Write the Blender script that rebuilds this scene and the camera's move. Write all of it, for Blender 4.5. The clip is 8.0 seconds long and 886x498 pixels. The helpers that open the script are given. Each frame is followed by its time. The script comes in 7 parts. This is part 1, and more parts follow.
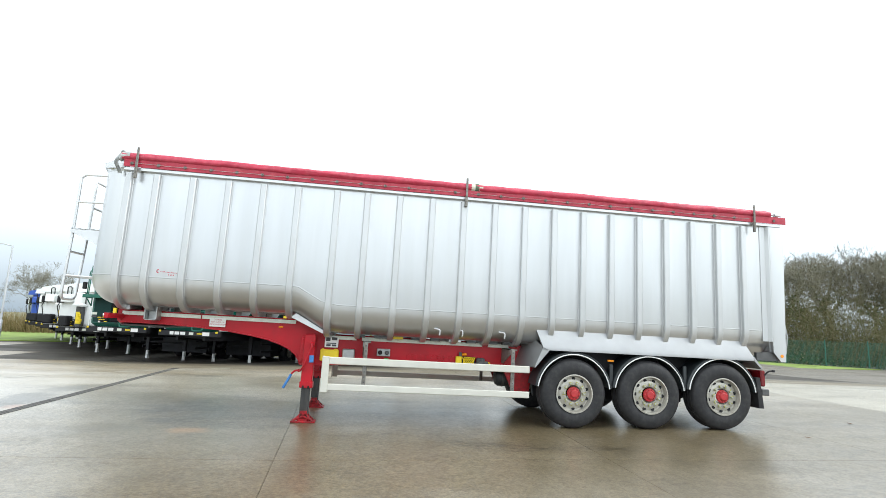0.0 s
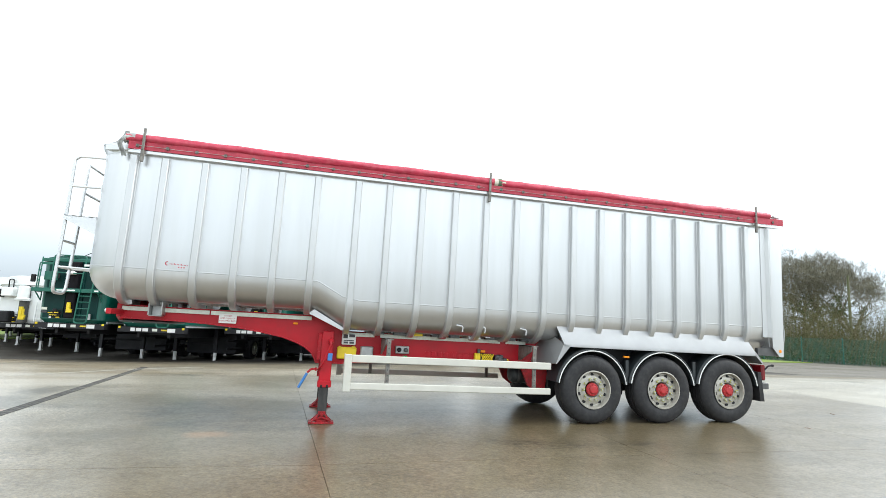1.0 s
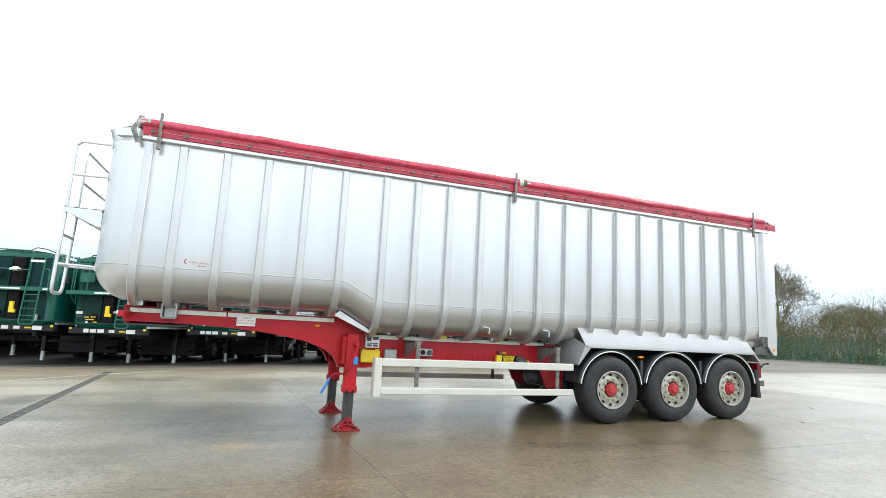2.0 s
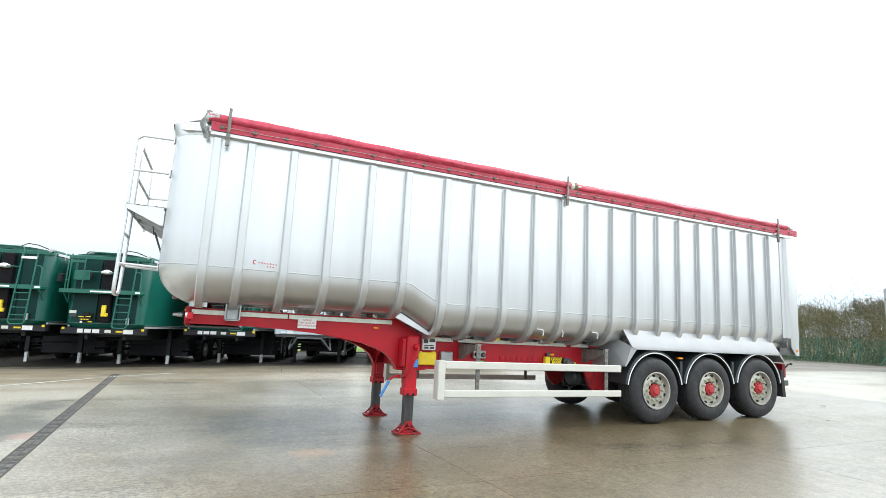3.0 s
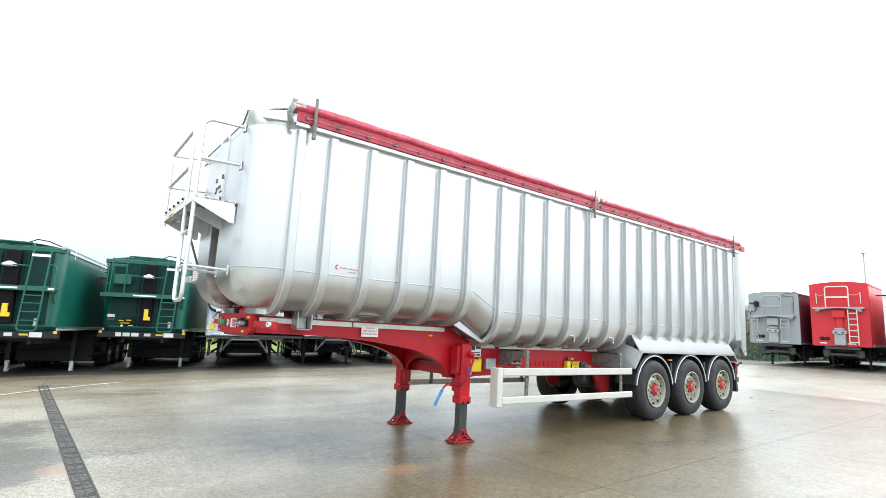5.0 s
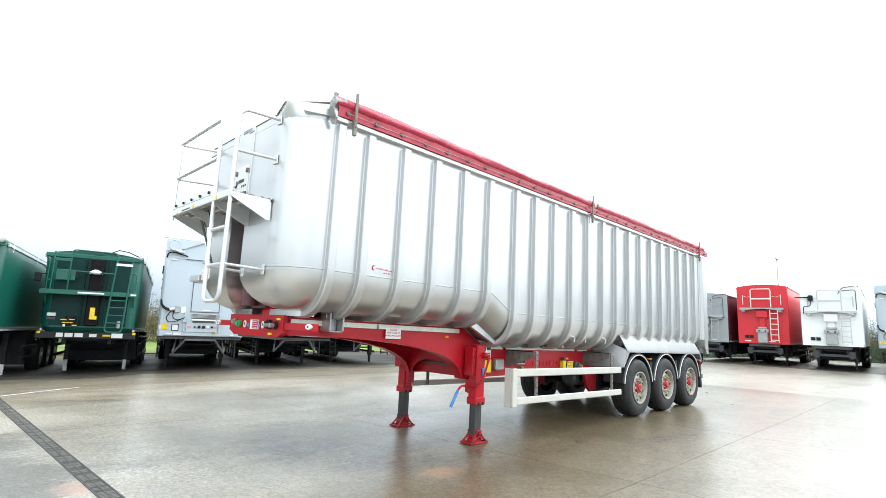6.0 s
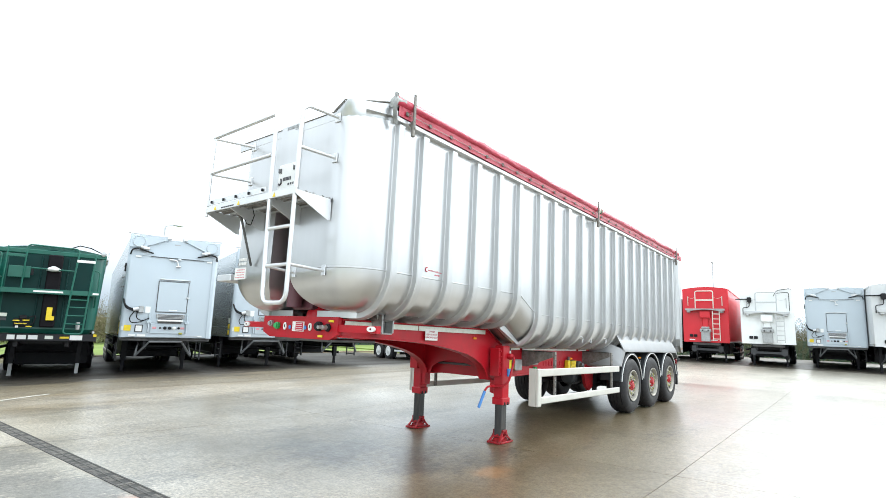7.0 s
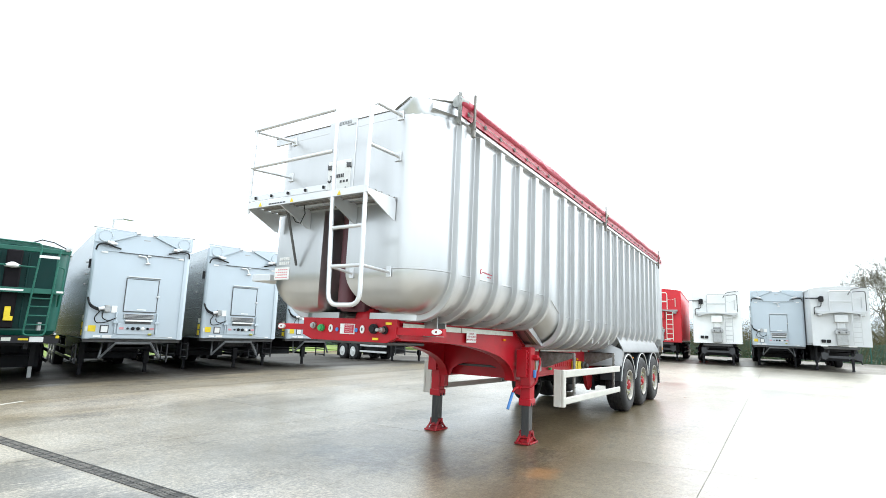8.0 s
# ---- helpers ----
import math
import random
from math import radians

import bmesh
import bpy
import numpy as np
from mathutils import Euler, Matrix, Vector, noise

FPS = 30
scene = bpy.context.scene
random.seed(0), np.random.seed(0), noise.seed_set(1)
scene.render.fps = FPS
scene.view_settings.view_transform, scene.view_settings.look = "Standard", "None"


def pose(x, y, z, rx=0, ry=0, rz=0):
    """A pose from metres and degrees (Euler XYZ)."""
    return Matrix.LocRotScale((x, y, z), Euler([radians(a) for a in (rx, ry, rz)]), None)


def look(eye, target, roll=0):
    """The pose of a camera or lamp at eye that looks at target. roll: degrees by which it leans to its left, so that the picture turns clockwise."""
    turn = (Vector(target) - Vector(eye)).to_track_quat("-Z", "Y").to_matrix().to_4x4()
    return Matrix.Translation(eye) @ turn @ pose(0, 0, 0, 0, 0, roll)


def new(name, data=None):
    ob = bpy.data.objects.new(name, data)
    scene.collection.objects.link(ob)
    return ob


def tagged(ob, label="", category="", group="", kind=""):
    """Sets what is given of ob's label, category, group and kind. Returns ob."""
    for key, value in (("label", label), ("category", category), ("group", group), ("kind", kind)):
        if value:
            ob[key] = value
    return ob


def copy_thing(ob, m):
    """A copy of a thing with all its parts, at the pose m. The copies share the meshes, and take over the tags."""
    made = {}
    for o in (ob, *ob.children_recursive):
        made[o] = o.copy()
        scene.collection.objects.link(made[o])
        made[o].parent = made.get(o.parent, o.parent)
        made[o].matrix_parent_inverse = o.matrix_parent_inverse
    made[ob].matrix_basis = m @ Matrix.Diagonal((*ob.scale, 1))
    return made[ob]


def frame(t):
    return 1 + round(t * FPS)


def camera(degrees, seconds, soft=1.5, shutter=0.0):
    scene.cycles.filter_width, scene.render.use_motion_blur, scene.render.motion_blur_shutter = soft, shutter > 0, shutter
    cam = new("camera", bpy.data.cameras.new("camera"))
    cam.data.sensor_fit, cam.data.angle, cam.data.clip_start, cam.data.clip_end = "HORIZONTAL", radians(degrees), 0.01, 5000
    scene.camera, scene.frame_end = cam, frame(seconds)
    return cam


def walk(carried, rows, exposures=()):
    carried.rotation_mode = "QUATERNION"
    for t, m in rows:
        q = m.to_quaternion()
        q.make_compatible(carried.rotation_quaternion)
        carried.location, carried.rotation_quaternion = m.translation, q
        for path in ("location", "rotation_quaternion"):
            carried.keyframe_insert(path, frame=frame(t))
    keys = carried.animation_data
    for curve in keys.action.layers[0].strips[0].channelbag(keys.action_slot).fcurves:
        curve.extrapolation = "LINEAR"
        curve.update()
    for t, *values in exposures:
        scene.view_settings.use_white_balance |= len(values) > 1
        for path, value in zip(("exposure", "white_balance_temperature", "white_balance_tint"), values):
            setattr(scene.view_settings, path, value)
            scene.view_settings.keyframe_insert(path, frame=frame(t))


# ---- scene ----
cam = camera(81.3, 8.0, soft=0.8)
PATH = [
    (0.0, (0.323, -0.238, 1.503), (0.582, 1.722, 1.802), 2.1),
    (0.5, (-0.261, -0.039, 1.479), (0.086, 1.908, 1.774), 2.1),
    (1.0, (-0.838, 0.165, 1.471), (-0.378, 2.09, 1.762), 2.1),
    (1.5, (-1.44, 0.442, 1.478), (-0.855, 2.332, 1.77), 2.0),
    (3.0, (-3.325, 1.254, 1.492), (-2.532, 3.067, 1.782), 2.0),
    (3.5, (-3.932, 1.546, 1.514), (-3.075, 3.33, 1.805), 2.1),
    (4.0, (-4.475, 1.889, 1.546), (-3.541, 3.634, 1.832), 2.1),
    (4.5, (-5.021, 2.223, 1.56), (-3.958, 3.892, 1.849), 2.1),
    (6.0, (-6.397, 3.378, 1.562), (-5.01, 4.788, 1.857), 2.1),
    (6.5, (-6.861, 3.817, 1.561), (-5.405, 5.156, 1.859), 2.1),
    (7.0, (-7.266, 4.281, 1.542), (-5.727, 5.523, 1.844), 2.0),
    (7.5, (-7.615, 4.788, 1.521), (-6.02, 5.956, 1.825), 2.0),
    (8.0, (-7.933, 5.284, 1.533), (-6.275, 6.358, 1.84), 2.0),
]
EXPOSURES = [(0.0, -0.10, 6300, 5), (1.5, -0.10, 6300, 5), (3.5, 0.03, 6300, 5), (4.5, 0.07, 6300, 5), (6.0, 0.11, 6250, 5), (8.0, 0.11, 6250, 5)]
walk(cam, [(t, look(e, g, r)) for t, e, g, r in PATH], EXPOSURES)

# ---- world and sun: thin bright overcast, brightest towards the south-east ----
SUN_ELEV, SUN_AZ = radians(40), radians(102)   # azimuth clockwise from +y
world = bpy.data.worlds.new("overcast_sky")
scene.world = world
world.use_nodes = True
wn, wl = world.node_tree.nodes, world.node_tree.links
sky = wn.new("ShaderNodeTexSky")
sky.sky_type = "NISHITA"
sky.sun_disc = False
sky.sun_elevation, sky.sun_rotation = SUN_ELEV, SUN_AZ
sky.air_density, sky.dust_density, sky.ozone_density = 1.0, 4.0, 1.0
grey = wn.new("ShaderNodeHueSaturation")
grey.inputs["Saturation"].default_value = 0.25
grey.inputs["Value"].default_value = 0.15
wl.new(sky.outputs[0], grey.inputs["Color"])
cloud = wn.new("ShaderNodeTexNoise")
cloud.inputs["Scale"].default_value = 2.2
cloud.inputs["Detail"].default_value = 5
tc = wn.new("ShaderNodeTexCoord")
mp = wn.new("ShaderNodeMapping")
mp.inputs["Scale"].default_value = (1, 1, 3.5)
wl.new(tc.outputs["Generated"], mp.inputs[0])
wl.new(mp.outputs[0], cloud.inputs["Vector"])
cr = wn.new("ShaderNodeValToRGB")
cr.color_ramp.elements[0].position, cr.color_ramp.elements[1].position = 0.3, 0.72
cr.color_ramp.elements[0].color = (0.80, 0.86, 0.94, 1)
cr.color_ramp.elements[1].color = (1.0, 1.0, 1.0, 1)
wl.new(cloud.outputs["Fac"], cr.inputs[0])
veil = wn.new("ShaderNodeMix")
veil.data_type = "RGBA"
veil.inputs["Factor"].default_value = 0.7
wl.new(grey.outputs[0], veil.inputs["A"])
wl.new(cr.outputs[0], veil.inputs["B"])
# overcast sky: brighter overhead than at the horizon
sep = wn.new("ShaderNodeSeparateXYZ")
wl.new(tc.outputs["Generated"], sep.inputs[0])
lift = wn.new("ShaderNodeValToRGB")
lift.color_ramp.elements[0].position, lift.color_ramp.elements[1].position = 0.0, 0.55
lift.color_ramp.elements[0].color = (0.34, 0.385, 0.43, 1)
lift.color_ramp.elements[1].color = (0.98, 0.98, 0.98, 1)
for at, c in ((0.08, (0.54, 0.57, 0.60)), (0.18, (0.80, 0.81, 0.82))):
    e = lift.color_ramp.elements.new(at)
    e.color = (*c, 1)
wl.new(sep.outputs["Z"], lift.inputs[0])
shade = wn.new("ShaderNodeMix")
shade.data_type, shade.blend_type = "RGBA", "MULTIPLY"
shade.inputs["Factor"].default_value = 1.0
wl.new(veil.outputs["Result"], shade.inputs["A"])
wl.new(lift.outputs["Color"], shade.inputs["B"])
# thinner cloud behind the walk: a smooth lift towards the south
south = wn.new("ShaderNodeMapRange")
south.inputs["From Min"].default_value, south.inputs["From Max"].default_value = -1.0, 1.0
south.inputs["To Min"].default_value, south.inputs["To Max"].default_value = 1.35, 0.85
wl.new(sep.outputs["Y"], south.inputs["Value"])
thin = wn.new("ShaderNodeMix")
thin.data_type, thin.blend_type = "RGBA", "MULTIPLY"
thin.inputs["Factor"].default_value = 1.0
wl.new(shade.outputs["Result"], thin.inputs["A"])
wl.new(south.outputs[0], thin.inputs["B"])
bg = wn["Background"]
bg.inputs["Strength"].default_value = 2.55
wl.new(thin.outputs["Result"], bg.inputs["Color"])

sun_data = bpy.data.lights.new("sun", "SUN")
sun_data.energy, sun_data.angle, sun_data.color = 0.55, radians(14), (1.0, 0.98, 0.95)
sun = new("sun", sun_data)
sd = Vector((math.sin(SUN_AZ) * math.cos(SUN_ELEV), math.cos(SUN_AZ) * math.cos(SUN_ELEV), math.sin(SUN_ELEV)))
sun.matrix_world = look(sd * 60, (0, 0, 0))


# ---- materials ----
def mat(name, color, rough=0.5, metal=0.0, vary=0.12, scale=3.0, fine=60.0, bump=0.1, rough_vary=0.1,
        stretch=(1, 1, 1), dirt=None, dirt_amount=0.35, coat=0.0, spec=0.5):
    """A painted, metal or mineral surface: colour drift and dirt at a large scale, grain and relief at a small one."""
    m = bpy.data.materials.new(name)
    m.use_nodes = True
    n, l = m.node_tree.nodes, m.node_tree.links
    p = n["Principled BSDF"]
    p.inputs["Metallic"].default_value = metal
    p.inputs["Coat Weight"].default_value = coat
    p.inputs["Specular IOR Level"].default_value = spec
    t = n.new("ShaderNodeTexCoord")
    ma = n.new("ShaderNodeMapping")
    ma.inputs["Scale"].default_value = stretch
    l.new(t.outputs["Object"], ma.inputs[0])
    big = n.new("ShaderNodeTexNoise")
    big.inputs["Scale"].default_value, big.inputs["Detail"].default_value = scale, 6
    l.new(ma.outputs[0], big.inputs["Vector"])
    small = n.new("ShaderNodeTexNoise")
    small.inputs["Scale"].default_value, small.inputs["Detail"].default_value = fine, 3
    l.new(ma.outputs[0], small.inputs["Vector"])
    r = n.new("ShaderNodeValToRGB")
    lo = [c * (1 - vary) for c in color]
    hi = [min(1, c * (1 + vary)) for c in color]
    r.color_ramp.elements[0].position, r.color_ramp.elements[1].position = 0.3, 0.7
    r.color_ramp.elements[0].color, r.color_ramp.elements[1].color = (*lo, 1), (*hi, 1)
    l.new(big.outputs["Fac"], r.inputs[0])
    out = r.outputs[0]
    if dirt:
        d = n.new("ShaderNodeTexNoise")
        d.inputs["Scale"].default_value, d.inputs["Detail"].default_value = scale * 2.3, 8
        d.inputs["Roughness"].default_value = 0.55
        l.new(ma.outputs[0], d.inputs["Vector"])
        dr = n.new("ShaderNodeMapRange")
        dr.inputs["From Min"].default_value, dr.inputs["From Max"].default_value = 0.45, 0.85
        dr.inputs["To Max"].default_value = dirt_amount
        l.new(d.outputs["Fac"], dr.inputs["Value"])
        mx = n.new("ShaderNodeMix")
        mx.data_type = "RGBA"
        l.new(dr.outputs[0], mx.inputs["Factor"])
        l.new(out, mx.inputs["A"])
        mx.inputs["B"].default_value = (*dirt, 1)
        out = mx.outputs["Result"]
    l.new(out, p.inputs["Base Color"])
    rr = n.new("ShaderNodeMapRange")
    rr.inputs["To Min"].default_value, rr.inputs["To Max"].default_value = max(0.02, rough - rough_vary), min(1, rough + rough_vary)
    l.new(small.outputs["Fac"], rr.inputs["Value"])
    l.new(rr.outputs[0], p.inputs["Roughness"])
    if bump:
        b = n.new("ShaderNodeBump")
        b.inputs["Strength"].default_value, b.inputs["Distance"].default_value = bump, 0.004
        l.new(small.outputs["Fac"], b.inputs["Height"])
        l.new(b.outputs[0], p.inputs["Normal"])
    return m


ALU = mat("brushed_silver_paint", (0.56, 0.567, 0.57), 0.32, 0.89, 0.05, 1.4, 35, 0, 0.02, (2.2, 2.2, 0.22), (0.50, 0.50, 0.48), 0.35)
ALU_RIB = mat("silver_rib_paint", (0.54, 0.548, 0.552), 0.38, 0.72, 0.05, 2, 60, 0.03, 0.08, (1, 1, 0.4), (0.5, 0.5, 0.47), 0.25)
ALU_BRIGHT = mat("bare_aluminium", (0.66, 0.67, 0.68), 0.34, 0.6, 0.06, 3, 90, 0.05, 0.1, dirt=(0.5, 0.5, 0.48), dirt_amount=0.25)
SKIRT = mat("dull_silver_skirt", (0.37, 0.375, 0.38), 0.42, 0.6, 0.06, 3, 60, 0.03, 0.08, dirt=(0.32, 0.31, 0.29), dirt_amount=0.3)
STEEL = mat("galvanised_steel", (0.42, 0.43, 0.43), 0.42, 0.7, 0.18, 8, 80, 0.1, 0.12, dirt=(0.25, 0.22, 0.18))
DARK_STEEL = mat("dark_grey_steel", (0.10, 0.10, 0.10), 0.45, 0.5, 0.2, 8, 80, 0.1, 0.12)
RED = mat("red_chassis_paint", (0.42, 0.006, 0.016), 0.38, 0.0, 0.12, 2.5, 60, 0.05, 0.1, dirt=(0.20, 0.018, 0.02), dirt_amount=0.5, spec=0.35)
RED_WORN = mat("scraped_dirty_red", (0.33, 0.008, 0.014), 0.5, 0.0, 0.3, 9, 60, 0.25, 0.12, dirt=(0.035, 0.022, 0.02), dirt_amount=0.9, spec=0.4)
TUBE_DARK = mat("wet_dark_steel_tube", (0.045, 0.045, 0.045), 0.38, 0.3, 0.35, 9, 60, 0.1, 0.12, (1, 1, 0.25), dirt=(0.10, 0.085, 0.07), dirt_amount=0.6)
STOP_STEEL = mat("stained_grey_steel", (0.20, 0.195, 0.18), 0.55, 0.35, 0.3, 12, 60, 0.15, dirt=(0.13, 0.085, 0.05), dirt_amount=0.8)
MAROON_DARK = mat("dark_oily_ram_cover", (0.008, 0.007, 0.009), 0.6, 0.0, 0.25, 4, 60, 0.08, spec=0.12)
MAROON = mat("dark_maroon_cover", (0.10, 0.035, 0.045), 0.5, 0.0, 0.2, 4, 60, 0.08)
ROLL = mat("faded_red_tarpaulin", (0.44, 0.026, 0.062), 0.38, 0.0, 0.16, 6, 45, 0.35, 0.08, dirt=(0.62, 0.14, 0.17), dirt_amount=0.55)
TARP = mat("red_tarpaulin", (0.37, 0.014, 0.040), 0.42, 0.0, 0.14, 5, 45, 0.35, 0.08, dirt=(0.62, 0.10, 0.12), dirt_amount=0.5)
BAND = mat("pale_webbing", (0.62, 0.60, 0.50), 0.8, 0, 0.15, 10, 90, 0.2)
BAND_GREEN = mat("green_webbing", (0.10, 0.14, 0.09), 0.8, 0, 0.15, 10, 90, 0.2)
CREAM = mat("off_white_rail_paint", (0.55, 0.54, 0.485), 0.4, 0, 0.05, 3, 60, 0.04, dirt=(0.42, 0.40, 0.34), dirt_amount=0.3)
TAPE = mat("reflective_white_tape", (0.68, 0.70, 0.62), 0.35, 0.1, 0.08, 12, 120, 0.1, dirt=(0.40, 0.38, 0.33), dirt_amount=0.4)
WHITE = mat("white_plate", (0.78, 0.78, 0.76), 0.45, 0, 0.04, 6, 70, 0.03)
BLACK = mat("black_plastic", (0.015, 0.015, 0.017), 0.6, 0, 0.25, 8, 90, 0.1, spec=0.25)
RUBBER = mat("tyre_rubber", (0.021, 0.021, 0.023), 0.62, 0, 0.25, 6, 70, 0.25, 0.12, dirt=(0.065, 0.062, 0.056), dirt_amount=0.45, spec=0.32)
GUARD = mat("dark_mudguard_plastic", (0.020, 0.025, 0.028), 0.45, 0, 0.2, 5, 70, 0.1, dirt=(0.06, 0.056, 0.05), dirt_amount=0.35)
RIM = mat("dirty_alloy_rim", (0.42, 0.405, 0.36), 0.42, 0.45, 0.12, 10, 80, 0.1, dirt=(0.24, 0.20, 0.14), dirt_amount=0.55)
DEAD_LEAF = mat("dead_leaf", (0.16, 0.075, 0.03), 0.8, 0, 0.3, 20, 80, 0.1)
BRASS = mat("yellow_green_indicator", (0.34, 0.33, 0.05), 0.5, 0.0, 0.25, 20, 80, 0.1)
HUB_RED = mat("faded_red_hub", (0.40, 0.020, 0.025), 0.45, 0, 0.25, 14, 70, 0.1, dirt=(0.18, 0.05, 0.04), dirt_amount=0.6)
YELLOW = mat("yellow_plastic", (0.78, 0.58, 0.02), 0.45, 0, 0.1, 8, 70, 0.05)
AMBER = mat("amber_lens", (0.85, 0.28, 0.01), 0.2, 0, 0.08, 8, 70, 0.0)
RED_LENS = mat("red_lens", (0.15, 0.005, 0.008), 0.18, 0, 0.1, 8, 70, 0.0)
BLUE = mat("blue_grip", (0.07, 0.24, 0.60), 0.45, 0, 0.1, 8, 70, 0.05)
GREEN_BITS = mat("green_coupling", (0.04, 0.36, 0.10), 0.4, 0, 0.1, 8, 70, 0.05)
INK = mat("dark_red_print", (0.46, 0.02, 0.05), 0.5, 0, 0.05, 8, 70, 0.0)
FADED_INK = mat("faded_red_print", (0.66, 0.30, 0.32), 0.5, 0, 0.05, 8, 70, 0.0)
WRAP = mat("grey_weathered_cloth", (0.40, 0.41, 0.40), 0.7, 0, 0.3, 9, 60, 0.3, dirt=(0.22, 0.23, 0.19), dirt_amount=0.8)
INK_DARK = mat("dark_print", (0.05, 0.05, 0.055), 0.5, 0, 0.05, 8, 70, 0.0)
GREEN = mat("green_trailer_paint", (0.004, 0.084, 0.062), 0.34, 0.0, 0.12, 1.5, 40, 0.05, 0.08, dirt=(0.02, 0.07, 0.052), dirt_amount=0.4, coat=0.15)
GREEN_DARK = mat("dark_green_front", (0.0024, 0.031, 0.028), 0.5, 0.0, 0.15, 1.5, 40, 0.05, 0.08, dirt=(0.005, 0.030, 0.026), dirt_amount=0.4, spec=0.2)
GREEN_RAIL = mat("green_rail_paint", (0.008, 0.105, 0.072), 0.4, 0.0, 0.12, 4, 40, 0.05, 0.08)
CHASSIS = mat("black_chassis_paint", (0.019, 0.019, 0.022), 0.5, 0.1, 0.25, 3, 50, 0.08, 0.1, dirt=(0.030, 0.028, 0.025), dirt_amount=0.5, spec=0.3)
SILVER_BOX = mat("pale_silver_box", (0.50, 0.565, 0.615), 0.42, 0.3, 0.04, 0.8, 30, 0.03, 0.08, (1, 1, 0.4), (0.45, 0.46, 0.47), 0.2)
SILVER_SIDE = mat("silver_side_planks", (0.60, 0.63, 0.64), 0.24, 0.9, 0.06, 0.6, 30, 0.03, 0.08, (1, 0.3, 6), (0.4, 0.4, 0.4), 0.25)
PALE_BOX = mat("pale_grey_trailer_paint", (0.62, 0.635, 0.64), 0.4, 0.1, 0.05, 1.0, 40, 0.03, 0.08, dirt=(0.5, 0.5, 0.48), dirt_amount=0.3)
RED_BOX = mat("red_trailer_paint", (0.60, 0.018, 0.030), 0.35, 0.0, 0.06, 1.0, 40, 0.03, 0.08)
WHITE_BOX = mat("white_trailer_paint", (0.84, 0.86, 0.85), 0.38, 0.0, 0.04, 1.0, 40, 0.03, 0.08, dirt=(0.6, 0.6, 0.56), dirt_amount=0.25)
GREY_BOX = mat("mid_grey_trailer_paint", (0.33, 0.355, 0.365), 0.38, 0.1, 0.06, 1.0, 40, 0.03, 0.08)
MAROON_SIDE = mat("dark_maroon_side", (0.085, 0.020, 0.032), 0.35, 0.0, 0.08, 1.0, 40, 0.03, 0.08)
BLUE_BOX = mat("blue_trailer_paint", (0.03, 0.09, 0.42), 0.38, 0.0, 0.06, 1.0, 40, 0.03, 0.08)
RAM_GREY = mat("dull_grey_ram_paint", (0.38, 0.39, 0.39), 0.5, 0.15, 0.14, 5, 50, 0.06, dirt=(0.16, 0.15, 0.14), dirt_amount=0.5)
BRACE_DARK = mat("dark_brace_steel", (0.055, 0.056, 0.06), 0.5, 0.2, 0.15, 6, 60, 0.08)
BRACE = mat("weathered_brace_steel", (0.17, 0.175, 0.18), 0.5, 0.2, 0.15, 6, 60, 0.08)
LAMP_GREY = mat("lamp_post_grey", (0.50, 0.51, 0.52), 0.45, 0.4, 0.08, 3, 50, 0.05)
FENCE_GREEN = mat("green_fence_mesh", (0.035, 0.14, 0.105), 0.55, 0.0, 0.15, 3, 50, 0.05)
STRUT_GREEN = mat("pale_green_strut", (0.10, 0.28, 0.18), 0.55, 0.0, 0.15, 3, 50, 0.05)
BARK = mat("bark", (0.20, 0.18, 0.13), 0.9, 0.0, 0.3, 4, 30, 0.6, dirt=(0.09, 0.12, 0.045), dirt_amount=0.7)
MOSSY_WOOD = mat("mossy_pole_wood", (0.15, 0.145, 0.085), 0.9, 0.0, 0.3, 5, 40, 0.5, 0.1, (1, 1, 0.3), dirt=(0.095, 0.16, 0.035), dirt_amount=1.0)
TWIG = mat("bare_twigs", (0.185, 0.175, 0.130), 0.95, 0.0, 0.3, 0.8, 20, 0.0, spec=0.1)
PAINT_LINE = mat("worn_white_line", (0.56, 0.54, 0.48), 0.5, 0, 0.2, 4, 60, 0.1, dirt=(0.26, 0.24, 0.20), dirt_amount=0.9)
GRATE = mat("cast_iron_grating", (0.17, 0.16, 0.142), 0.6, 0.2, 0.45, 9, 60, 0.4, dirt=(0.30, 0.275, 0.23), dirt_amount=0.8)
DRAIN_EDGE = mat("dark_wet_drain_edge", (0.045, 0.042, 0.038), 0.5, 0.2, 0.5, 12, 60, 0.4, dirt=(0.16, 0.145, 0.12), dirt_amount=0.8)
DRAIN_BED = mat("silted_drain_bed", (0.028, 0.026, 0.023), 0.6, 0, 0.4, 4, 60, 0.3, dirt=(0.12, 0.108, 0.086), dirt_amount=0.8)


def leafy(name, colors, rough=0.75):
    m = bpy.data.materials.new(name)
    m.use_nodes = True
    n, l = m.node_tree.nodes, m.node_tree.links
    p = n["Principled BSDF"]
    p.inputs["Roughness"].default_value = rough
    p.inputs["Specular IOR Level"].default_value = 0.12
    g = n.new("ShaderNodeNewGeometry")
    r = n.new("ShaderNodeValToRGB")
    while len(r.color_ramp.elements) < len(colors):
        r.color_ramp.elements.new(0.5)
    for i, c in enumerate(colors):
        r.color_ramp.elements[i].position = i / (len(colors) - 1)
        r.color_ramp.elements[i].color = (*c, 1)
    l.new(g.outputs["Random Per Island"], r.inputs[0])
    l.new(r.outputs[0], p.inputs["Base Color"])
    return m


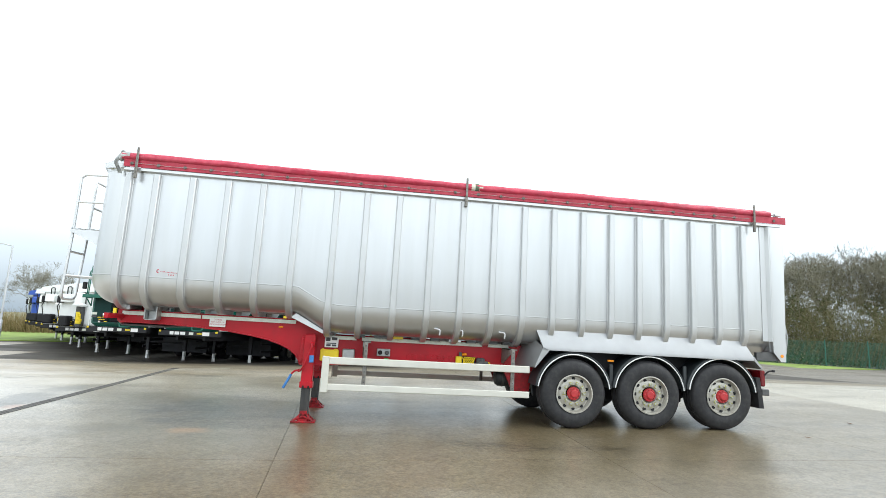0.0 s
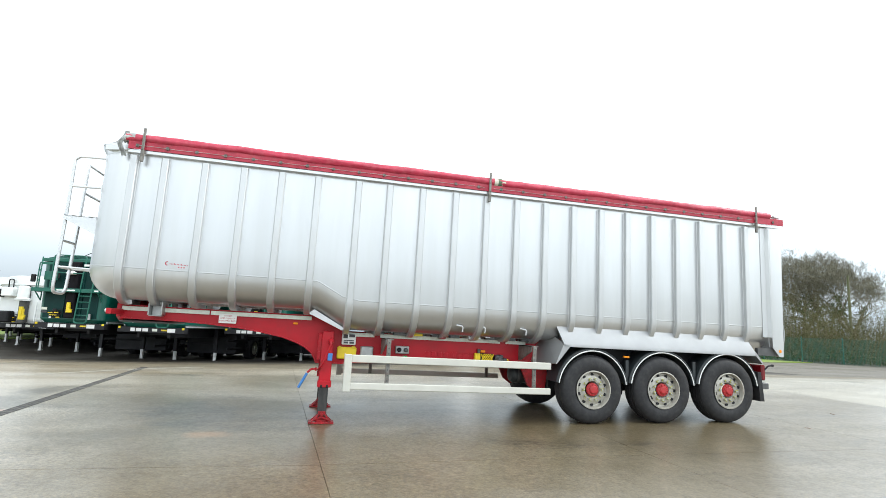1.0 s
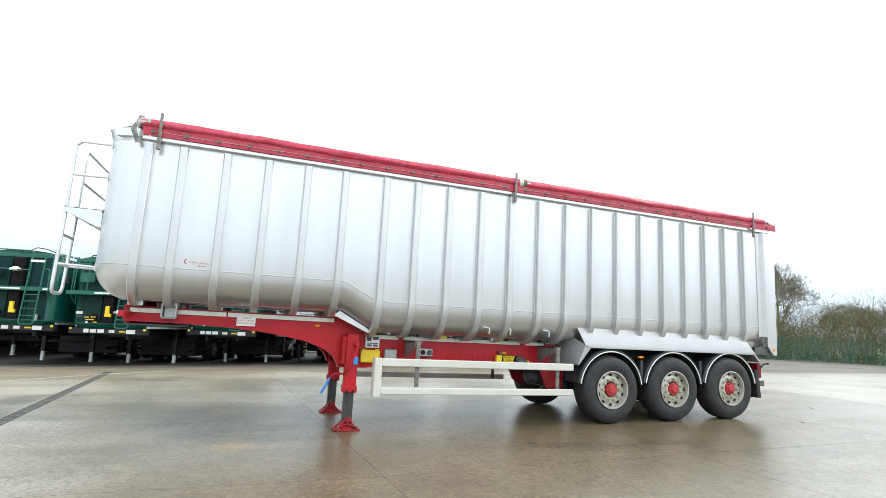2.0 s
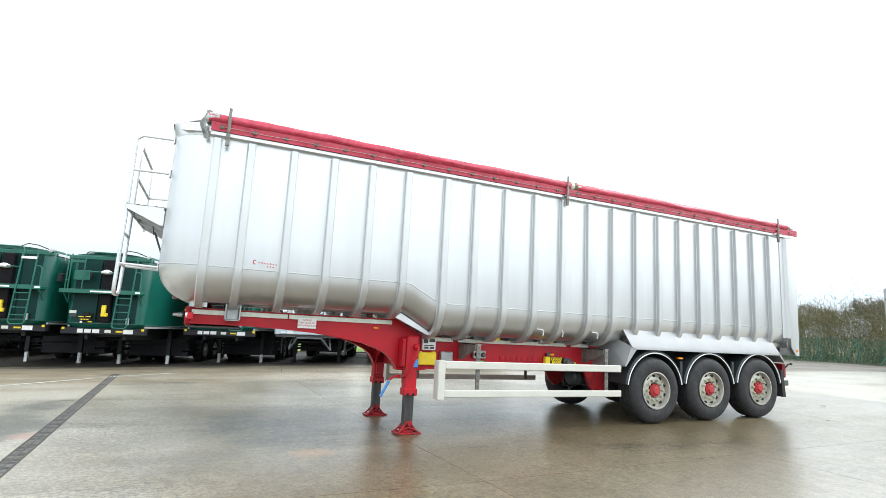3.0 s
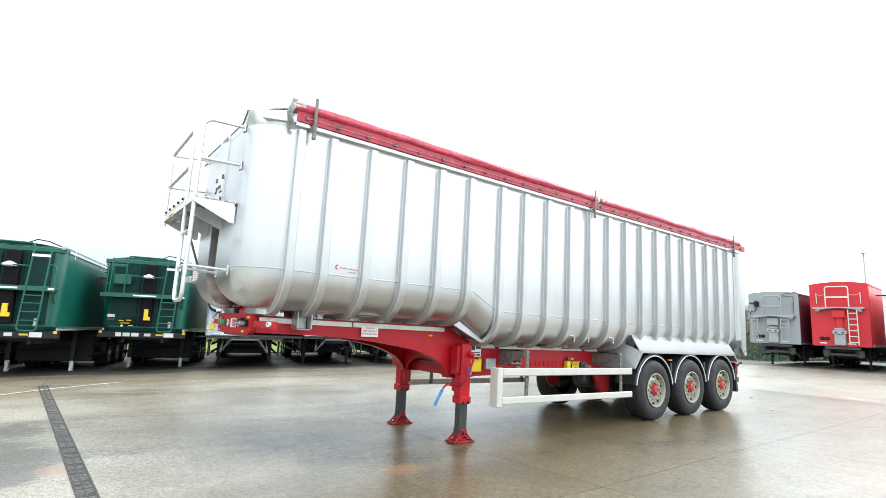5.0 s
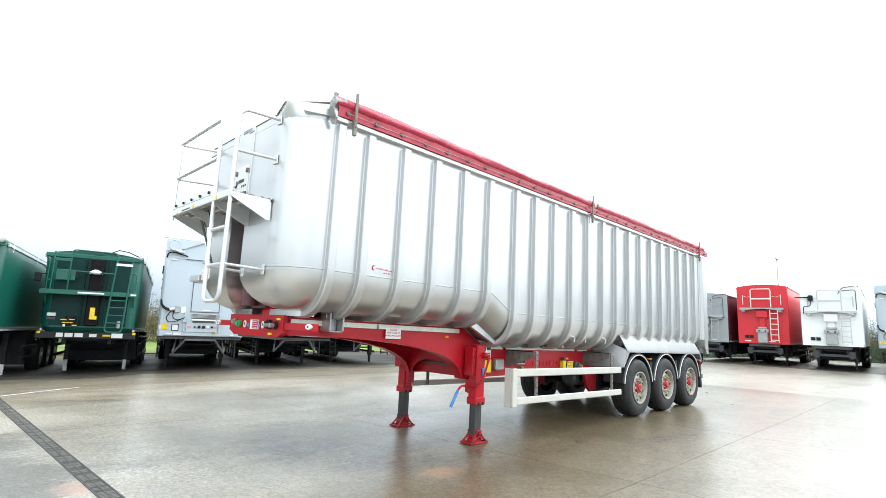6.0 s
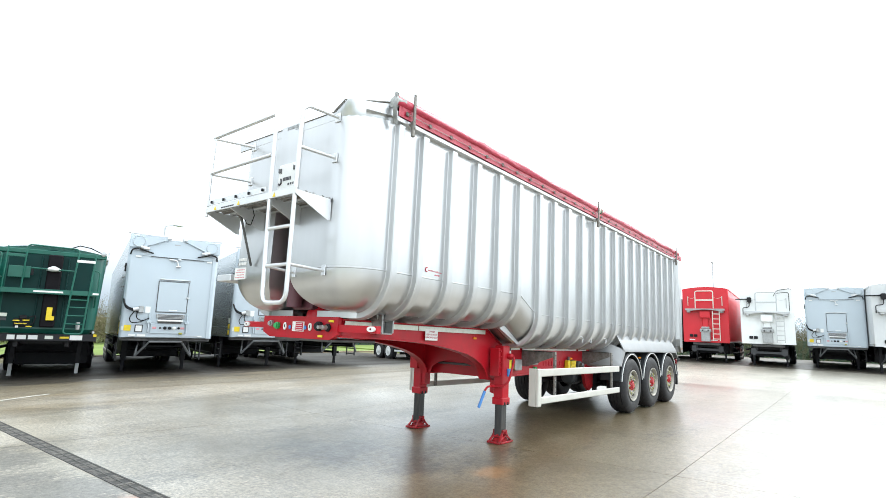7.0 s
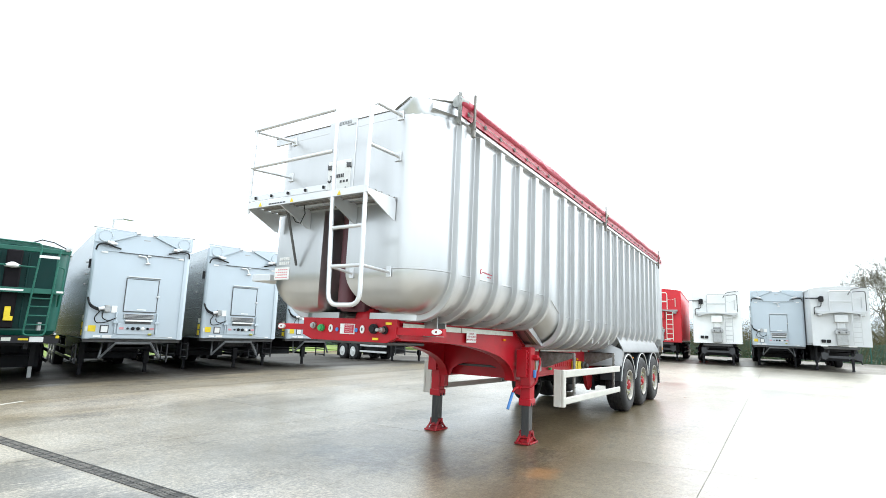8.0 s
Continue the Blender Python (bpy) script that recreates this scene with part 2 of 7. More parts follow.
SCRUB = leafy("scrub_leaves", [(0.125, 0.108, 0.056), (0.17, 0.145, 0.082), (0.125, 0.13, 0.056), (0.21, 0.178, 0.11)])
LEAVES = leafy("olive_leaves", [(0.075, 0.085, 0.034), (0.11, 0.112, 0.05), (0.10, 0.092, 0.045)])
IVY = leafy("ivy_leaves", [(0.055, 0.085, 0.032), (0.085, 0.12, 0.045), (0.075, 0.10, 0.045)])
DRY = leafy("dry_grass", [(0.22, 0.16, 0.08), (0.17, 0.13, 0.06), (0.12, 0.11, 0.04)])


def concrete_material(name, base, dry_sheen_base, rough, film_weight, zoned=False, row_blend=False):
    """Damp cast concrete: brown and grey stains, a broken film of water, pitted grain; a paler base to the north and
    west, for drier slab and painted sky sheen.
    """
    m = bpy.data.materials.new(name)
    m.use_nodes = True
    n, l = m.node_tree.nodes, m.node_tree.links
    p = n["Principled BSDF"]
    g = n.new("ShaderNodeNewGeometry")
    info = n.new("ShaderNodeObjectInfo")

    def noise_tex(scale, detail, rough=0.5, sx=1.0, sy=1.0):
        ma = n.new("ShaderNodeMapping")
        ma.inputs["Scale"].default_value = (sx, sy, 1)
        l.new(g.outputs["Position"], ma.inputs[0])
        t = n.new("ShaderNodeTexNoise")
        t.inputs["Scale"].default_value, t.inputs["Detail"].default_value, t.inputs["Roughness"].default_value = scale, detail, rough
        l.new(ma.outputs[0], t.inputs["Vector"])
        return t.outputs["Fac"]

    def span(value, a, b, c, d):
        r = n.new("ShaderNodeMapRange")
        for k, v in (("From Min", a), ("From Max", b), ("To Min", c), ("To Max", d)):
            r.inputs[k].default_value = v
        l.new(value, r.inputs["Value"])
        return r.outputs[0]

    def calc(op, a, b):
        x = n.new("ShaderNodeMath")
        x.operation = op
        for i, v in enumerate((a, b)):
            if isinstance(v, float):
                x.inputs[i].default_value = v
            else:
                l.new(v, x.inputs[i])
        return x.outputs[0]

    def blend(f, a, b, kind="MIX"):
        x = n.new("ShaderNodeMix")
        x.data_type, x.blend_type = "RGBA", kind
        for k, v in (("Factor", f), ("A", a), ("B", b)):
            if isinstance(v, (float, tuple)):
                x.inputs[k].default_value = v
            else:
                l.new(v, x.inputs[k])
        return x.outputs["Result"]

    big, mid = noise_tex(0.22, 6, 0.6), noise_tex(1.1, 8, 0.65, 1.1, 0.9)
    grain, fine = noise_tex(38, 4, 0.7), noise_tex(17, 6, 0.75)
    # share of the pale base: drier slab, plus sky sheen put into the colour
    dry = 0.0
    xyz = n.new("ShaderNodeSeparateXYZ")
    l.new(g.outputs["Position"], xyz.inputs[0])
    if zoned:
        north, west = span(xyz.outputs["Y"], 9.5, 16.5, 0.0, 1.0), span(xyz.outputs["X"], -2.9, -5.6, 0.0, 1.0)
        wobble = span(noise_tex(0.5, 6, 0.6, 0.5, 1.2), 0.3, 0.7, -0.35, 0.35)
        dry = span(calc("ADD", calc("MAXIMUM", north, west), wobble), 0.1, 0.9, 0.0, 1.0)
    tone = calc("ADD", calc("MULTIPLY", big, 0.45), calc("MULTIPLY", mid, 0.55))
    ramp = n.new("ShaderNodeValToRGB")
    e = ramp.color_ramp.elements
    e[0].position, e[1].position = 0.30, 0.72
    e[0].color, e[1].color = (0.66, 0.63, 0.58, 1), (1.28, 1.28, 1.28, 1)
    k = e.new(0.5)
    k.color = (1.02, 0.98, 0.90, 1)
    l.new(tone, ramp.inputs[0])
    color = blend(1.0, blend(dry, (*base, 1), (*dry_sheen_base, 1)), ramp.outputs[0], "MULTIPLY")
    speck = calc("MULTIPLY", calc("MULTIPLY", span(grain, 0.36, 0.64, 0.45, 1.50), span(fine, 0.3, 0.7, 0.70, 1.30)), span(info.outputs["Random"], 0, 1, 0.95, 1.05))
    color = blend(1.0, color, speck, "MULTIPLY")
    if zoned:
        # browner and darker towards the parked row, with a ragged edge
        row_y = calc("ADD", xyz.outputs["Y"], span(noise_tex(0.5, 6, 0.6, 0.35, 1.8), 0.3, 0.7, -2.0, 2.0))
        row_brown = span(row_y, 13.4, 17.4, 0.0, 1.0)
        color = blend(row_brown, color, blend(1.0, color, (0.58, 0.50, 0.38, 1.0), "MULTIPLY"))
    if row_blend:
        # ragged blend into the shade-darkened colour painted under the parked row
        ragged_y = calc("ADD", xyz.outputs["Y"], span(noise_tex(0.7, 7, 0.65, 0.5, 1.3), 0.3, 0.7, -1.5, 1.5))
        color = blend(span(ragged_y, 18.6, 20.3, 0.0, 0.9), color, (0.046, 0.040, 0.032, 1.0))
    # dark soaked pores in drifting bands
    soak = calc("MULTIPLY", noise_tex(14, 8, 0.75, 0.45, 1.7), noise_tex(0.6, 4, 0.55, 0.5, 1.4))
    if zoned:
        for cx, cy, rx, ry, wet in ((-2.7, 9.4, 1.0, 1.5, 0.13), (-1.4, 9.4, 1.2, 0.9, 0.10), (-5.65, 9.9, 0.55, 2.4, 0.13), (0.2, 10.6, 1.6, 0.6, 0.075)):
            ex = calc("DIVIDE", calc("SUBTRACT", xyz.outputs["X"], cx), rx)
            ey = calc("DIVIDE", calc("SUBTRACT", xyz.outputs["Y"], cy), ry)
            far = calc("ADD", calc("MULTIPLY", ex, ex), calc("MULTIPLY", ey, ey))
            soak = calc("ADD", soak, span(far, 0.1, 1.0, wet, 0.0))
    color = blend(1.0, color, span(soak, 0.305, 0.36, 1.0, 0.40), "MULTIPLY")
    if zoned:
        # faded pink stain beside the drain
        ex = calc("DIVIDE", calc("SUBTRACT", xyz.outputs["X"], -5.25), 0.21)
        ey = calc("DIVIDE", calc("SUBTRACT", xyz.outputs["Y"], 9.15), 0.29)
        far = calc("ADD", calc("ADD", calc("MULTIPLY", ex, ex), calc("MULTIPLY", ey, ey)), span(noise_tex(7, 5, 0.6), 0.3, 0.7, -0.45, 0.45))
        color = blend(span(far, 0.05, 0.9, 0.75, 0.0), color, (0.50, 0.30, 0.22, 1.0))
        # rusty drip stain in front of the legs
        ex = calc("DIVIDE", calc("SUBTRACT", xyz.outputs["X"], -2.09), 0.34)
        ey = calc("DIVIDE", calc("SUBTRACT", xyz.outputs["Y"], 7.62), 0.24)
        far = calc("ADD", calc("ADD", calc("MULTIPLY", ex, ex), calc("MULTIPLY", ey, ey)), span(noise_tex(6, 5, 0.6), 0.3, 0.7, -0.4, 0.4))
        color = blend(span(far, 0.0, 1.1, 0.55, 0.0), color, (0.36, 0.18, 0.06, 1.0))
    l.new(color, p.inputs["Base Color"])
    l.new(span(noise_tex(0.35, 5, 0.55, 0.55, 1.2), 0.38, 0.66, rough[0], rough[1]), p.inputs["Roughness"])
    film = calc("MULTIPLY", span(noise_tex(0.4, 5, 0.55, 0.55, 1.2), 0.36, 0.64, film_weight[0], film_weight[1]), span(noise_tex(5.0, 7, 0.7, 1.2, 0.8), 0.42, 0.58, 1.0, 0.80))
    film = calc("MULTIPLY", film, span(fine, 0.40, 0.62, 0.70, 1.0))
    if zoned:
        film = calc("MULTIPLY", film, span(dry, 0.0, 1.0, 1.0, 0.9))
        film = calc("MULTIPLY", film, span(row_brown, 0.0, 1.0, 1.0, 0.5))
    l.new(film, p.inputs["Coat Weight"])
    p.inputs["IOR"].default_value = 1.45
    p.inputs["Coat IOR"].default_value = 1.62
    p.inputs["Coat Roughness"].default_value = 0.29
    b = n.new("ShaderNodeBump")
    b.inputs["Strength"].default_value, b.inputs["Distance"].default_value = 0.30, 0.004
    l.new(calc("ADD", grain, fine), b.inputs["Height"])
    b2 = n.new("ShaderNodeBump")
    b2.inputs["Strength"].default_value, b2.inputs["Distance"].default_value = 0.25, 0.02
    l.new(mid, b2.inputs["Height"])
    l.new(b2.outputs[0], b.inputs["Normal"])
    l.new(b.outputs[0], p.inputs["Normal"])
    # the film follows the coarse grain beneath it
    b3 = n.new("ShaderNodeBump")
    b3.inputs["Strength"].default_value, b3.inputs["Distance"].default_value = 0.22, 0.004
    l.new(calc("ADD", grain, fine), b3.inputs["Height"])
    l.new(b3.outputs[0], p.inputs["Coat Normal"])
    return m


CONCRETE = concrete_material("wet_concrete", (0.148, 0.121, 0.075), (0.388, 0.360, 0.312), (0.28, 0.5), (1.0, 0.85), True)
PALE_CONCRETE = concrete_material("pale_wet_concrete", (0.33, 0.315, 0.275), (0.33, 0.315, 0.275), (0.35, 0.55), (0.6, 0.25))
# brown ground whose base colour also carries the shade beneath the parked row
SHADED_ASPHALT = concrete_material("worn_grey_asphalt", (0.046, 0.040, 0.032), (0.046, 0.040, 0.032), (0.6, 0.8), (0.12, 0.0))
PALE_ASPHALT = concrete_material("worn_tan_asphalt", (0.150, 0.138, 0.120), (0.150, 0.138, 0.120), (0.5, 0.7), (0.35, 0.05))
GRUBBY_CONCRETE = concrete_material("grubby_brown_concrete", (0.185, 0.158, 0.114), (0.150, 0.126, 0.090), (0.45, 0.65), (0.55, 0.1), False, True)
JOINT = mat("joint_sealant", (0.11, 0.10, 0.085), 0.9, 0, 0.2, 4, 50, 0.1, spec=0.05)
GRASS = mat("grass_ground", (0.17, 0.24, 0.045), 0.9, 0, 0.3, 0.6, 30, 0.6, dirt=(0.16, 0.13, 0.06), dirt_amount=0.5)
FIELD = mat("far_field", (0.15, 0.135, 0.065), 0.95, 0, 0.3, 0.03, 5, 0.3)


# ---- mesh helpers ----
def part(name, bm, material, parent=None, label="", angle=34):
    """Links a bmesh as one mesh object, under a thing or a part when parent is given."""
    me = bpy.data.meshes.new(name)
    bmesh.ops.recalc_face_normals(bm, faces=bm.faces)
    bm.to_mesh(me)
    bm.free()
    me.materials.append(material)
    for poly in me.polygons:
        poly.use_smooth = True
    me.set_sharp_from_angle(angle=radians(angle))
    ob = new(name, me)
    if parent:
        ob.parent = parent
    if label:
        ob["label"] = label
    return ob


def again(ob, m, parent=None):
    """Another object on the same mesh."""
    o = new(ob.name.split(".")[0], ob.data)
    o.parent = parent if parent else ob.parent
    o.matrix_basis = m
    if "label" in ob:
        o["label"] = ob["label"]
    return o


def empty(name, m, label, category, group="", kind=""):
    e = new(name)
    e.empty_display_size = 0.2
    e.matrix_world = m
    return tagged(e, label, category, group, kind)


def box(bm, x0, x1, y0, y1, z0, z1, bev=0.0, m=None):
    vs = [bm.verts.new((x, y, z)) for x in (x0, x1) for y in (y0, y1) for z in (z0, z1)]
    fs = [bm.faces.new([vs[i] for i in q]) for q in ((0, 1, 3, 2), (4, 6, 7, 5), (0, 4, 5, 1), (2, 3, 7, 6), (0, 2, 6, 4), (1, 5, 7, 3))]
    if bev:
        es = {e for f in fs for e in f.edges}
        r = bmesh.ops.bevel(bm, geom=list(es), offset=bev, segments=1, affect="EDGES", profile=0.5)
        vs = list({v for f in r["faces"] for v in f.verts} | {v for v in vs if v.is_valid})
    if m is not None:
        bmesh.ops.transform(bm, matrix=m, verts=[v for v in vs if v.is_valid])
    return bm


def boxm(x0, x1, y0, y1, z0, z1, bev=0.0):
    return box(bmesh.new(), x0, x1, y0, y1, z0, z1, bev)


def tube(bm, pts, r, seg=8, close=False, r_end=None):
    """A round bar through the points."""
    pts = [Vector(p) for p in pts]
    n = len(pts)
    rings = []
    ref = None
    for i, p in enumerate(pts):
        a = pts[i - 1] if (i or close) else p
        b = pts[(i + 1) % n] if (i < n - 1 or close) else p
        d1, d2 = (p - a), (b - p)
        t = (d1.normalized() + d2.normalized()) if d1.length and d2.length else (d1 + d2)
        t.normalize()
        if ref is None or abs(ref.dot(t)) > 0.95:
            ref = Vector((0, 0, 1)) if abs(t.z) < 0.9 else Vector((1, 0, 0))
        u = (ref - t * ref.dot(t)).normalized()
        ref = u
        w = t.cross(u)
        rad = r if r_end is None else r + (r_end - r) * i / max(1, n - 1)
        rings.append([bm.verts.new(p + (u * math.cos(k * math.tau / seg) + w * math.sin(k * math.tau / seg)) * rad) for k in range(seg)])
    for i in range(n if close else n - 1):
        a, b = rings[i], rings[(i + 1) % n]
        for k in range(seg):
            bm.faces.new((a[k], a[(k + 1) % seg], b[(k + 1) % seg], b[k]))
    if not close:
        bm.faces.new(rings[0][::-1])
        bm.faces.new(rings[-1])
    return bm


def bent(pts, rad, n=5):
    """The points with their inner corners rounded."""
    pts = [Vector(p) for p in pts]
    out = [pts[0]]
    for a, p, b in zip(pts, pts[1:], pts[2:]):
        da, db = (a - p), (b - p)
        k = min(rad, da.length * 0.45, db.length * 0.45)
        s, e = p + da.normalized() * k, p + db.normalized() * k
        for i in range(n + 1):
            f = i / n
            out.append(s.lerp(p, f).lerp(p.lerp(e, f), f))
    out.append(pts[-1])
    return out


def cyl(bm, p0, p1, r, seg=16):
    return tube(bm, [p0, p1], r, seg)


def prism(bm, poly, axis, a, b):
    """A polygon pushed along an axis. poly: pairs of the two other coordinates, in the order x, y, z."""
    def at(u, v, w):
        return {"x": (w, u, v), "y": (u, w, v), "z": (u, v, w)}[axis]
    lo = [bm.verts.new(at(u, v, a)) for u, v in poly]
    hi = [bm.verts.new(at(u, v, b)) for u, v in poly]
    n = len(poly)
    bm.faces.new(lo)
    bm.faces.new(hi[::-1])
    for i in range(n):
        bm.faces.new((lo[i], hi[i], hi[(i + 1) % n], lo[(i + 1) % n]))
    return bm


def ribbon(bm, line, half, thick, axis_y):
    """A strip of the given half-width across y, along a line of (x, z), centred on axis_y."""
    top, low = [], []
    n = len(line)
    for i, (x, z) in enumerate(line):
        a, b = line[max(0, i - 1)], line[min(n - 1, i + 1)]
        d = Vector((b[0] - a[0], b[1] - a[1])).normalized()
        nx, nz = -d.y * thick, d.x * thick
        top.append([bm.verts.new((x, axis_y + s * half, z)) for s in (-1, 1)])
        low.append([bm.verts.new((x - nx, axis_y + s * half, z - nz)) for s in (-1, 1)])
    for i in range(n - 1):
        for r, s in ((top, 1), (low, -1)):
            q = (r[i][0], r[i + 1][0], r[i + 1][1], r[i][1])
            bm.faces.new(q if s > 0 else q[::-1])
        for k in (0, 1):
            bm.faces.new((top[i][k], top[i + 1][k], low[i + 1][k], low[i][k]))
    bm.faces.new((top[0][0], top[0][1], low[0][1], low[0][0]))
    bm.faces.new((top[-1][0], top[-1][1], low[-1][1], low[-1][0]))
    return bm


def lathe(bm, prof, centre, axis="y", seg=40, caps=True):
    """prof: (distance along the axis, radius), turned about it."""
    c = Vector(centre)
    rings = []
    for d, r in prof:
        ring = []
        for k in range(seg):
            a = k * math.tau / seg
            if axis == "y":
                ring.append(bm.verts.new(c + Vector((r * math.cos(a), d, r * math.sin(a)))))
            elif axis == "x":
                ring.append(bm.verts.new(c + Vector((d, r * math.cos(a), r * math.sin(a)))))
            else:
                ring.append(bm.verts.new(c + Vector((r * math.cos(a), r * math.sin(a), d))))
        rings.append(ring)
    for a, b in zip(rings, rings[1:]):
        for k in range(seg):
            bm.faces.new((a[k], a[(k + 1) % seg], b[(k + 1) % seg], b[k]))
    if caps:
        bm.faces.new(rings[0][::-1])
        bm.faces.new(rings[-1])
    return bm


def rise(x):
    """The yard climbs a little towards the fence."""
    return max(0.0, x - 11.7) * 0.002


def fall(x, y):
    """How far the north of the yard lies below the rest."""
    deep = float(np.interp(x, (-5.19, 3.3, 11.7, 20.1, 36.5), (0.17, 0.09, 0.10, 0.25, 0.40)))
    start = 16.7 if x < 12 else 15.0
    n = min(1.0, max(0.0, (y - start) / (20.4 - start)))
    dip = float(np.interp(x, (-5.19, -0.95, 3.3, 7.5, 11.7), (0.0, 1.0, 0.62, 0.62, 0.0))) * float(np.interp(y, (-6.1, -0.1, 12.1, 15.0, 16.7), (0.0, 0.02, 0.074, 0.02, 0.0)))
    back = 0.17 * float(np.interp(x, (-13.6, -9.4, -5.19, 11.7, 22.0, 26.2), (0.0, 0.6, 1.0, 1.0, 0.6, 0.0))) * float(np.interp(y, (20.4, 24.5, 31.5), (0.0, 1.1, 1.95)))
    return (deep + rise(x)) * n + dip + back


# ---- ground: wet concrete slabs, verge and fields to the horizon ----
def slab_paint(x0, y0):
    if x0 >= 26 or (x0 >= 22 and y0 >= 20):
        return PALE_ASPHALT
    # slabs beneath the back row, shade painted into their colour
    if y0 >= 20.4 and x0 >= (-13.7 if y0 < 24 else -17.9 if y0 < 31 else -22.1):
        return SHADED_ASPHALT
    if x0 >= -9.5 and 16.7 <= y0 < 20.4:
        return GRUBBY_CONCRETE
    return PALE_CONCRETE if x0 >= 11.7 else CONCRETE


def build_ground():
    bm = bmesh.new()
    rings = [0, 40, 80, 160, 320, 700, 1600, 4000]
    vs = []
    for r in rings:
        vs.append([bm.verts.new((r * math.cos(a * math.tau / 48) + 5, r * math.sin(a * math.tau / 48) + 10,
                                 -0.46 if r < 100 else -0.46 - 0.0004 * r)) for a in range(48 if r else 1)])
    for k in range(48):
        bm.faces.new((vs[0][0], vs[1][k], vs[1][(k + 1) % 48]))
    for a, b in zip(vs[1:], vs[2:]):
        for k in range(48):
            bm.faces.new((a[k], b[k], b[(k + 1) % 48], a[(k + 1) % 48]))
    tagged(part("ground", bm, FIELD), "rough brown winter fields reaching the horizon", "ground", kind="structure")
    xs = [-26, -22.0, -17.8, -13.6, -9.4, -5.19, -0.95, 3.3, 7.5, 11.7, 15.9, 22.0, 26.2, 30.4, 34.6, 41.9]
    ys = [-24, -18.2, -12.2, -6.1, -0.1, 6.05, 12.1, 15.0, 16.7, 20.4, 24.5, 31.5, 38.5]
    bm = bmesh.new()
    net = [[bm.verts.new((x, y, rise(x) - fall(x, y) - 0.014)) for y in ys] for x in xs]
    for i in range(len(xs) - 1):
        for k in range(len(ys) - 1):
            bm.faces.new((net[i][k], net[i + 1][k], net[i + 1][k + 1], net[i][k + 1]))
    bmesh.ops.solidify(bm, geom=bm.faces[:], thickness=0.04)
    pave = part("pavement", bm, JOINT)
    tagged(pave, "yard of wet brownish concrete slabs with dark joints", "pavement", kind="structure")
    j = 0.003

    def corner(x, y):
        """Two of the long joints run askew: the one beside the drain, and the next."""
        if y < 17 and x == -5.19:
            return -4.712 - 0.0407 * y
        if y < 17 and x == -0.95:
            return -0.27 - 0.068 * y
        return x
    for x0, x1 in zip(xs, xs[1:]):
        for y0, y1 in zip(ys, ys[1:]):
            bm = bmesh.new()
            w, h = (x1 - x0) / 2 - j, (y1 - y0) / 2 - j
            box(bm, -w, w, -h, h, -0.012, 0.0)
            for v in bm.verts:
                x, y = (x1 if v.co.x > 0 else x0), (y1 if v.co.y > 0 else y0)
                v.co.z += rise(x) - fall(x, y)
                v.co.x += corner(x, y) - x
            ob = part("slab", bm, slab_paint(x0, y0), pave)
            ob.location = ((x0 + x1) / 2, (y0 + y1) / 2, 0)
    # the drain channel, laid slightly askew to the slabs
    drain = empty("drain_channel", pose(-4.712, 0, 0, 0, 0, 2.33), "long worn cast iron slotted drain channel set in concrete", "drain", kind="structure")

    def run(name, x0, x1, z0, z1, material):
        bm = bmesh.new()
        ys = [(-14.0, 0.0), (12.1, 0.0), (16.5, fall(-6, 16.5))]
        prism(bm, [(y, z1 - d) for y, d in ys] + [(y, z0 - d) for y, d in ys[::-1]], "x", x0, x1)
        return part(name, bm, material, drain)
    run("bed", -0.082, 0.082, -0.01, 0.0025, DRAIN_BED)
    for s in (-1, 1):
        run("edge", s * 0.075 - 0.008, s * 0.075 + 0.008, -0.012, 0.006, DRAIN_EDGE)
    run("spine", -0.007, 0.007, -0.012, 0.0065, DRAIN_EDGE)
    bar = bmesh.new()
    box(bar, -0.062, 0.062, -0.011, 0.011, -0.012, 0.006)
    b0 = part("bar", bar, GRATE, drain)
    b0.location.y = 5.0
    for i in range(1, 285):
        y = 5.0 + i * 0.040
        again(b0, Matrix.Translation((0.012 * noise.noise(Vector((y * 9, 0, 0))), y + 0.012 * noise.noise(Vector((y * 7, 5, 0))), 0.009 * noise.noise(Vector((y * 9, 1, 0))) - 0.003 - fall(-6, y))) @ Matrix.Rotation(0.14 * noise.noise(Vector((y * 11, 3, 0))), 4, "Z"))
    # painted line
    bm = bmesh.new()
    line = [(-9.2, 12.0), (-7.9, 13.1), (-7.0, 14.3), (-5.35, 15.85), (-4.3, 16.5), (-3.9, 16.72)]
    for a, b in zip(line, line[1:]):
        a, b = Vector(a), Vector(b)
        nrm = Vector((-(b - a).y, (b - a).x)).normalized() * 0.045
        bm.faces.new([bm.verts.new((p.x, p.y, 0.005 - fall(-6, p.y))) for p in (a - nrm, b - nrm, b + nrm, a + nrm)])
    tagged(part("painted_line", bm, PAINT_LINE), "thin worn white line painted on concrete", "marking", kind="structure")
    # dead leaves blown onto the slabs
    rnd = random.Random(4)
    first = None
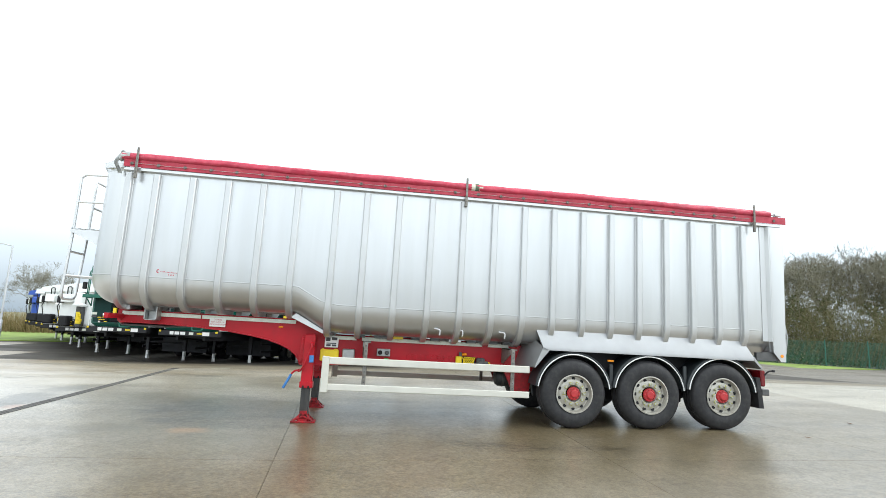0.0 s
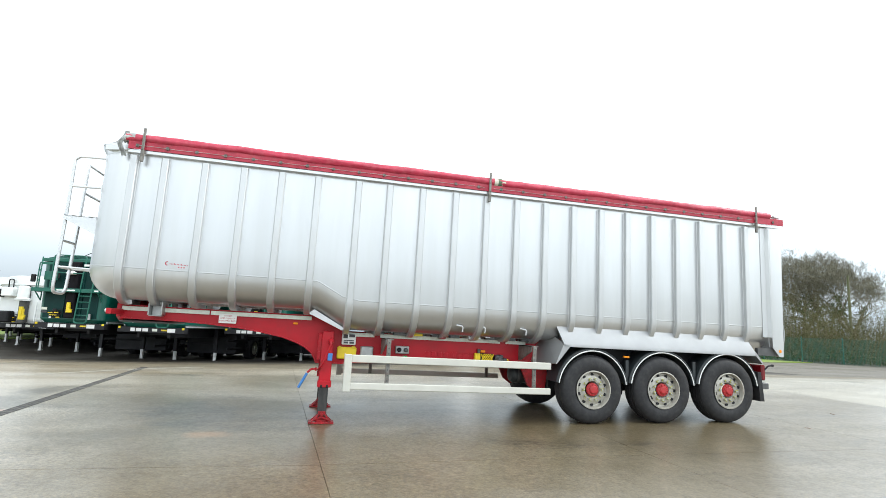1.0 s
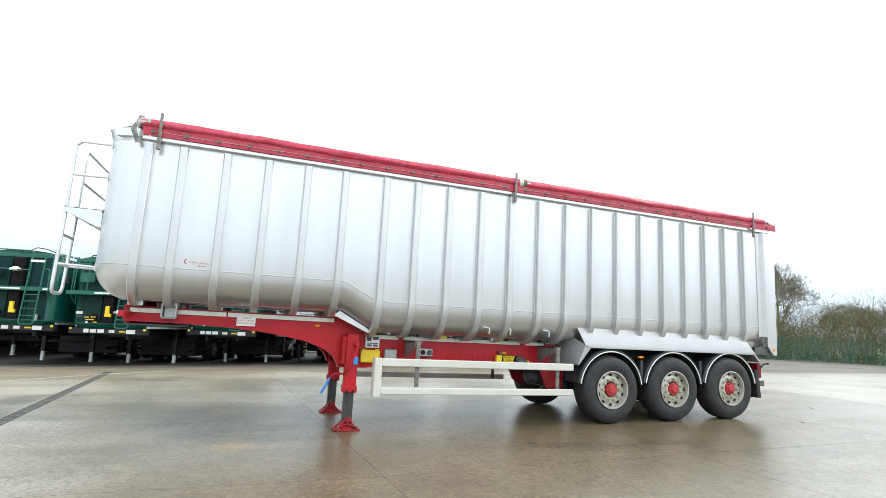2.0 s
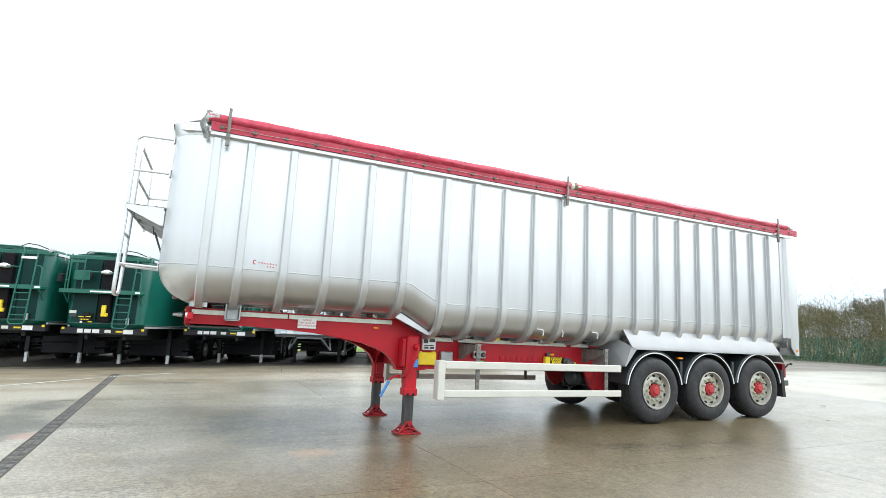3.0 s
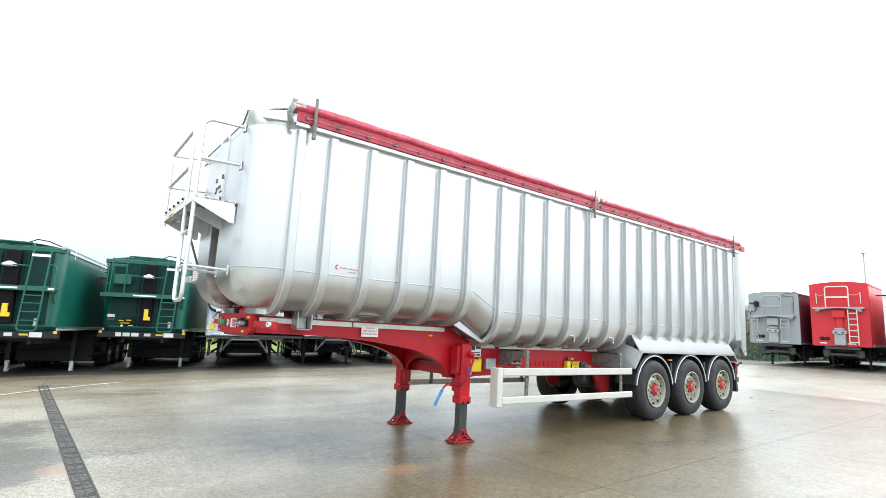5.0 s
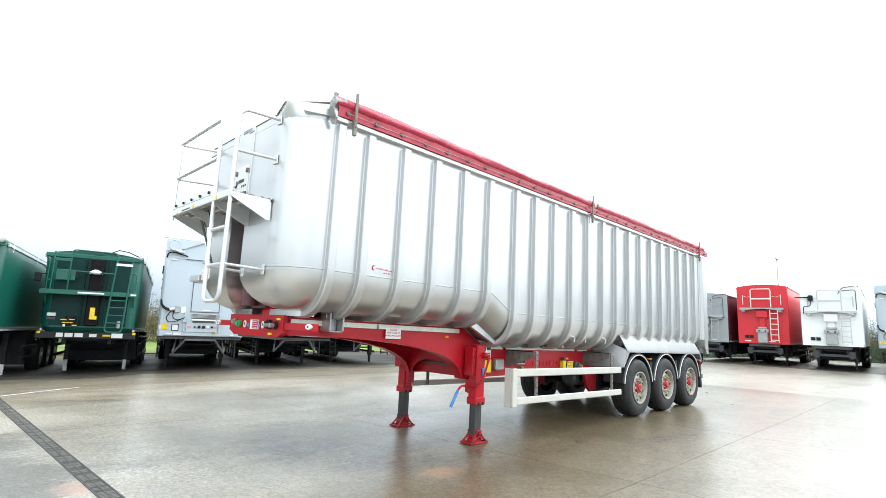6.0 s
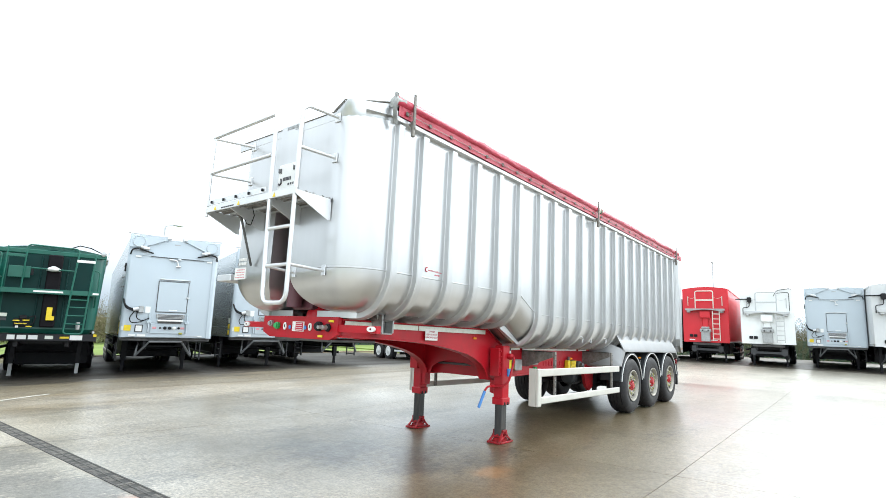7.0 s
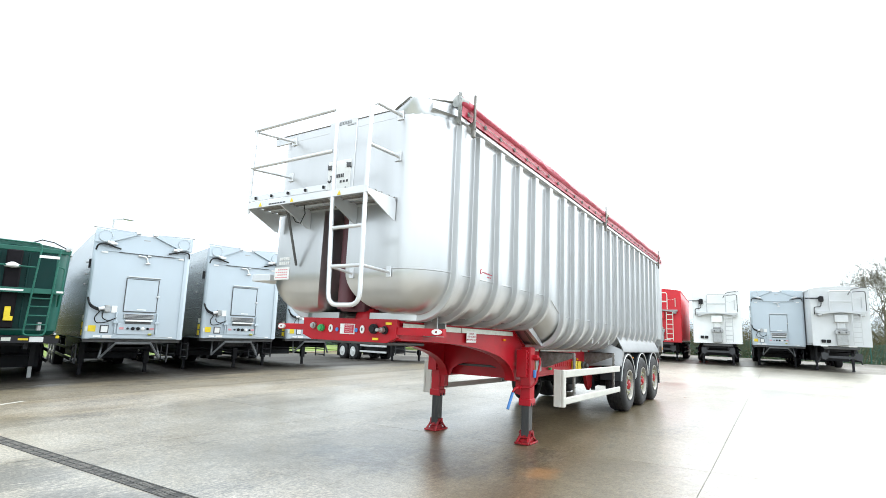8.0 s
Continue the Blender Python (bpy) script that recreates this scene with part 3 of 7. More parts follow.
    for x, y in ((9.28, 8.64), (7.29, 7.42), (3.1, 3.9), (-7.4, 6.3)):
        m = Matrix.Translation((x, y, 0.012 + rise(x) - fall(x, y))) @ Matrix.Rotation(rnd.uniform(0, 6.28), 4, "Z") @ Matrix.Scale(rnd.uniform(0.8, 1.3), 4)
        if first is None:
            bm = bmesh.new()
            rim = [(-0.06, 0, 0.008), (-0.03, 0.024, 0), (0.01, 0.03, 0.012), (0.05, 0.012, 0.004), (0.075, 0, 0.02), (0.045, -0.02, 0.006), (0.0, -0.028, 0.014), (-0.035, -0.02, 0.002)]
            mid = bm.verts.new((0, 0, 0.002))
            vs = [bm.verts.new(p) for p in rim]
            for i in range(8):
                bm.faces.new((mid, vs[i], vs[(i + 1) % 8]))
            bmesh.ops.solidify(bm, geom=bm.faces[:], thickness=0.003)
            first = tagged(part("dead_leaf", bm, DEAD_LEAF), "small curled brown leaf lying on concrete", "leaf", "fallen leaves")
            first.matrix_world = m
        else:
            copy_thing(first, m)
    # verges with a kerb
    for nm, (x0, x1, y0, y1) in {"verge_north": (-6, 22, 33.7, 60), "verge_west": (-60, -26.15, -30, 32.4)}.items():
        tagged(part(nm, boxm(x0, x1, y0, y1, -0.5, -0.40 if nm == "verge_north" else -0.07, 0.02), GRASS), "strip of short green grass beside the yard", "grass", kind="structure")
    bm = bmesh.new()
    prism(bm, [(-60, 32.4), (-20.6, 32.4), (-17.4, 33.4), (-15.2, 36.0), (-13.6, 38.65), (-6.1, 38.65), (-6.1, 60), (-60, 60)], "z", -0.5, -0.11)
    tagged(part("verge_corner", bm, GRASS), "rounded corner of short green grass beside the yard", "grass", kind="structure")
    bm = bmesh.new()
    prism(bm, [(22.2, 32.0), (27.4, 31.3), (31.0, 31.4), (36.2, 32.5), (30.0, 41.0), (22.2, 41.0)], "z", -0.5, -0.33)
    tagged(part("verge_corner", bm, GRASS), "wedge of bright green grass before the fence", "grass", kind="structure")
    for nm, (x0, x1, y0, y1) in {"kerb_north": (-6, 22, 33.55, 33.7), "kerb_west": (-26.15, -26, -24, 38.65)}.items():
        tagged(part(nm, boxm(x0, x1, y0, y1, -0.5, -0.37 if nm == "kerb_north" else -0.04, 0.015), CONCRETE), "low concrete kerb along the yard edge", "kerb", kind="structure")


build_ground()


# ---- the silver tipping trailer ----
NOSE_UP = 1.117
OFF = Vector((1.7, 9.225, 0))
MID = 9.225
hero = empty("tipping_trailer", pose(0, 0, 0, 0, NOSE_UP, 0) @ Matrix.Translation(OFF),
             "silver ribbed tipping trailer with red chassis and rolled red tarpaulin", "trailer")


def hp(name, bm, material, parent=None, label="", angle=34):
    ob = part(name, bm, material, parent or hero, label, angle)
    if parent is None:
        ob.location = -OFF
    if name in ("print", "emblem", "stencil_blocks", "raised_blocks", "flank_emblem"):
        ob["kind"] = "stuff"
    return ob


def words(text, size, at, material, parent):
    """Printed words that face the near side, centred at a place."""
    cu = bpy.data.curves.new("words", "FONT")
    cu.body, cu.size, cu.extrude = text, size, 0.0006
    cu.align_x = "CENTER"
    tmp = new("words", cu)
    me = bpy.data.meshes.new_from_object(tmp.evaluated_get(bpy.context.evaluated_depsgraph_get()))
    bpy.data.objects.remove(tmp)
    bpy.data.curves.remove(cu)
    me.materials.clear()
    me.materials.append(material)
    ob = new("words", me)
    ob.parent = parent
    ob.matrix_basis = Matrix.Translation(at) @ Matrix.Rotation(math.pi / 2, 4, "X")
    return ob


def shift(ob, dx, dy=0.0, dz=0.0):
    return again(ob, Matrix.Translation(ob.location + Vector((dx, dy, dz))))


def mirrored(ob):
    """The same mesh on the other side of the trailer."""
    o = new(ob.name.split(".")[0], ob.data)
    o.parent = ob.parent
    o.matrix_basis = Matrix.Translation(ob.location + Vector((0, 2 * MID, 0))) @ Matrix.Diagonal((1, -1, 1, 1))
    if "label" in ob:
        o["label"] = ob["label"]
    for c in ob.children:
        k = new(c.name.split(".")[0], c.data)
        k.parent = o
        k.matrix_basis = c.matrix_basis.copy()
        if "label" in c:
            k["label"] = c["label"]
    return o


SIDE, FRONT, TOP = 8.028, -4.03, 3.64
INSET = 0.42


def smooth_step(a, b, x):
    f = min(1, max(0, (x - a) / (b - a)))
    return f


def seam(x):
    return 2.03 - 0.25 * smooth_step(-0.88, -0.42, x)


def belly(x):
    return 1.60 - 0.265 * smooth_step(-0.88, -0.42, x)


def curve(x, k, n=10):
    """The inset and height of level k of the rounded lower edge, at x."""
    a = k / n * math.pi / 2
    return INSET * (1 - math.cos(a)), seam(x) - (seam(x) - belly(x)) * math.sin(a)


def outline():
    """Plan of half the tub, from the tail along the near side, round the corner to the ram slot."""
    pts = [(7.19, SIDE)]
    x = 7.0
    while x > -3.5:
        pts.append((x, SIDE))
        x -= 0.06 if -1.0 < x < -0.3 else 0.25
    r = 0.45
    for i in range(9):
        a = i / 8 * math.pi / 2
        pts.append((FRONT + r - r * math.sin(a), SIDE + r - r * math.cos(a)))
    pts += [(FRONT, 8.65), (FRONT, 9.04), (FRONT + 0.36, 9.04), (FRONT + 0.36, MID)]
    return pts


def inward(pts):
    out = []
    n = len(pts)
    for i, p in enumerate(pts):
        ns = []
        for a, b in ((i - 1, i), (i, i + 1)):
            if a < 0 or b >= n:
                continue
            d = Vector((pts[b][0] - pts[a][0], pts[b][1] - pts[a][1])).normalized()
            ns.append(Vector((d.y, -d.x)))
        s = sum(ns, Vector((0, 0))).normalized()
        out.append(s / max(0.3, s.dot(ns[0])))
    out[0] = Vector((0, 1))
    out[-1] = Vector((1, 0))
    return out


def build_tub():
    pts = outline()
    ins = inward(pts)
    bm = bmesh.new()
    rows = []
    for (x, y), n in zip(pts, ins):
        n = Vector((n.x, n.y))
        if n.dot(Vector((0, 1))) < 0 and abs(n.y) > 0.9 and x > 0:
            n = -n
        col = [(x, y, TOP), (x, y, 3.0), (x, y, 2.4)]
        for k in range(11):
            d, z = curve(x, k)
            col.append((x + n.x * d, y + n.y * d, z))
        rows.append(col)
    near = [[bm.verts.new(p) for p in c] for c in rows]
    far = [[bm.verts.new((p[0], 2 * MID - p[1], p[2])) for p in c] for c in rows]
    far[-1] = near[-1]
    for g in (near, far):
        for a, b in zip(g, g[1:]):
            for k in range(len(a) - 1):
                bm.faces.new((a[k], b[k], b[k + 1], a[k + 1]))
    for i in range(len(rows) - 2):
        bm.faces.new((near[i][-1], near[i + 1][-1], far[i + 1][-1], far[i][-1]))
    bm.faces.new((near[-2][-1], near[-1][-1], far[-2][-1]))
    bm.faces.new(near[0] + far[0][::-1])
    tub = hp("tub", bm, ALU, None, "smooth silver painted aluminium tub", 40)
    # weld seam that follows the start of the curve
    bm = bmesh.new()
    line = [(x, y, seam(x)) for x, y in pts[:-3]]
    tube(bm, line, 0.009, 6)
    s = hp("weld_seam", bm, ALU_RIB, tub)
    return tub


def rib_mesh(x_ref, width=0.094, proud=0.072):
    """One upright rib whose foot follows the rounded lower edge."""
    bm = bmesh.new()
    line = [(SIDE, 3.60, 0, -1.0), (SIDE, 3.0, 0, -1.0), (SIDE, seam(x_ref), 0, -1.0)]
    for k in range(1, 11):
        a = k / 10 * math.pi / 2
        d, z = curve(x_ref, k)
        line.append((SIDE + d, z, math.sin(a), -math.cos(a)))
    d, z = curve(x_ref, 10)
    line.append((SIDE + d + 0.5, z, 1.0, 0.0))
    w, c = width / 2, 0.010
    rings = []
    for y, z, nz, ny in line:
        o = Vector((0, ny, -nz))
        base = Vector((0, y, z))
        rings.append([bm.verts.new(base + o * h + Vector((x, 0, 0))) for x, h in
                      ((-w - 0.012, -0.005), (-w, 0.006), (-w, proud - c), (-w + c, proud), (w - c, proud), (w, proud - c), (w, 0.006), (w + 0.012, -0.005))])
    for a, b in zip(rings, rings[1:]):
        for k in range(7):
            bm.faces.new((a[k], a[k + 1], b[k + 1], b[k]))
    bm.faces.new(rings[0])
    bm.faces.new(rings[-1][::-1])
    return bm


def build_ribs():
    front = [-3.53, -3.13, -2.6, -2.07, -1.54, -1.01]
    rear = [-0.40, 0.085, 0.61, 1.15, 1.675, 2.20, 2.715, 3.23, 3.745, 4.25, 4.75, 5.245, 5.735, 6.22, 6.70]
    a = hp("rib", rib_mesh(-2.0), ALU_RIB)
    a.location.x += front[0]
    for x in front[1:]:
        shift(a, x - front[0])
    b = hp("rib", rib_mesh(2.0), ALU_RIB)
    b.location.x += rear[0]
    for x in rear[1:]:
        shift(b, x - rear[0])
    for x in front:
        o = mirrored(a)
        o.location.x = x - OFF.x
    for x in rear:
        o = mirrored(b)
        o.location.x = x - OFF.x


def build_tail():
    # corner post and tail panel
    bm = bmesh.new()
    prism(bm, [(7.05, 8.05), (7.05, 8.018), (7.14, 8.008), (7.175, 7.955), (7.20, 7.955), (7.20, 8.05)], "z", 1.60, 3.62)
    post = hp("corner_post", bm, ALU_RIB)
    bm = bmesh.new()
    prism(bm, [(7.19, 3.62), (7.47, 3.62), (7.42, 1.26), (7.33, 1.26), (7.19, 1.42)], "y", 7.955, 8.03)
    panel = hp("tail_panel", bm, ALU, None, "flat silver rear side panel")
    bm = bmesh.new()
    prism(bm, [(6.90, 1.40), (7.19, 1.42), (7.33, 1.27), (6.90, 1.27)], "y", 8.0, 8.06)
    dark = hp("tail_gusset", bm, DARK_STEEL)
    for o in (post, panel, dark):
        mirrored(o)
    bm = boxm(7.19, 7.40, 8.03, 2 * MID - 8.03, 1.36, 3.62, 0.01)
    gate = hp("tailgate", bm, ALU)
    bm = bmesh.new()
    cyl(bm, (7.345, 7.948, 1.36), (7.345, 7.956, 1.36), 0.028, 14)
    hp("marker_lamp", bm, AMBER, None, "round amber side marker lamp")
    for z in (1.42, 1.75, 2.2):
        hp("gate_latch", boxm(7.41, 7.47, 7.98, 8.03, z, z + 0.11, 0.008), STEEL, gate)
    bm = bmesh.new()
    tube(bm, [(7.46, 8.0, 1.40), (7.50, 8.0, 1.7), (7.46, 8.0, 1.9)], 0.012)
    hp("latch_rod", bm, STEEL, gate)


def build_sheet():
    # side rail under the tarpaulin
    r = hp("top_rail", boxm(-3.62, 7.44, 7.962, 8.06, 3.632, 3.684, 0.006), ALU)
    mirrored(r)
    # skirt of the tarpaulin, slightly wavy, with its lower hem
    bm = bmesh.new()
    xs = np.linspace(-3.62, 7.52, 150)
    rows = []
    for x in xs:
        col = []
        for z in (3.682, 3.72, 3.765, 3.81):
            w = 0.006 * noise.noise(Vector((x * 1.7, z * 5, 0))) + 0.004 * noise.noise(Vector((x * 6, z * 9, 3)))
            dz = 0.008 * noise.noise(Vector((x * 0.9, 0, 7))) if z < 3.69 else 0
            col.append((x, 7.944 + w, z + dz))
        rows.append([bm.verts.new(p) for p in col] + [bm.verts.new((x, 8.01, 3.815)), bm.verts.new((x, 7.962, 3.686))])
    for a, b in zip(rows, rows[1:]):
        for k in range(3):
            bm.faces.new((a[k], b[k], b[k + 1], a[k + 1]))
        bm.faces.new((a[3], b[3], b[4], a[4]))
        bm.faces.new((a[0], a[5], b[5], b[0]))
    skirt = hp("tarpaulin_skirt", bm, TARP, None, "red tarpaulin edge strip with eyelets", 80)
    # rolled sheet
    bm = bmesh.new()
    rings = []
    seg = 18
    for x in np.linspace(-3.66, 7.22, 220):
        ring = []
        for k in range(seg):
            a = k / seg * math.tau
            rr = 0.060 + 0.010 * noise.noise(Vector((x * 1.3, math.cos(a) * 1.5, math.sin(a) * 1.5))) + 0.008 * noise.noise(Vector((x * 5 + k * 0.4, math.cos(a) * 2, math.sin(a) * 2 + 4)))
            sag = 0.006 * math.sin(x * 2.1) + 0.004 * math.sin(x * 5.3)
            ring.append(bm.verts.new((x, 7.972 + rr * math.cos(a), 3.850 + sag * 0.6 + rr * math.sin(a))))
        rings.append(ring)
    for a, b in zip(rings, rings[1:]):
        for k in range(seg):
            bm.faces.new((a[k], b[k], b[(k + 1) % seg], a[(k + 1) % seg]))
    bm.faces.new(rings[0])
    bm.faces.new(rings[-1][::-1])
    roll = hp("rolled_tarpaulin", bm, ROLL, None, "wrinkled rolled red tarpaulin along the top edge", 80)
    for i, (x, m) in enumerate(((1.80, BAND), (1.865, BAND_GREEN), (1.93, BAND))):
        bm = bmesh.new()
        lathe(bm, [(-0.034, 0.06), (-0.032, 0.074), (0.032, 0.074), (0.034, 0.06)], (x, 7.985, 3.85), "x", 20)
        hp("strap", bm, m, roll, "webbing strap round the roll")
    bm = bmesh.new()
    cyl(bm, (7.2, 7.985, 3.858), (7.46, 7.985, 3.842), 0.014, 10)
    lathe(bm, [(-0.03, 0.02), (-0.03, 0.034), (0.03, 0.034), (0.03, 0.02)], (7.36, 7.985, 3.846), "x", 12)
    hp("roll_shaft", bm, STEEL, roll)
    bm = bmesh.new()
    rings = []
    for i, x in enumerate(np.linspace(-3.68, -3.54, 6)):
        rings.append([bm.verts.new((x, 7.975 + (0.063 + 0.010 * noise.noise(Vector((x * 9, k, 0)))) * math.cos(k / 16 * math.tau),
                                    3.850 + (0.062 + 0.010 * noise.noise(Vector((x * 9, k, 5)))) * math.sin(k / 16 * math.tau) - (0.03 if i == 0 else 0))) for k in range(16)])
    for a, b in zip(rings, rings[1:]):
        for k in range(16):
            bm.faces.new((a[k], b[k], b[(k + 1) % 16], a[(k + 1) % 16]))
    bm.faces.new(rings[0])
    bm.faces.new(rings[-1][::-1])
    hp("end_wrap", bm, WRAP, roll, "grey weathered cloth round the roll end", 80)
    # sheet stretched over the load space
    bm = bmesh.new()
    rows = []
    for x in np.linspace(-3.62, 7.4, 24):
        rows.append([bm.verts.new((x, 8.0 + 2.45 * i / 8, 3.80 + 0.05 * math.sin(i / 8 * math.pi) + 0.006 * noise.noise(Vector((x, i, 0))))) for i in range(9)])
    for a, b in zip(rows, rows[1:]):
        for k in range(8):
            bm.faces.new((a[k], b[k], b[k + 1], a[k + 1]))
    hp("tarpaulin_sheet", bm, TARP, None, "", 80)
    # eyelets and cord
    bm = bmesh.new()
    lathe(bm, [(-0.010, 0.008), (-0.012, 0.014), (0.0, 0.017)], (0, 7.94, 3.735), "y", 12)
    box(bm, -0.022, 0.022, 7.930, 7.9345, 3.713, 3.757, 0.006)
    e = hp("eyelet", bm, STOP_STEEL)
    e.location.x += -3.5
    for i in range(1, 29):
        shift(e, i * 0.385)
    bm = bmesh.new()
    for x0, x1, z in ((-3.5, 1.60, 3.735), (1.76, 6.80, 3.735)):
        tube(bm, [(x, 7.932, z - 0.004 * math.sin(x * 8)) for x in np.linspace(x0, x1, 30)], 0.0032, 5)
    hp("cord", bm, WRAP)
    # stops that hold the roll
    for x in (-3.42, 1.69, 6.88):
        bm = bmesh.new()
        box(bm, x - 0.018, x + 0.018, 7.895, 7.915, 3.66, 3.985, 0.005)
        box(bm, x - 0.022, x + 0.022, 7.895, 7.935, 3.50, 3.68, 0.008)
        box(bm, x - 0.016, x + 0.016, 7.905, 7.96, 3.63, 3.66)
        cyl(bm, (x, 7.885, 3.60), (x, 7.94, 3.60), 0.012, 8)
        hp("roll_stop", bm, STOP_STEEL, None, "grey steel upright stop for the tarpaulin roll")


def build_nose_top():
    # folded cap: straight top edge that oversails the rounded corner
    r, n = 0.45, 14
    rows = []
    bm = bmesh.new()
    for i in range(n + 1):
        a = (1 - i / n) * math.pi / 2
        low = Vector((FRONT + r - r * math.sin(a), SIDE + r - r * math.cos(a), 3.60))
        out = (low - Vector((FRONT + r, SIDE + r, 3.60))).normalized()
        if i < 3:
            top = Vector((FRONT - 0.006 * i, 8.478 - 0.075 * i, 3.70 + 0.034 * i))
        else:
            f = (i - 3) / (n - 3)
            top = Vector((FRONT - 0.014, 8.27, 3.785)).lerp(Vector((-3.60, 7.99, 3.835)), f)
        mid = (low + out * 0.012).lerp(top, 0.55) + out * 0.004
        inner = top + Vector((0.10, 0.10, 0.012))
        rows.append([bm.verts.new(p) for p in (low - out * 0.002 + Vector((0, 0, 0.02)), low + out * 0.004 + Vector((0, 0, 0.045)), mid, top, inner)])
    for a, b in zip(rows, rows[1:]):
        for k in range(4):
            bm.faces.new((a[k], b[k], b[k + 1], a[k + 1]))
    cap = hp("corner_cap", bm, ALU, None, "folded silver cap over the front corner", 50)
    bm = bmesh.new()
    tube(bm, [(FRONT - 0.008, 8.49, 3.700), (FRONT - 0.022, 8.31, 3.782), (-3.80, 8.115, 3.812), (-3.60, 7.98, 3.838)], 0.010, 6)
    hp("cap_edge", bm, STOP_STEEL, cap)
    bm = bmesh.new()
    prism(bm, [(-3.95, 8.09), (-3.60, 7.955), (-3.57, 8.03), (-3.88, 8.17)], "z", 3.665, 3.735)
    hp("cap_gusset", bm, ALU)
    hp("headboard_lip", boxm(FRONT - 0.002, FRONT + 0.02, 8.47, 2 * MID - 8.10, 3.60, 3.695, 0.003), ALU)
    bm = bmesh.new()
    tube(bm, [(FRONT - 0.004, 8.46, 3.697), (FRONT - 0.004, 2 * MID - 8.10, 3.697)], 0.007, 6)
    hp("lip_edge", bm, STOP_STEEL)
    # loose strap end that hangs from the roll
    bm = bmesh.new()
    rows = []
    for i in range(12):
        f = i / 11
        x = -3.655 - 0.05 * math.sin(f * 3.0) + 0.012 * math.sin(f * 9)
        y = 7.925 + 0.02 * math.cos(f * 6)
        z = 3.925 - 0.36 * f
        rows.append([bm.verts.new((x + dx, y + dy, z)) for dx, dy in ((-0.032, 0.012), (0.0, -0.008), (0.032, 0.008))])
    for a, b in zip(rows, rows[1:]):
        for k in range(2):
            bm.faces.new((a[k], b[k], b[k + 1], a[k + 1]))
    bmesh.ops.solidify(bm, geom=bm.faces[:], thickness=0.008)
    hp("loose_strap", bm, WRAP, None, "grey loose hanging strap end", 80)


def build_chassis():
    yb = 8.60
    low = [(-3.62, 1.33), (-2.9, 1.325), (-2.44, 1.305), (-2.0, 1.27), (-1.65, 1.222), (-1.35, 1.165), (-1.15, 1.10),
           (-1.0, 1.03), (-0.90, 0.95), (-0.84, 0.86), (-0.82, 0.80), (-0.42, 0.80), (-0.30, 0.82), (0.5, 0.84), (6.95, 0.86)]
    top = [(6.95, 1.29), (-0.40, 1.29), (-0.86, 1.53), (-3.62, 1.53)]
    bm = bmesh.new()
    prism(bm, low + top, "y", yb, yb + 0.02)
    beam = hp("main_beam", bm, RED, None, "glossy red gooseneck chassis beam", 30)
    bm = bmesh.new()
    ribbon(bm, low, 0.07, -0.016, yb + 0.045)
    f1 = hp("lower_flange", bm, RED, beam)
    bm = bmesh.new()
    ribbon(bm, top[::-1], 0.07, 0.016, yb + 0.045)
    f2 = hp("upper_flange", bm, RED, beam)
    for a, b, z in ((-3.60, -2.42, 1.45), (-2.40, -0.93, 1.45), (-0.42, 0.07, 1.235), (0.16, 2.20, 1.235), (2.30, 2.66, 1.235)):
        bm = boxm(a, b, yb - 0.034, yb - 0.026, z, z + 0.058)
        hp("reflective_tape", bm, TAPE, beam, "pale reflective strip along the beam")
    mirrored(beam)
    # cross members
    for x, z0, z1 in ((-2.9, 1.34, 1.50), (-1.9, 1.30, 1.50), (-0.62, 0.82, 1.28), (0.9, 0.86, 1.2), (2.3, 0.86, 1.2), (4.25, 0.9, 1.2), (5.6, 0.9, 1.2), (6.85, 0.9, 1.25)):
        hp("cross_member", boxm(x - 0.05, x + 0.05, yb + 0.02, 2 * MID - yb - 0.02, z0, z1, 0.006), RED)
    # arched plate behind the gooseneck
    bm = bmesh.new()
    arch = [(8.62, 0.80), (8.62, 1.30), (2 * MID - 8.62, 1.30), (2 * MID - 8.62, 0.80), (2 * MID - 8.74, 0.80)]
    for i in range(9):
        a = math.pi * i / 8
        arch.append((MID + 0.46 * math.cos(a), 0.84 + 0.2 * math.sin(a)))
    arch += [(8.74, 0.80)]
    prism(bm, arch, "x", -0.80, -0.785)
    hp("arch_plate", bm, RED)
    # warning plate on the gooseneck
    bm = boxm(-2.28, -2.03, yb - 0.036, yb - 0.030, 1.335, 1.475, 0.003)
    pl = hp("warning_plate", bm, WHITE, None, "white plate with red printed lines")
    for text, z in (("DANGER", 1.436), ("KEEP CLEAR OF", 1.399), ("UNPROPPED BODY", 1.362)):
        words(text, 0.030, (-2.155, yb - 0.0375, z), INK, pl)
    # amber lamp, recessed lifting cup
    bm = bmesh.new()
    box(bm, -1.20, -1.13, yb - 0.028, yb, 1.372, 1.404, 0.008)
    hp("side_marker", bm, AMBER, None, "small amber side marker lamp")
    bm = bmesh.new()
    box(bm, -3.215, -3.195, 8.40, 8.60, 1.40, 1.60, 0.004)
    box(bm, -3.045, -3.025, 8.40, 8.60, 1.40, 1.60, 0.004)
    box(bm, -3.20, -3.04, 8.41, 8.60, 1.385, 1.40, 0.004)
    box(bm, -3.22, -3.02, 8.47, 8.60, 1.54, 1.64, 0.01)
    cup = hp("body_rest", bm, STEEL, None, "galvanised bracket that carries the tub")
    bm = boxm(-3.19, -3.05, 8.52, 8.55, 1.40, 1.54, 0.004)
    hp("pocket", bm, STEEL, cup)
    mirrored(cup)
    # headboard with couplings
    bm = bmesh.new()
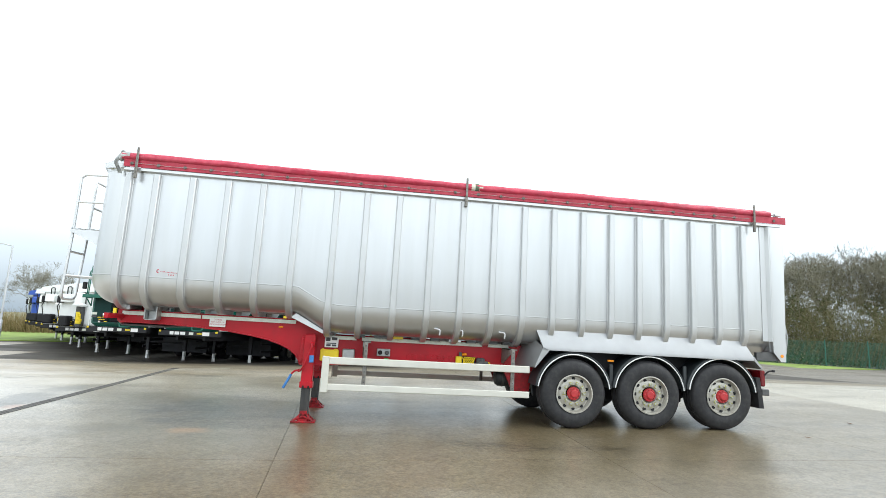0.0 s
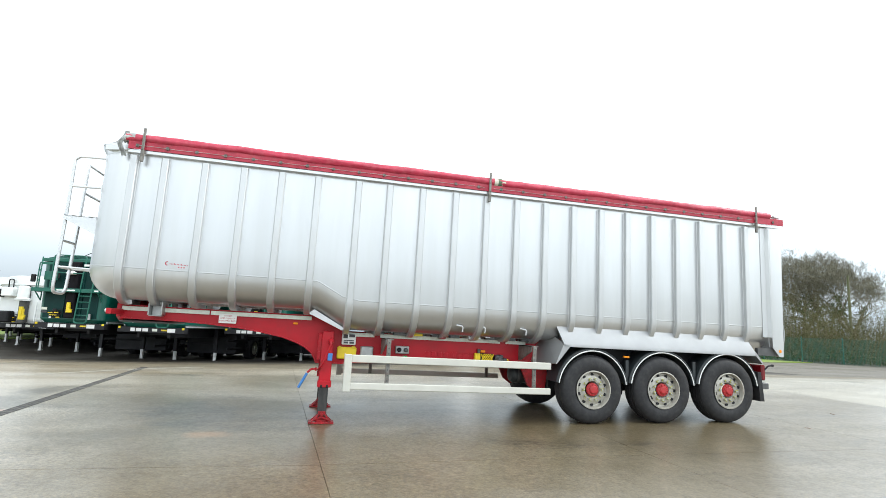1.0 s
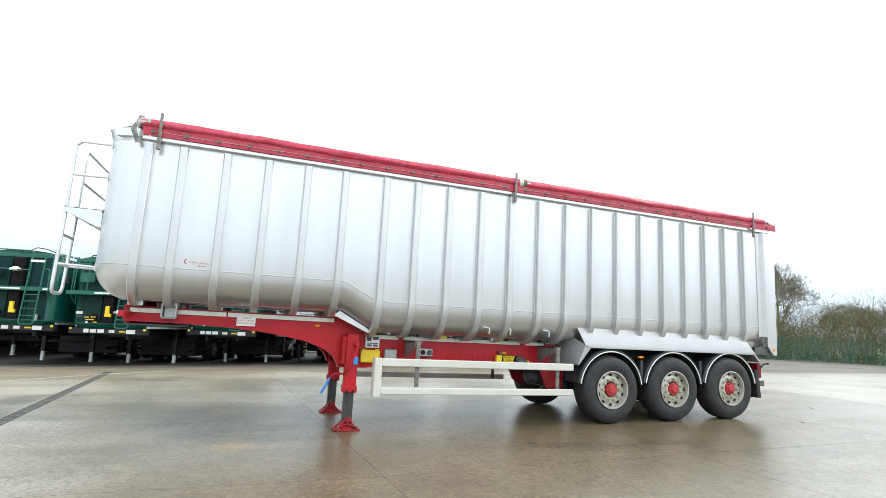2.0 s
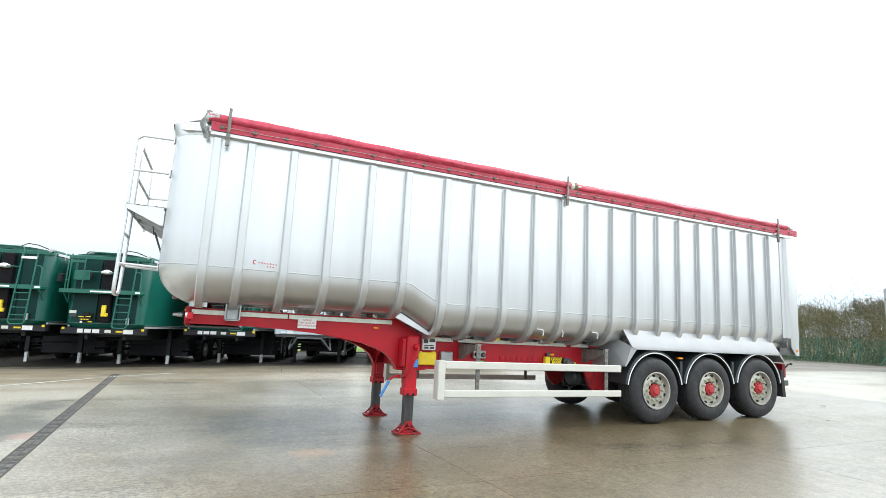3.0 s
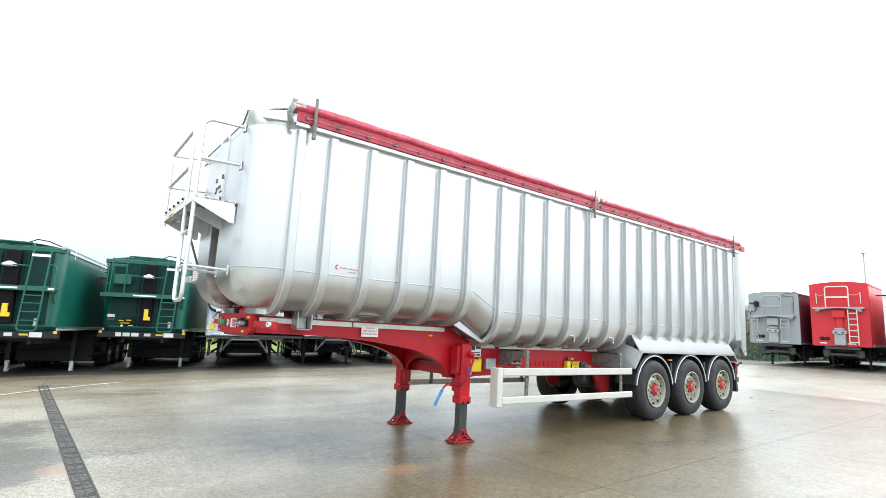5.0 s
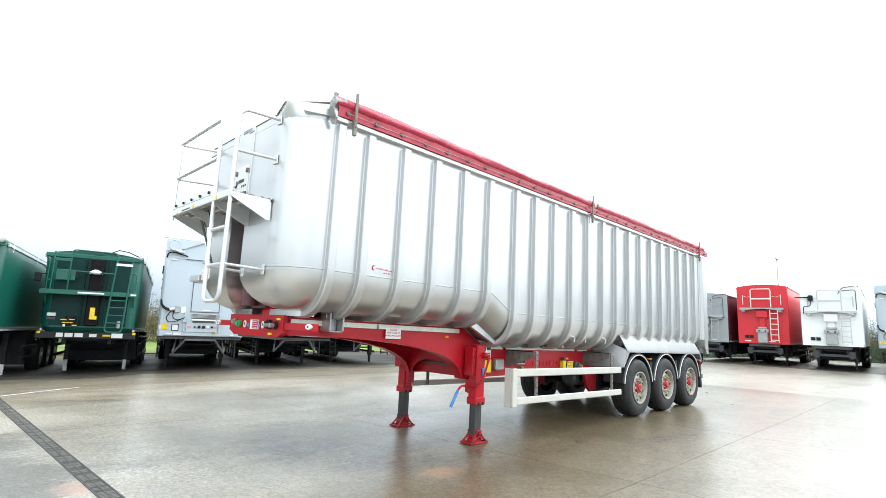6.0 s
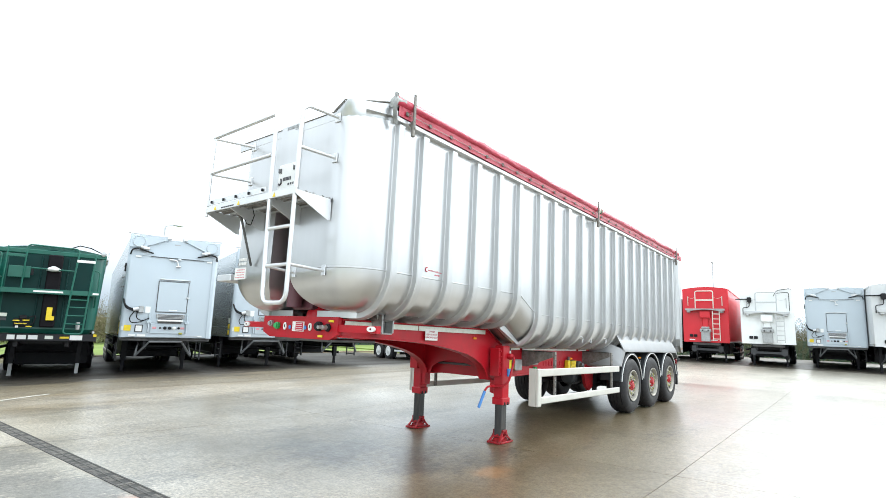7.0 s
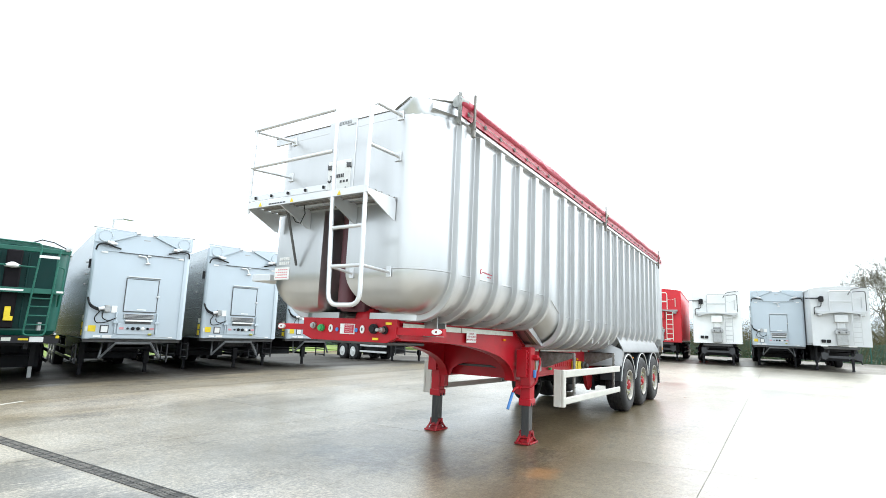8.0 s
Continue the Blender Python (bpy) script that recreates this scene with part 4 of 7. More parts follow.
    prism(bm, [(8.60, 1.545), (2 * MID - 8.47, 1.545), (2 * MID - 8.47, 1.355), (2 * MID - 8.62, 1.30), (8.72, 1.30), (8.60, 1.355)], "x", -3.675, -3.61)
    head = hp("front_plate", bm, RED, None, "red front coupling plate")
    bm = boxm(-3.66, -3.0, 8.70, 2 * MID - 8.70, 1.275, 1.31, 0.01)
    hp("rubbing_plate", bm, DARK_STEEL)
    bm = bmesh.new()
    lathe(bm, [(1.53, 0.15), (1.60, 0.14), (1.66, 0.10)], (-3.52, 9.12, 0), "z", 16)
    hp("pedestal", bm, RED)
    # arms with oval markers
    bm = bmesh.new()
    prism(bm, [(-3.66, 8.60), (-3.58, 8.60), (-3.565, 8.06), (-3.625, 8.06)], "z", 1.39, 1.465)
    arm = hp("marker_arm", bm, RED)
    bm = bmesh.new()
    bm2 = boxm(-3.66, -3.60, 2 * MID - 8.47, 10.44, 1.40, 1.47, 0.006)
    arm2 = hp("marker_arm", bm2, RED)
    bm.free()
    for c, n in (((-3.632, 8.125, 1.432), Vector((-1, 0, 0))), ((-3.665, 10.36, 1.435), Vector((-1, 0, 0)))):
        bm = bmesh.new()
        c = Vector(c)
        u = Vector((0, 0, 1)).cross(n).normalized()
        lo, hi = [], []
        for k in range(20):
            a = k / 20 * math.tau
            p = c + u * 0.056 * math.cos(a) + Vector((0, 0, 0.028)) * math.sin(a)
            lo.append(bm.verts.new(p - n * 0.01))
            hi.append(bm.verts.new(p + n * 0.016))
        bm.faces.new(hi)
        for k in range(20):
            bm.faces.new((lo[k], lo[(k + 1) % 20], hi[(k + 1) % 20], hi[k]))
        mk = hp("oval_marker", bm, WHITE, None, "white oval marker lamp")
        bm = bmesh.new()
        cyl(bm, c + n * 0.012, c + n * 0.02, 0.011, 10)
        hp("lens", bm, RED_LENS, mk)
    xf = -3.68
    def knob(y, z, r, m, deep=0.05, label=""):
        bm = bmesh.new()
        lathe(bm, [(0.0, r), (-deep * 0.6, r), (-deep * 0.65, r * 0.75), (-deep, r * 0.7)], (xf, y, z), "x", 16)
        return hp("coupling", bm, m, head, label)
    knob(9.79, 1.455, 0.036, STEEL, 0.05, "chrome rimmed socket")
    knob(9.665, 1.432, 0.041, GREEN_BITS, 0.05, "green coupling knob")
    knob(8.885, 1.44, 0.052, BLACK, 0.06, "black electrical socket")
    knob(8.745, 1.43, 0.043, BLACK, 0.03)
    knob(8.745, 1.43, 0.026, STEEL, 0.14, "steel air coupling")
    for y in (9.53, 9.06):
        bm = bmesh.new()
        n = 18
        prism(bm, [(y + 0.030 * math.cos(k / n * math.tau), 1.43 + 0.043 * math.sin(k / n * math.tau)) for k in range(n)], "x", xf - 0.006, xf + 0.004)
        d = hp("oval_sign", bm, WHITE, head)
        bm = boxm(xf - 0.010, xf - 0.004, y - 0.008, y + 0.008, 1.415, 1.448)
        hp("pictogram", bm, INK_DARK, d)
    for y in (9.43, 9.145):
        bm = bmesh.new()
        cyl(bm, (xf, y, 1.42), (xf - 0.006, y, 1.42), 0.022, 14)
        hp("blue_disc", bm, BLUE, head, "small blue sticker")
    bm = boxm(xf - 0.006, xf + 0.004, 9.17, 9.38, 1.375, 1.485)
    lb = hp("label_plate", bm, WHITE, head, "white and red instruction label")
    bm = boxm(xf - 0.009, xf - 0.005, 9.18, 9.315, 1.383, 1.477)
    hp("red_field", bm, INK, lb)
    bm = bmesh.new()
    for i in range(4):
        box(bm, xf - 0.012, xf - 0.008, 9.195, 9.30, 1.394 + i * 0.022, 1.398 + i * 0.022)
    tube(bm, [(xf - 0.008, 9.347 + 0.016 * math.cos(a), 1.425 + 0.03 * math.sin(a)) for a in np.linspace(0.4, 5.6, 14)], 0.006, 6)
    hp("print", bm, WHITE, lb)
    for y, z in ((8.87, 1.335), (8.70, 1.50)):
        bm = boxm(xf - 0.006, xf + 0.004, y - 0.038, y + 0.038, z - 0.012, z + 0.012)
        hp("yellow_tag", bm, YELLOW, head)
    # runners under the tub
    bm = bmesh.new()
    ribbon(bm, [(-3.50, 1.60), (-0.90, 1.60), (-0.44, 1.335), (3.0, 1.335)], 0.04, -0.075, 8.42)
    run = hp("tub_runner", bm, BRACE)
    mirrored(run)
    bm = bmesh.new()
    prism(bm, [(-3.645, 9.0), (-3.645, 8.58), (-3.625, 8.49), (-3.575, 8.42), (-3.50, 8.39), (-3.43, 8.39), (-3.43, 8.45), (-3.50, 8.46), (-3.545, 8.52), (-3.56, 8.60), (-3.56, 9.0)], "z", 1.54, 1.612)
    mirrored(hp("front_lip", bm, ALU, None, "pale turned lip under the tub front"))
    bm = bmesh.new()
    prism(bm, [(-0.98, 1.555), (-0.90, 1.62), (-0.45, 1.37), (-0.37, 1.365), (-0.37, 1.33), (-0.47, 1.325)], "y", 8.30, 8.36)
    hp("step_plate", bm, ALU_BRIGHT)
    # hinge and pipe clutter between the tub and the beam
    for i in range(9):
        x = 0.05 + i * 0.31
        bm = boxm(x, x + 0.16 + 0.05 * (i % 2), 8.44, 8.56, 1.29, 1.325 + 0.012 * (i % 3), 0.004)
        hp("packing_block", bm, (ALU_BRIGHT, YELLOW, DARK_STEEL)[(2, 2, 1, 2, 2, 0, 2, 2, 2)[i]])
    for x in (1.35, 1.72, 2.42):
        bm = bmesh.new()
        tube(bm, bent([(x - 0.05, 8.12, 1.50), (x + 0.05, 8.08, 1.49), (x + 0.04, 8.09, 1.40)], 0.04, 3), 0.012, 6)
        hp("rope_hook", bm, ALU_BRIGHT)


def build_chassis_fittings():
    y = 8.565
    bm = boxm(-0.44, -0.22, y - 0.02, y + 0.03, 1.10, 1.275, 0.01)
    p = hp("rating_plate", bm, WHITE, None, "white plate with black printed blocks")
    bm = bmesh.new()
    for a, b, c, d in ((0.02, 0.09, 0.10, 0.16), (0.11, 0.20, 0.12, 0.165), (0.03, 0.19, 0.06, 0.075), (0.03, 0.1, 0.02, 0.05), (0.12, 0.19, 0.02, 0.05)):
        box(bm, -0.44 + a, -0.44 + b, y - 0.024, y - 0.019, 1.10 + c, 1.10 + d)
    hp("print", bm, INK_DARK, p)
    bm = boxm(-0.50, -0.20, y - 0.02, y + 0.03, 0.88, 1.065, 0.012)
    box(bm, -0.48, -0.44, y - 0.03, y, 1.05, 1.08, 0.004)
    box(bm, -0.28, -0.22, y - 0.03, y, 1.05, 1.08, 0.004)
    hp("document_box", bm, YELLOW, None, "bright yellow plastic document plate")
    bm = boxm(-0.14, 0.06, y - 0.06, y + 0.03, 0.92, 1.09, 0.014)
    hp("switch_box", bm, STEEL, None, "small weathered grey box")
    bm = boxm(0.42, 0.64, y - 0.03, y + 0.03, 1.00, 1.12, 0.008)
    v = hp("valve_panel", bm, STEEL, None, "grey panel with two shunt knobs")
    for x in (0.475, 0.585):
        bm = bmesh.new()
        lathe(bm, [(0, 0.036), (-0.03, 0.036), (-0.045, 0.022)], (x, y - 0.03, 1.06), "y", 14)
        hp("knob", bm, (BLACK if x < 0.5 else DARK_STEEL), v)
    bm = boxm(0.55, 0.62, y - 0.02, y + 0.02, 0.925, 0.965, 0.004)
    hp("green_tag", bm, GREEN_BITS)
    # raised maker's lettering is drawn as plain blocks
    bm = bmesh.new()
    for i in range(8):
        box(bm, 0.92 + i * 0.105, 0.99 + i * 0.105, 8.59, 8.602, 0.97, 1.05, 0.004)
    hp("raised_blocks", bm, RED)
    bm = bmesh.new()
    box(bm, 1.75, 1.85, y - 0.05, y + 0.03, 0.90, 1.06, 0.01)
    hb = hp("lamp_box", bm, YELLOW, None, "yellow box with a black mesh front")
    bm = bmesh.new()
    box(bm, 1.85, 2.08, y - 0.045, y + 0.03, 0.90, 1.06, 0.006)
    hp("mesh_back", bm, BLACK, hb)
    bm = bmesh.new()
    for i in range(7):
        for s in (-1, 1):
            a = 1.865 + i * 0.034
            tube(bm, [(max(1.855, min(2.075, a - s * 0.05)), y - 0.052, 0.905), (max(1.855, min(2.075, a + s * 0.05)), y - 0.052, 1.055)], 0.0065, 4)
    hp("mesh", bm, YELLOW, hb)
    bm = bmesh.new()
    box(bm, 2.10, 2.24, y - 0.10, y + 0.03, 0.91, 1.05, 0.02)
    box(bm, 2.15, 2.29, y - 0.12, y, 0.93, 1.00, 0.01)
    lathe(bm, [(0, 0.05), (-0.06, 0.05), (-0.08, 0.03)], (2.16, y - 0.09, 0.97), "y", 14)
    bx = hp("brake_valve", bm, DARK_STEEL, None, "dark brake valve with yellow lines")
    bm = bmesh.new()
    tube(bm, bent([(2.24, y - 0.09, 0.99), (2.32, y - 0.10, 0.98), (2.32, y - 0.1, 0.86), (2.25, y - 0.1, 0.87)], 0.03), 0.012, 6)
    hp("air_line", bm, YELLOW, bx)
    bm = bmesh.new()
    box(bm, 1.85, 1.93, y - 0.05, y, 1.075, 1.115, 0.012)
    hp("side_marker", bm, AMBER, None, "small amber side marker lamp")
    bm = boxm(1.80, 1.85, y - 0.03, y, 1.05, 1.13, 0.006)
    hp("lamp_bracket", bm, DARK_STEEL)


def build_air_tanks():
    for y, z, x0, x1 in ((8.90, 0.72, 2.50, 2.98),):
        bm = bmesh.new()
        lathe(bm, [(0.0, 0.05), (0.02, 0.12), (0.07, 0.155), (x1 - x0 - 0.07, 0.155), (x1 - x0 - 0.02, 0.12), (x1 - x0, 0.05)], (x0, y, z), "x", 24)
        tank = hp("air_tank", bm, GUARD, None, "black steel air tank under the beams")
        for x in (x0 + 0.14, x1 - 0.14):
            bm = bmesh.new()
            lathe(bm, [(-0.02, 0.155), (-0.02, 0.162), (0.02, 0.162), (0.02, 0.155)], (x, y, z), "x", 24)
            box(bm, x - 0.02, x + 0.02, y - 0.02, y + 0.02, z + 0.14, 0.90)
            hp("strap", bm, DARK_STEEL, tank)
    bm = bmesh.new()
    prism(bm, [(2.60, 0.86), (3.10, 0.86), (3.05, 0.52), (2.88, 0.46), (2.74, 0.56)], "y", 8.60, 8.66)
    mirrored(hp("spring_hanger", bm, RED_WORN, None, "dirty red hanger bracket"))


def leg(y0):
    bm = bmesh.new()
    box(bm, -0.745, -0.57, y0, y0 + 0.16, 0.50, 1.30, 0.012)
    box(bm, -0.76, -0.555, y0 - 0.012, y0 + 0.172, 0.46, 0.56, 0.01)
    outer = hp("landing_leg", bm, RED, None, "red telescopic landing leg")
    bm = boxm(-0.725, -0.59, y0 + 0.02, y0 + 0.14, 0.0, 0.52, 0.008)
    hp("inner_tube", bm, TUBE_DARK, outer, "bare dark grey inner tube")
    # clawed foot: bent bridge with turned ends, side webs and a ball joint
    cx, cy = -0.657, y0 + 0.08
    g = -0.070 if y0 < MID else -0.079
    bm = bmesh.new()

    def bar(p, q, w=0.018, t=0.020):
        """A flat forged bar from p to q, in the foot's own measures."""
        p, q = (Vector((cx + 0.80 * v[0], cy + 0.72 * v[1], g + 1.2 * v[2])) for v in (p, q))
        d = q - p
        m = Matrix.Translation((p + q) / 2) @ d.to_track_quat("X", "Z").to_matrix().to_4x4()
        box(bm, -d.length / 2 - 0.006, d.length / 2 + 0.006, -w, w, -t / 2, t / 2, 0.004, m)
    for s in (-1, 1):
        for e in (-1, 1):
            bar((s * 0.20, e * 0.12, 0.012), (s * 0.10, e * 0.10, 0.075))
            bar((s * 0.10, e * 0.10, 0.075), (s * 0.05, e * 0.09, 0.125))
            bar((s * 0.13, e * 0.12, 0.05), (0.0, e * 0.13, 0.085), 0.012)
        bar((s * 0.20, -0.14, 0.014), (s * 0.20, 0.14, 0.014), 0.026, 0.024)
        bar((s * 0.10, -0.11, 0.075), (s * 0.10, 0.11, 0.075), 0.016)
        bar((-0.18, s * 0.135, 0.014), (0.18, s * 0.135, 0.014), 0.022, 0.024)
        bar((-0.06, s * 0.10, 0.13), (0.06, s * 0.10, 0.13), 0.016, 0.05)
    lathe(bm, [(g + 0.03, 0.05), (g + 0.11, 0.075), (g + 0.15, 0.05), (g + 0.16, 0.02)], (cx, cy, 0), "z", 14)
    cyl(bm, (cx, cy - 0.11, g + 0.14), (cx, cy + 0.11, g + 0.14), 0.022, 10)
    box(bm, cx - 0.085, cx + 0.085, cy - 0.07, cy + 0.07, g + 0.005, g + 0.07, 0.012)
    hp("foot", bm, RED_WORN, outer, "red scraped open-sided foot plate")
    bm = boxm(-0.80, -0.745, y0 + 0.04, y0 + 0.20, 0.86, 1.26, 0.006)
    for i in range(5):
        cyl(bm, (-0.775, y0 + 0.02, 0.9 + i * 0.08), (-0.775, y0 + 0.05, 0.9 + i * 0.08), 0.012, 8)
    hp("mounting_flange", bm, RED, outer)
    for x in (-0.70, -0.615):
        bm = bmesh.new()
        prism(bm, [(x - 0.02, 0.455), (x + 0.02, 0.455), (x + 0.012, 0.50), (x - 0.012, 0.50)], "y", y0 - 0.016, y0 - 0.010)
        hp("drain_notch", bm, BLACK, outer)
    return outer


def build_legs():
    near = leg(8.36)
    far = leg(2 * MID - 8.36 - 0.16)
    bm = bmesh.new()
    box(bm, -0.64, -0.57, 8.335, 8.362, 0.86, 0.97, 0.004)
    hp("leg_sticker", bm, BLUE, near, "blue and white sticker")
    bm = bmesh.new()
    lathe(bm, [(0.01, 0.045), (-0.05, 0.04), (-0.07, 0.02)], (-0.61, 8.35, 1.15), "y", 14)
    tube(bm, bent([(-0.61, 8.27, 1.15), (-0.61, 8.26, 1.10), (-0.71, 8.28, 0.80), (-0.765, 8.34, 0.725), (-0.785, 8.50, 0.715), (-0.87, 8.54, 0.71), (-0.92, 8.55, 0.655)], 0.05), 0.016, 8)
    lathe(bm, [(-0.02, 0.026), (0.02, 0.026)], (-0.80, 8.50, 0.715), "y", 10)
    crank = hp("crank_handle", bm, RED, near, "folded red crank handle")
    bm = bmesh.new()
    tube(bm, [(-0.925, 8.55, 0.645), (-1.035, 8.57, 0.425)], 0.021, 10)
    hp("grip", bm, BLUE, crank, "bright blue plastic grip")
    bm = bmesh.new()
    cyl(bm, (-0.66, 8.5, 0.98), (-0.66, 2 * MID - 8.5, 0.98), 0.022, 10)
    hp("cross_shaft", bm, DARK_STEEL)
    for y, s in ((8.60, 1), (2 * MID - 8.60, -1)):
        bm = bmesh.new()
        prism(bm, [(y, 0.80), (y, 0.62), (y - s * 0.08, 0.60), (y - s * 0.1, 0.80)], "x", -0.72, -0.60)
        hp("leg_bracket", bm, RED)


def build_side_guard():
    def guard():
        bm = boxm(-0.30, 2.87, 7.975, 8.015, 0.875, 0.985, 0.01)
        top = hp("guard_rail", bm, CREAM, None, "off-white aluminium side guard rail")
        bm = boxm(-0.30, 2.87, 7.975, 8.015, 0.485, 0.585, 0.01)
        low = hp("guard_rail", bm, CREAM, None, "off-white aluminium side guard rail")
        bm = bmesh.new()
        box(bm, -0.405, -0.296, 7.972, 8.018, 0.45, 0.99, 0.01)
        box(bm, -0.405, -0.385, 8.018, 8.13, 0.45, 0.99, 0.006)
        post = hp("guard_post", bm, CREAM, None, "off-white folded front post")
        made = [top, low, post]
        for x in (0.24, 2.60):
            bm = bmesh.new()
            box(bm, x - 0.03, x + 0.03, 8.02, 8.05, 0.50, 1.235, 0.004)
            bar = hp("support_bar", bm, STOP_STEEL, None, "perforated galvanised support bar")
            bm = bmesh.new()
            cyl(bm, (x, 8.012, 0.54), (x, 8.0205, 0.54), 0.012, 8)
            h0 = hp("hole", bm, DARK_STEEL, bar)
            for i in range(1, 9):
                again(h0, Matrix.Translation((0, 0, i * 0.08)))
            bm = bmesh.new()
            prism(bm, [(8.05, 1.235), (8.60, 1.235), (8.60, 0.98), (8.50, 0.98), (8.05, 1.15)], "x", x - 0.05, x - 0.035)
            prism(bm, [(8.05, 1.235), (8.60, 1.235), (8.60, 1.22), (8.05, 1.22)], "x", x - 0.05, x + 0.07)
            arm = hp("support_arm", bm, STOP_STEEL)
            made += [bar, arm]
        return made
    for o in guard():
        mirrored(o)


def build_axles():
    hubs = []
    for xw in (3.633, 4.943, 6.252):
        x = xw - 0.52 * 0.0195
        hubs.append((x, 0.515 + x * 0.0195))
    tyre_prof = [(0.02, 0.3030), (0.0, 0.3448), (-0.005, 0.4181), (0.006, 0.4809), (0.03, 0.5196), (0.055, 0.5353),
                 (0.075, 0.5436), (0.079, 0.5311), (0.087, 0.5311), (0.091, 0.5478), (0.150, 0.5510), (0.154, 0.5374), (0.164, 0.5374), (0.168, 0.5520),
                 (0.217, 0.5520), (0.221, 0.5374), (0.231, 0.5374), (0.235, 0.5510), (0.294, 0.5478), (0.298, 0.5311), (0.306, 0.5311), (0.310, 0.5436),
                 (0.33, 0.5353), (0.355, 0.5196), (0.379, 0.4809), (0.39, 0.4181), (0.385, 0.3448), (0.365, 0.3030)]
    first = None
    for i, (x, z) in enumerate(hubs):
        bm = bmesh.new()
        cyl(bm, (x, 8.3, z), (x, 2 * MID - 8.3, z), 0.07, 14)
        hp("axle", bm, CHASSIS)
        if first is None:
            bm = bmesh.new()
            lathe(bm, tyre_prof, (0, 0, 0), "y", 64, False)
            # weight on the tyre flattens the tread
            for v in bm.verts:
                if v.co.z < -0.542:
                    v.co.z = -0.542
            tyre = part("wheel", bm, RUBBER, hero, "worn black truck wheel with pale dirty rim")
            bm = bmesh.new()
            lathe(bm, [(0.015, 0.303), (-0.004, 0.307), (-0.006, 0.290), (0.03, 0.277), (0.070, 0.270), (0.072, 0.246), (0.052, 0.215), (0.05, 0.135), (0.075, 0.12), (0.12, 0.1)], (0, 0, 0), "y", 48, False)
            rim = part("rim", bm, RIM, tyre, "dirty pale alloy rim")
            hole = nut = None
            for k in range(10):
                a = (k + 0.5) * math.tau / 10
                m = Matrix.Rotation(-a, 4, "Y")
                if hole is None:
                    bm = bmesh.new()
                    cyl(bm, (0.240, 0.090, 0), (0.236, 0.055, 0), 0.027, 12)
                    hole = part("hand_hole", bm, BLACK, tyre)
                    bm = bmesh.new()
                    cyl(bm, (0.166, 0.05, 0), (0.166, 0.018, 0), 0.018, 6)
                    cyl(bm, (0.166, 0.02, 0), (0.166, 0.004, 0), 0.010, 6)
                    nut = part("wheel_nut", bm, STEEL, tyre, "", 20)
                    hole.matrix_basis = m
                else:
                    again(hole, m)
                    again(nut, Matrix.Rotation(-k * math.tau / 10, 4, "Y"))
            bm = bmesh.new()
            lathe(bm, [(0.055, 0.110), (0.036, 0.104), (0.028, 0.100), (0.024, 0.070), (0.004, 0.064), (-0.006, 0.053), (-0.008, 0.02)], (0, 0, 0), "y", 20)
            for k in range(10):
                a = (k + 0.5) * math.tau / 10
                c = Vector((0.085 * math.cos(a), 0.028, 0.085 * math.sin(a)))
                cyl(bm, c, c + Vector((0, -0.016, 0)), 0.011, 6)
            part("hub", bm, HUB_RED, tyre, "faded red hub cap")
            ind = None
            for k in range(10):
                m = Matrix.Rotation(-k * math.tau / 10, 4, "Y")
                if ind is None:
                    bm = bmesh.new()
                    box(bm, -0.022, 0.022, 0.020, 0.030, -0.022, 0.022, 0.006, Matrix.Translation((0.166, 0, 0)))
                    prism(bm, [(0.166, 0.015), (0.196, 0.034), (0.180, 0.0)], "y", 0.020, 0.028)
                    ind = part("nut_indicator", bm, BRASS, tyre, "yellow wheel nut indicator")
                else:
                    again(ind, m)
            tyre.location = Vector((x, 7.965, z)) - OFF
            first = tyre
            kids = list(tyre.children)
        spots = [(x, 7.965, 1)] if i else []
        spots.append((x, 2 * MID - 7.965, -1))
        for wx, wy, s in spots:
            o = again(first, Matrix.Translation(Vector((wx, wy, z)) - OFF) @ Matrix.Diagonal((1, s, 1, 1)))
            for c in kids:
                if c.data.name.startswith("nut_indicator") and i == 0:
                    continue
                k = again(c, Matrix.Rotation(0.35 * i, 4, "Y") @ c.matrix_basis, o)
        # mudguard: a half ring with a pale lip
        R, g0, g1 = 0.645, radians(8), radians(172)
        bm = bmesh.new()
        n = 26
        rings = []
        for k in range(n + 1):
            a = g0 + (g1 - g0) * k / n
            c, s = math.cos(a), math.sin(a)
            ring = []
            for rr, yy in ((R - 0.04, 7.99), (R, 7.985), (R + 0.012, 8.0), (R + 0.012, 8.40), (R, 8.40), (R - 0.006, 8.03), (R - 0.05, 8.02)):
                ring.append(bm.verts.new((x + rr * c, yy, z + 0.01 + rr * s)))
            rings.append(ring)
        for a, b in zip(rings, rings[1:]):
            for k in range(7):
                bm.faces.new((a[k], a[(k + 1) % 7], b[(k + 1) % 7], b[k]))
        bm.faces.new(rings[0])
        bm.faces.new(rings[-1][::-1])
        guard = hp("mudguard", bm, GUARD, None, "dark plastic mudguard with pale lip")
        bm = bmesh.new()
        tube(bm, [(x + (R - 0.034) * math.cos(a), 7.984, z + 0.01 + (R - 0.034) * math.sin(a)) for a in np.linspace(g0, g1, 34)], 0.0095, 6)
        hp("lip", bm, WHITE, guard)
        mirrored(guard)
        # brake chamber and spring hanger
        bm = bmesh.new()
        lathe(bm, [(-0.09, 0.05), (-0.08, 0.09), (0.08, 0.09), (0.09, 0.05)], (x + 0.2, 8.75, z + 0.05), "x", 14)
        hp("brake_chamber", bm, CHASSIS)
        bm = bmesh.new()
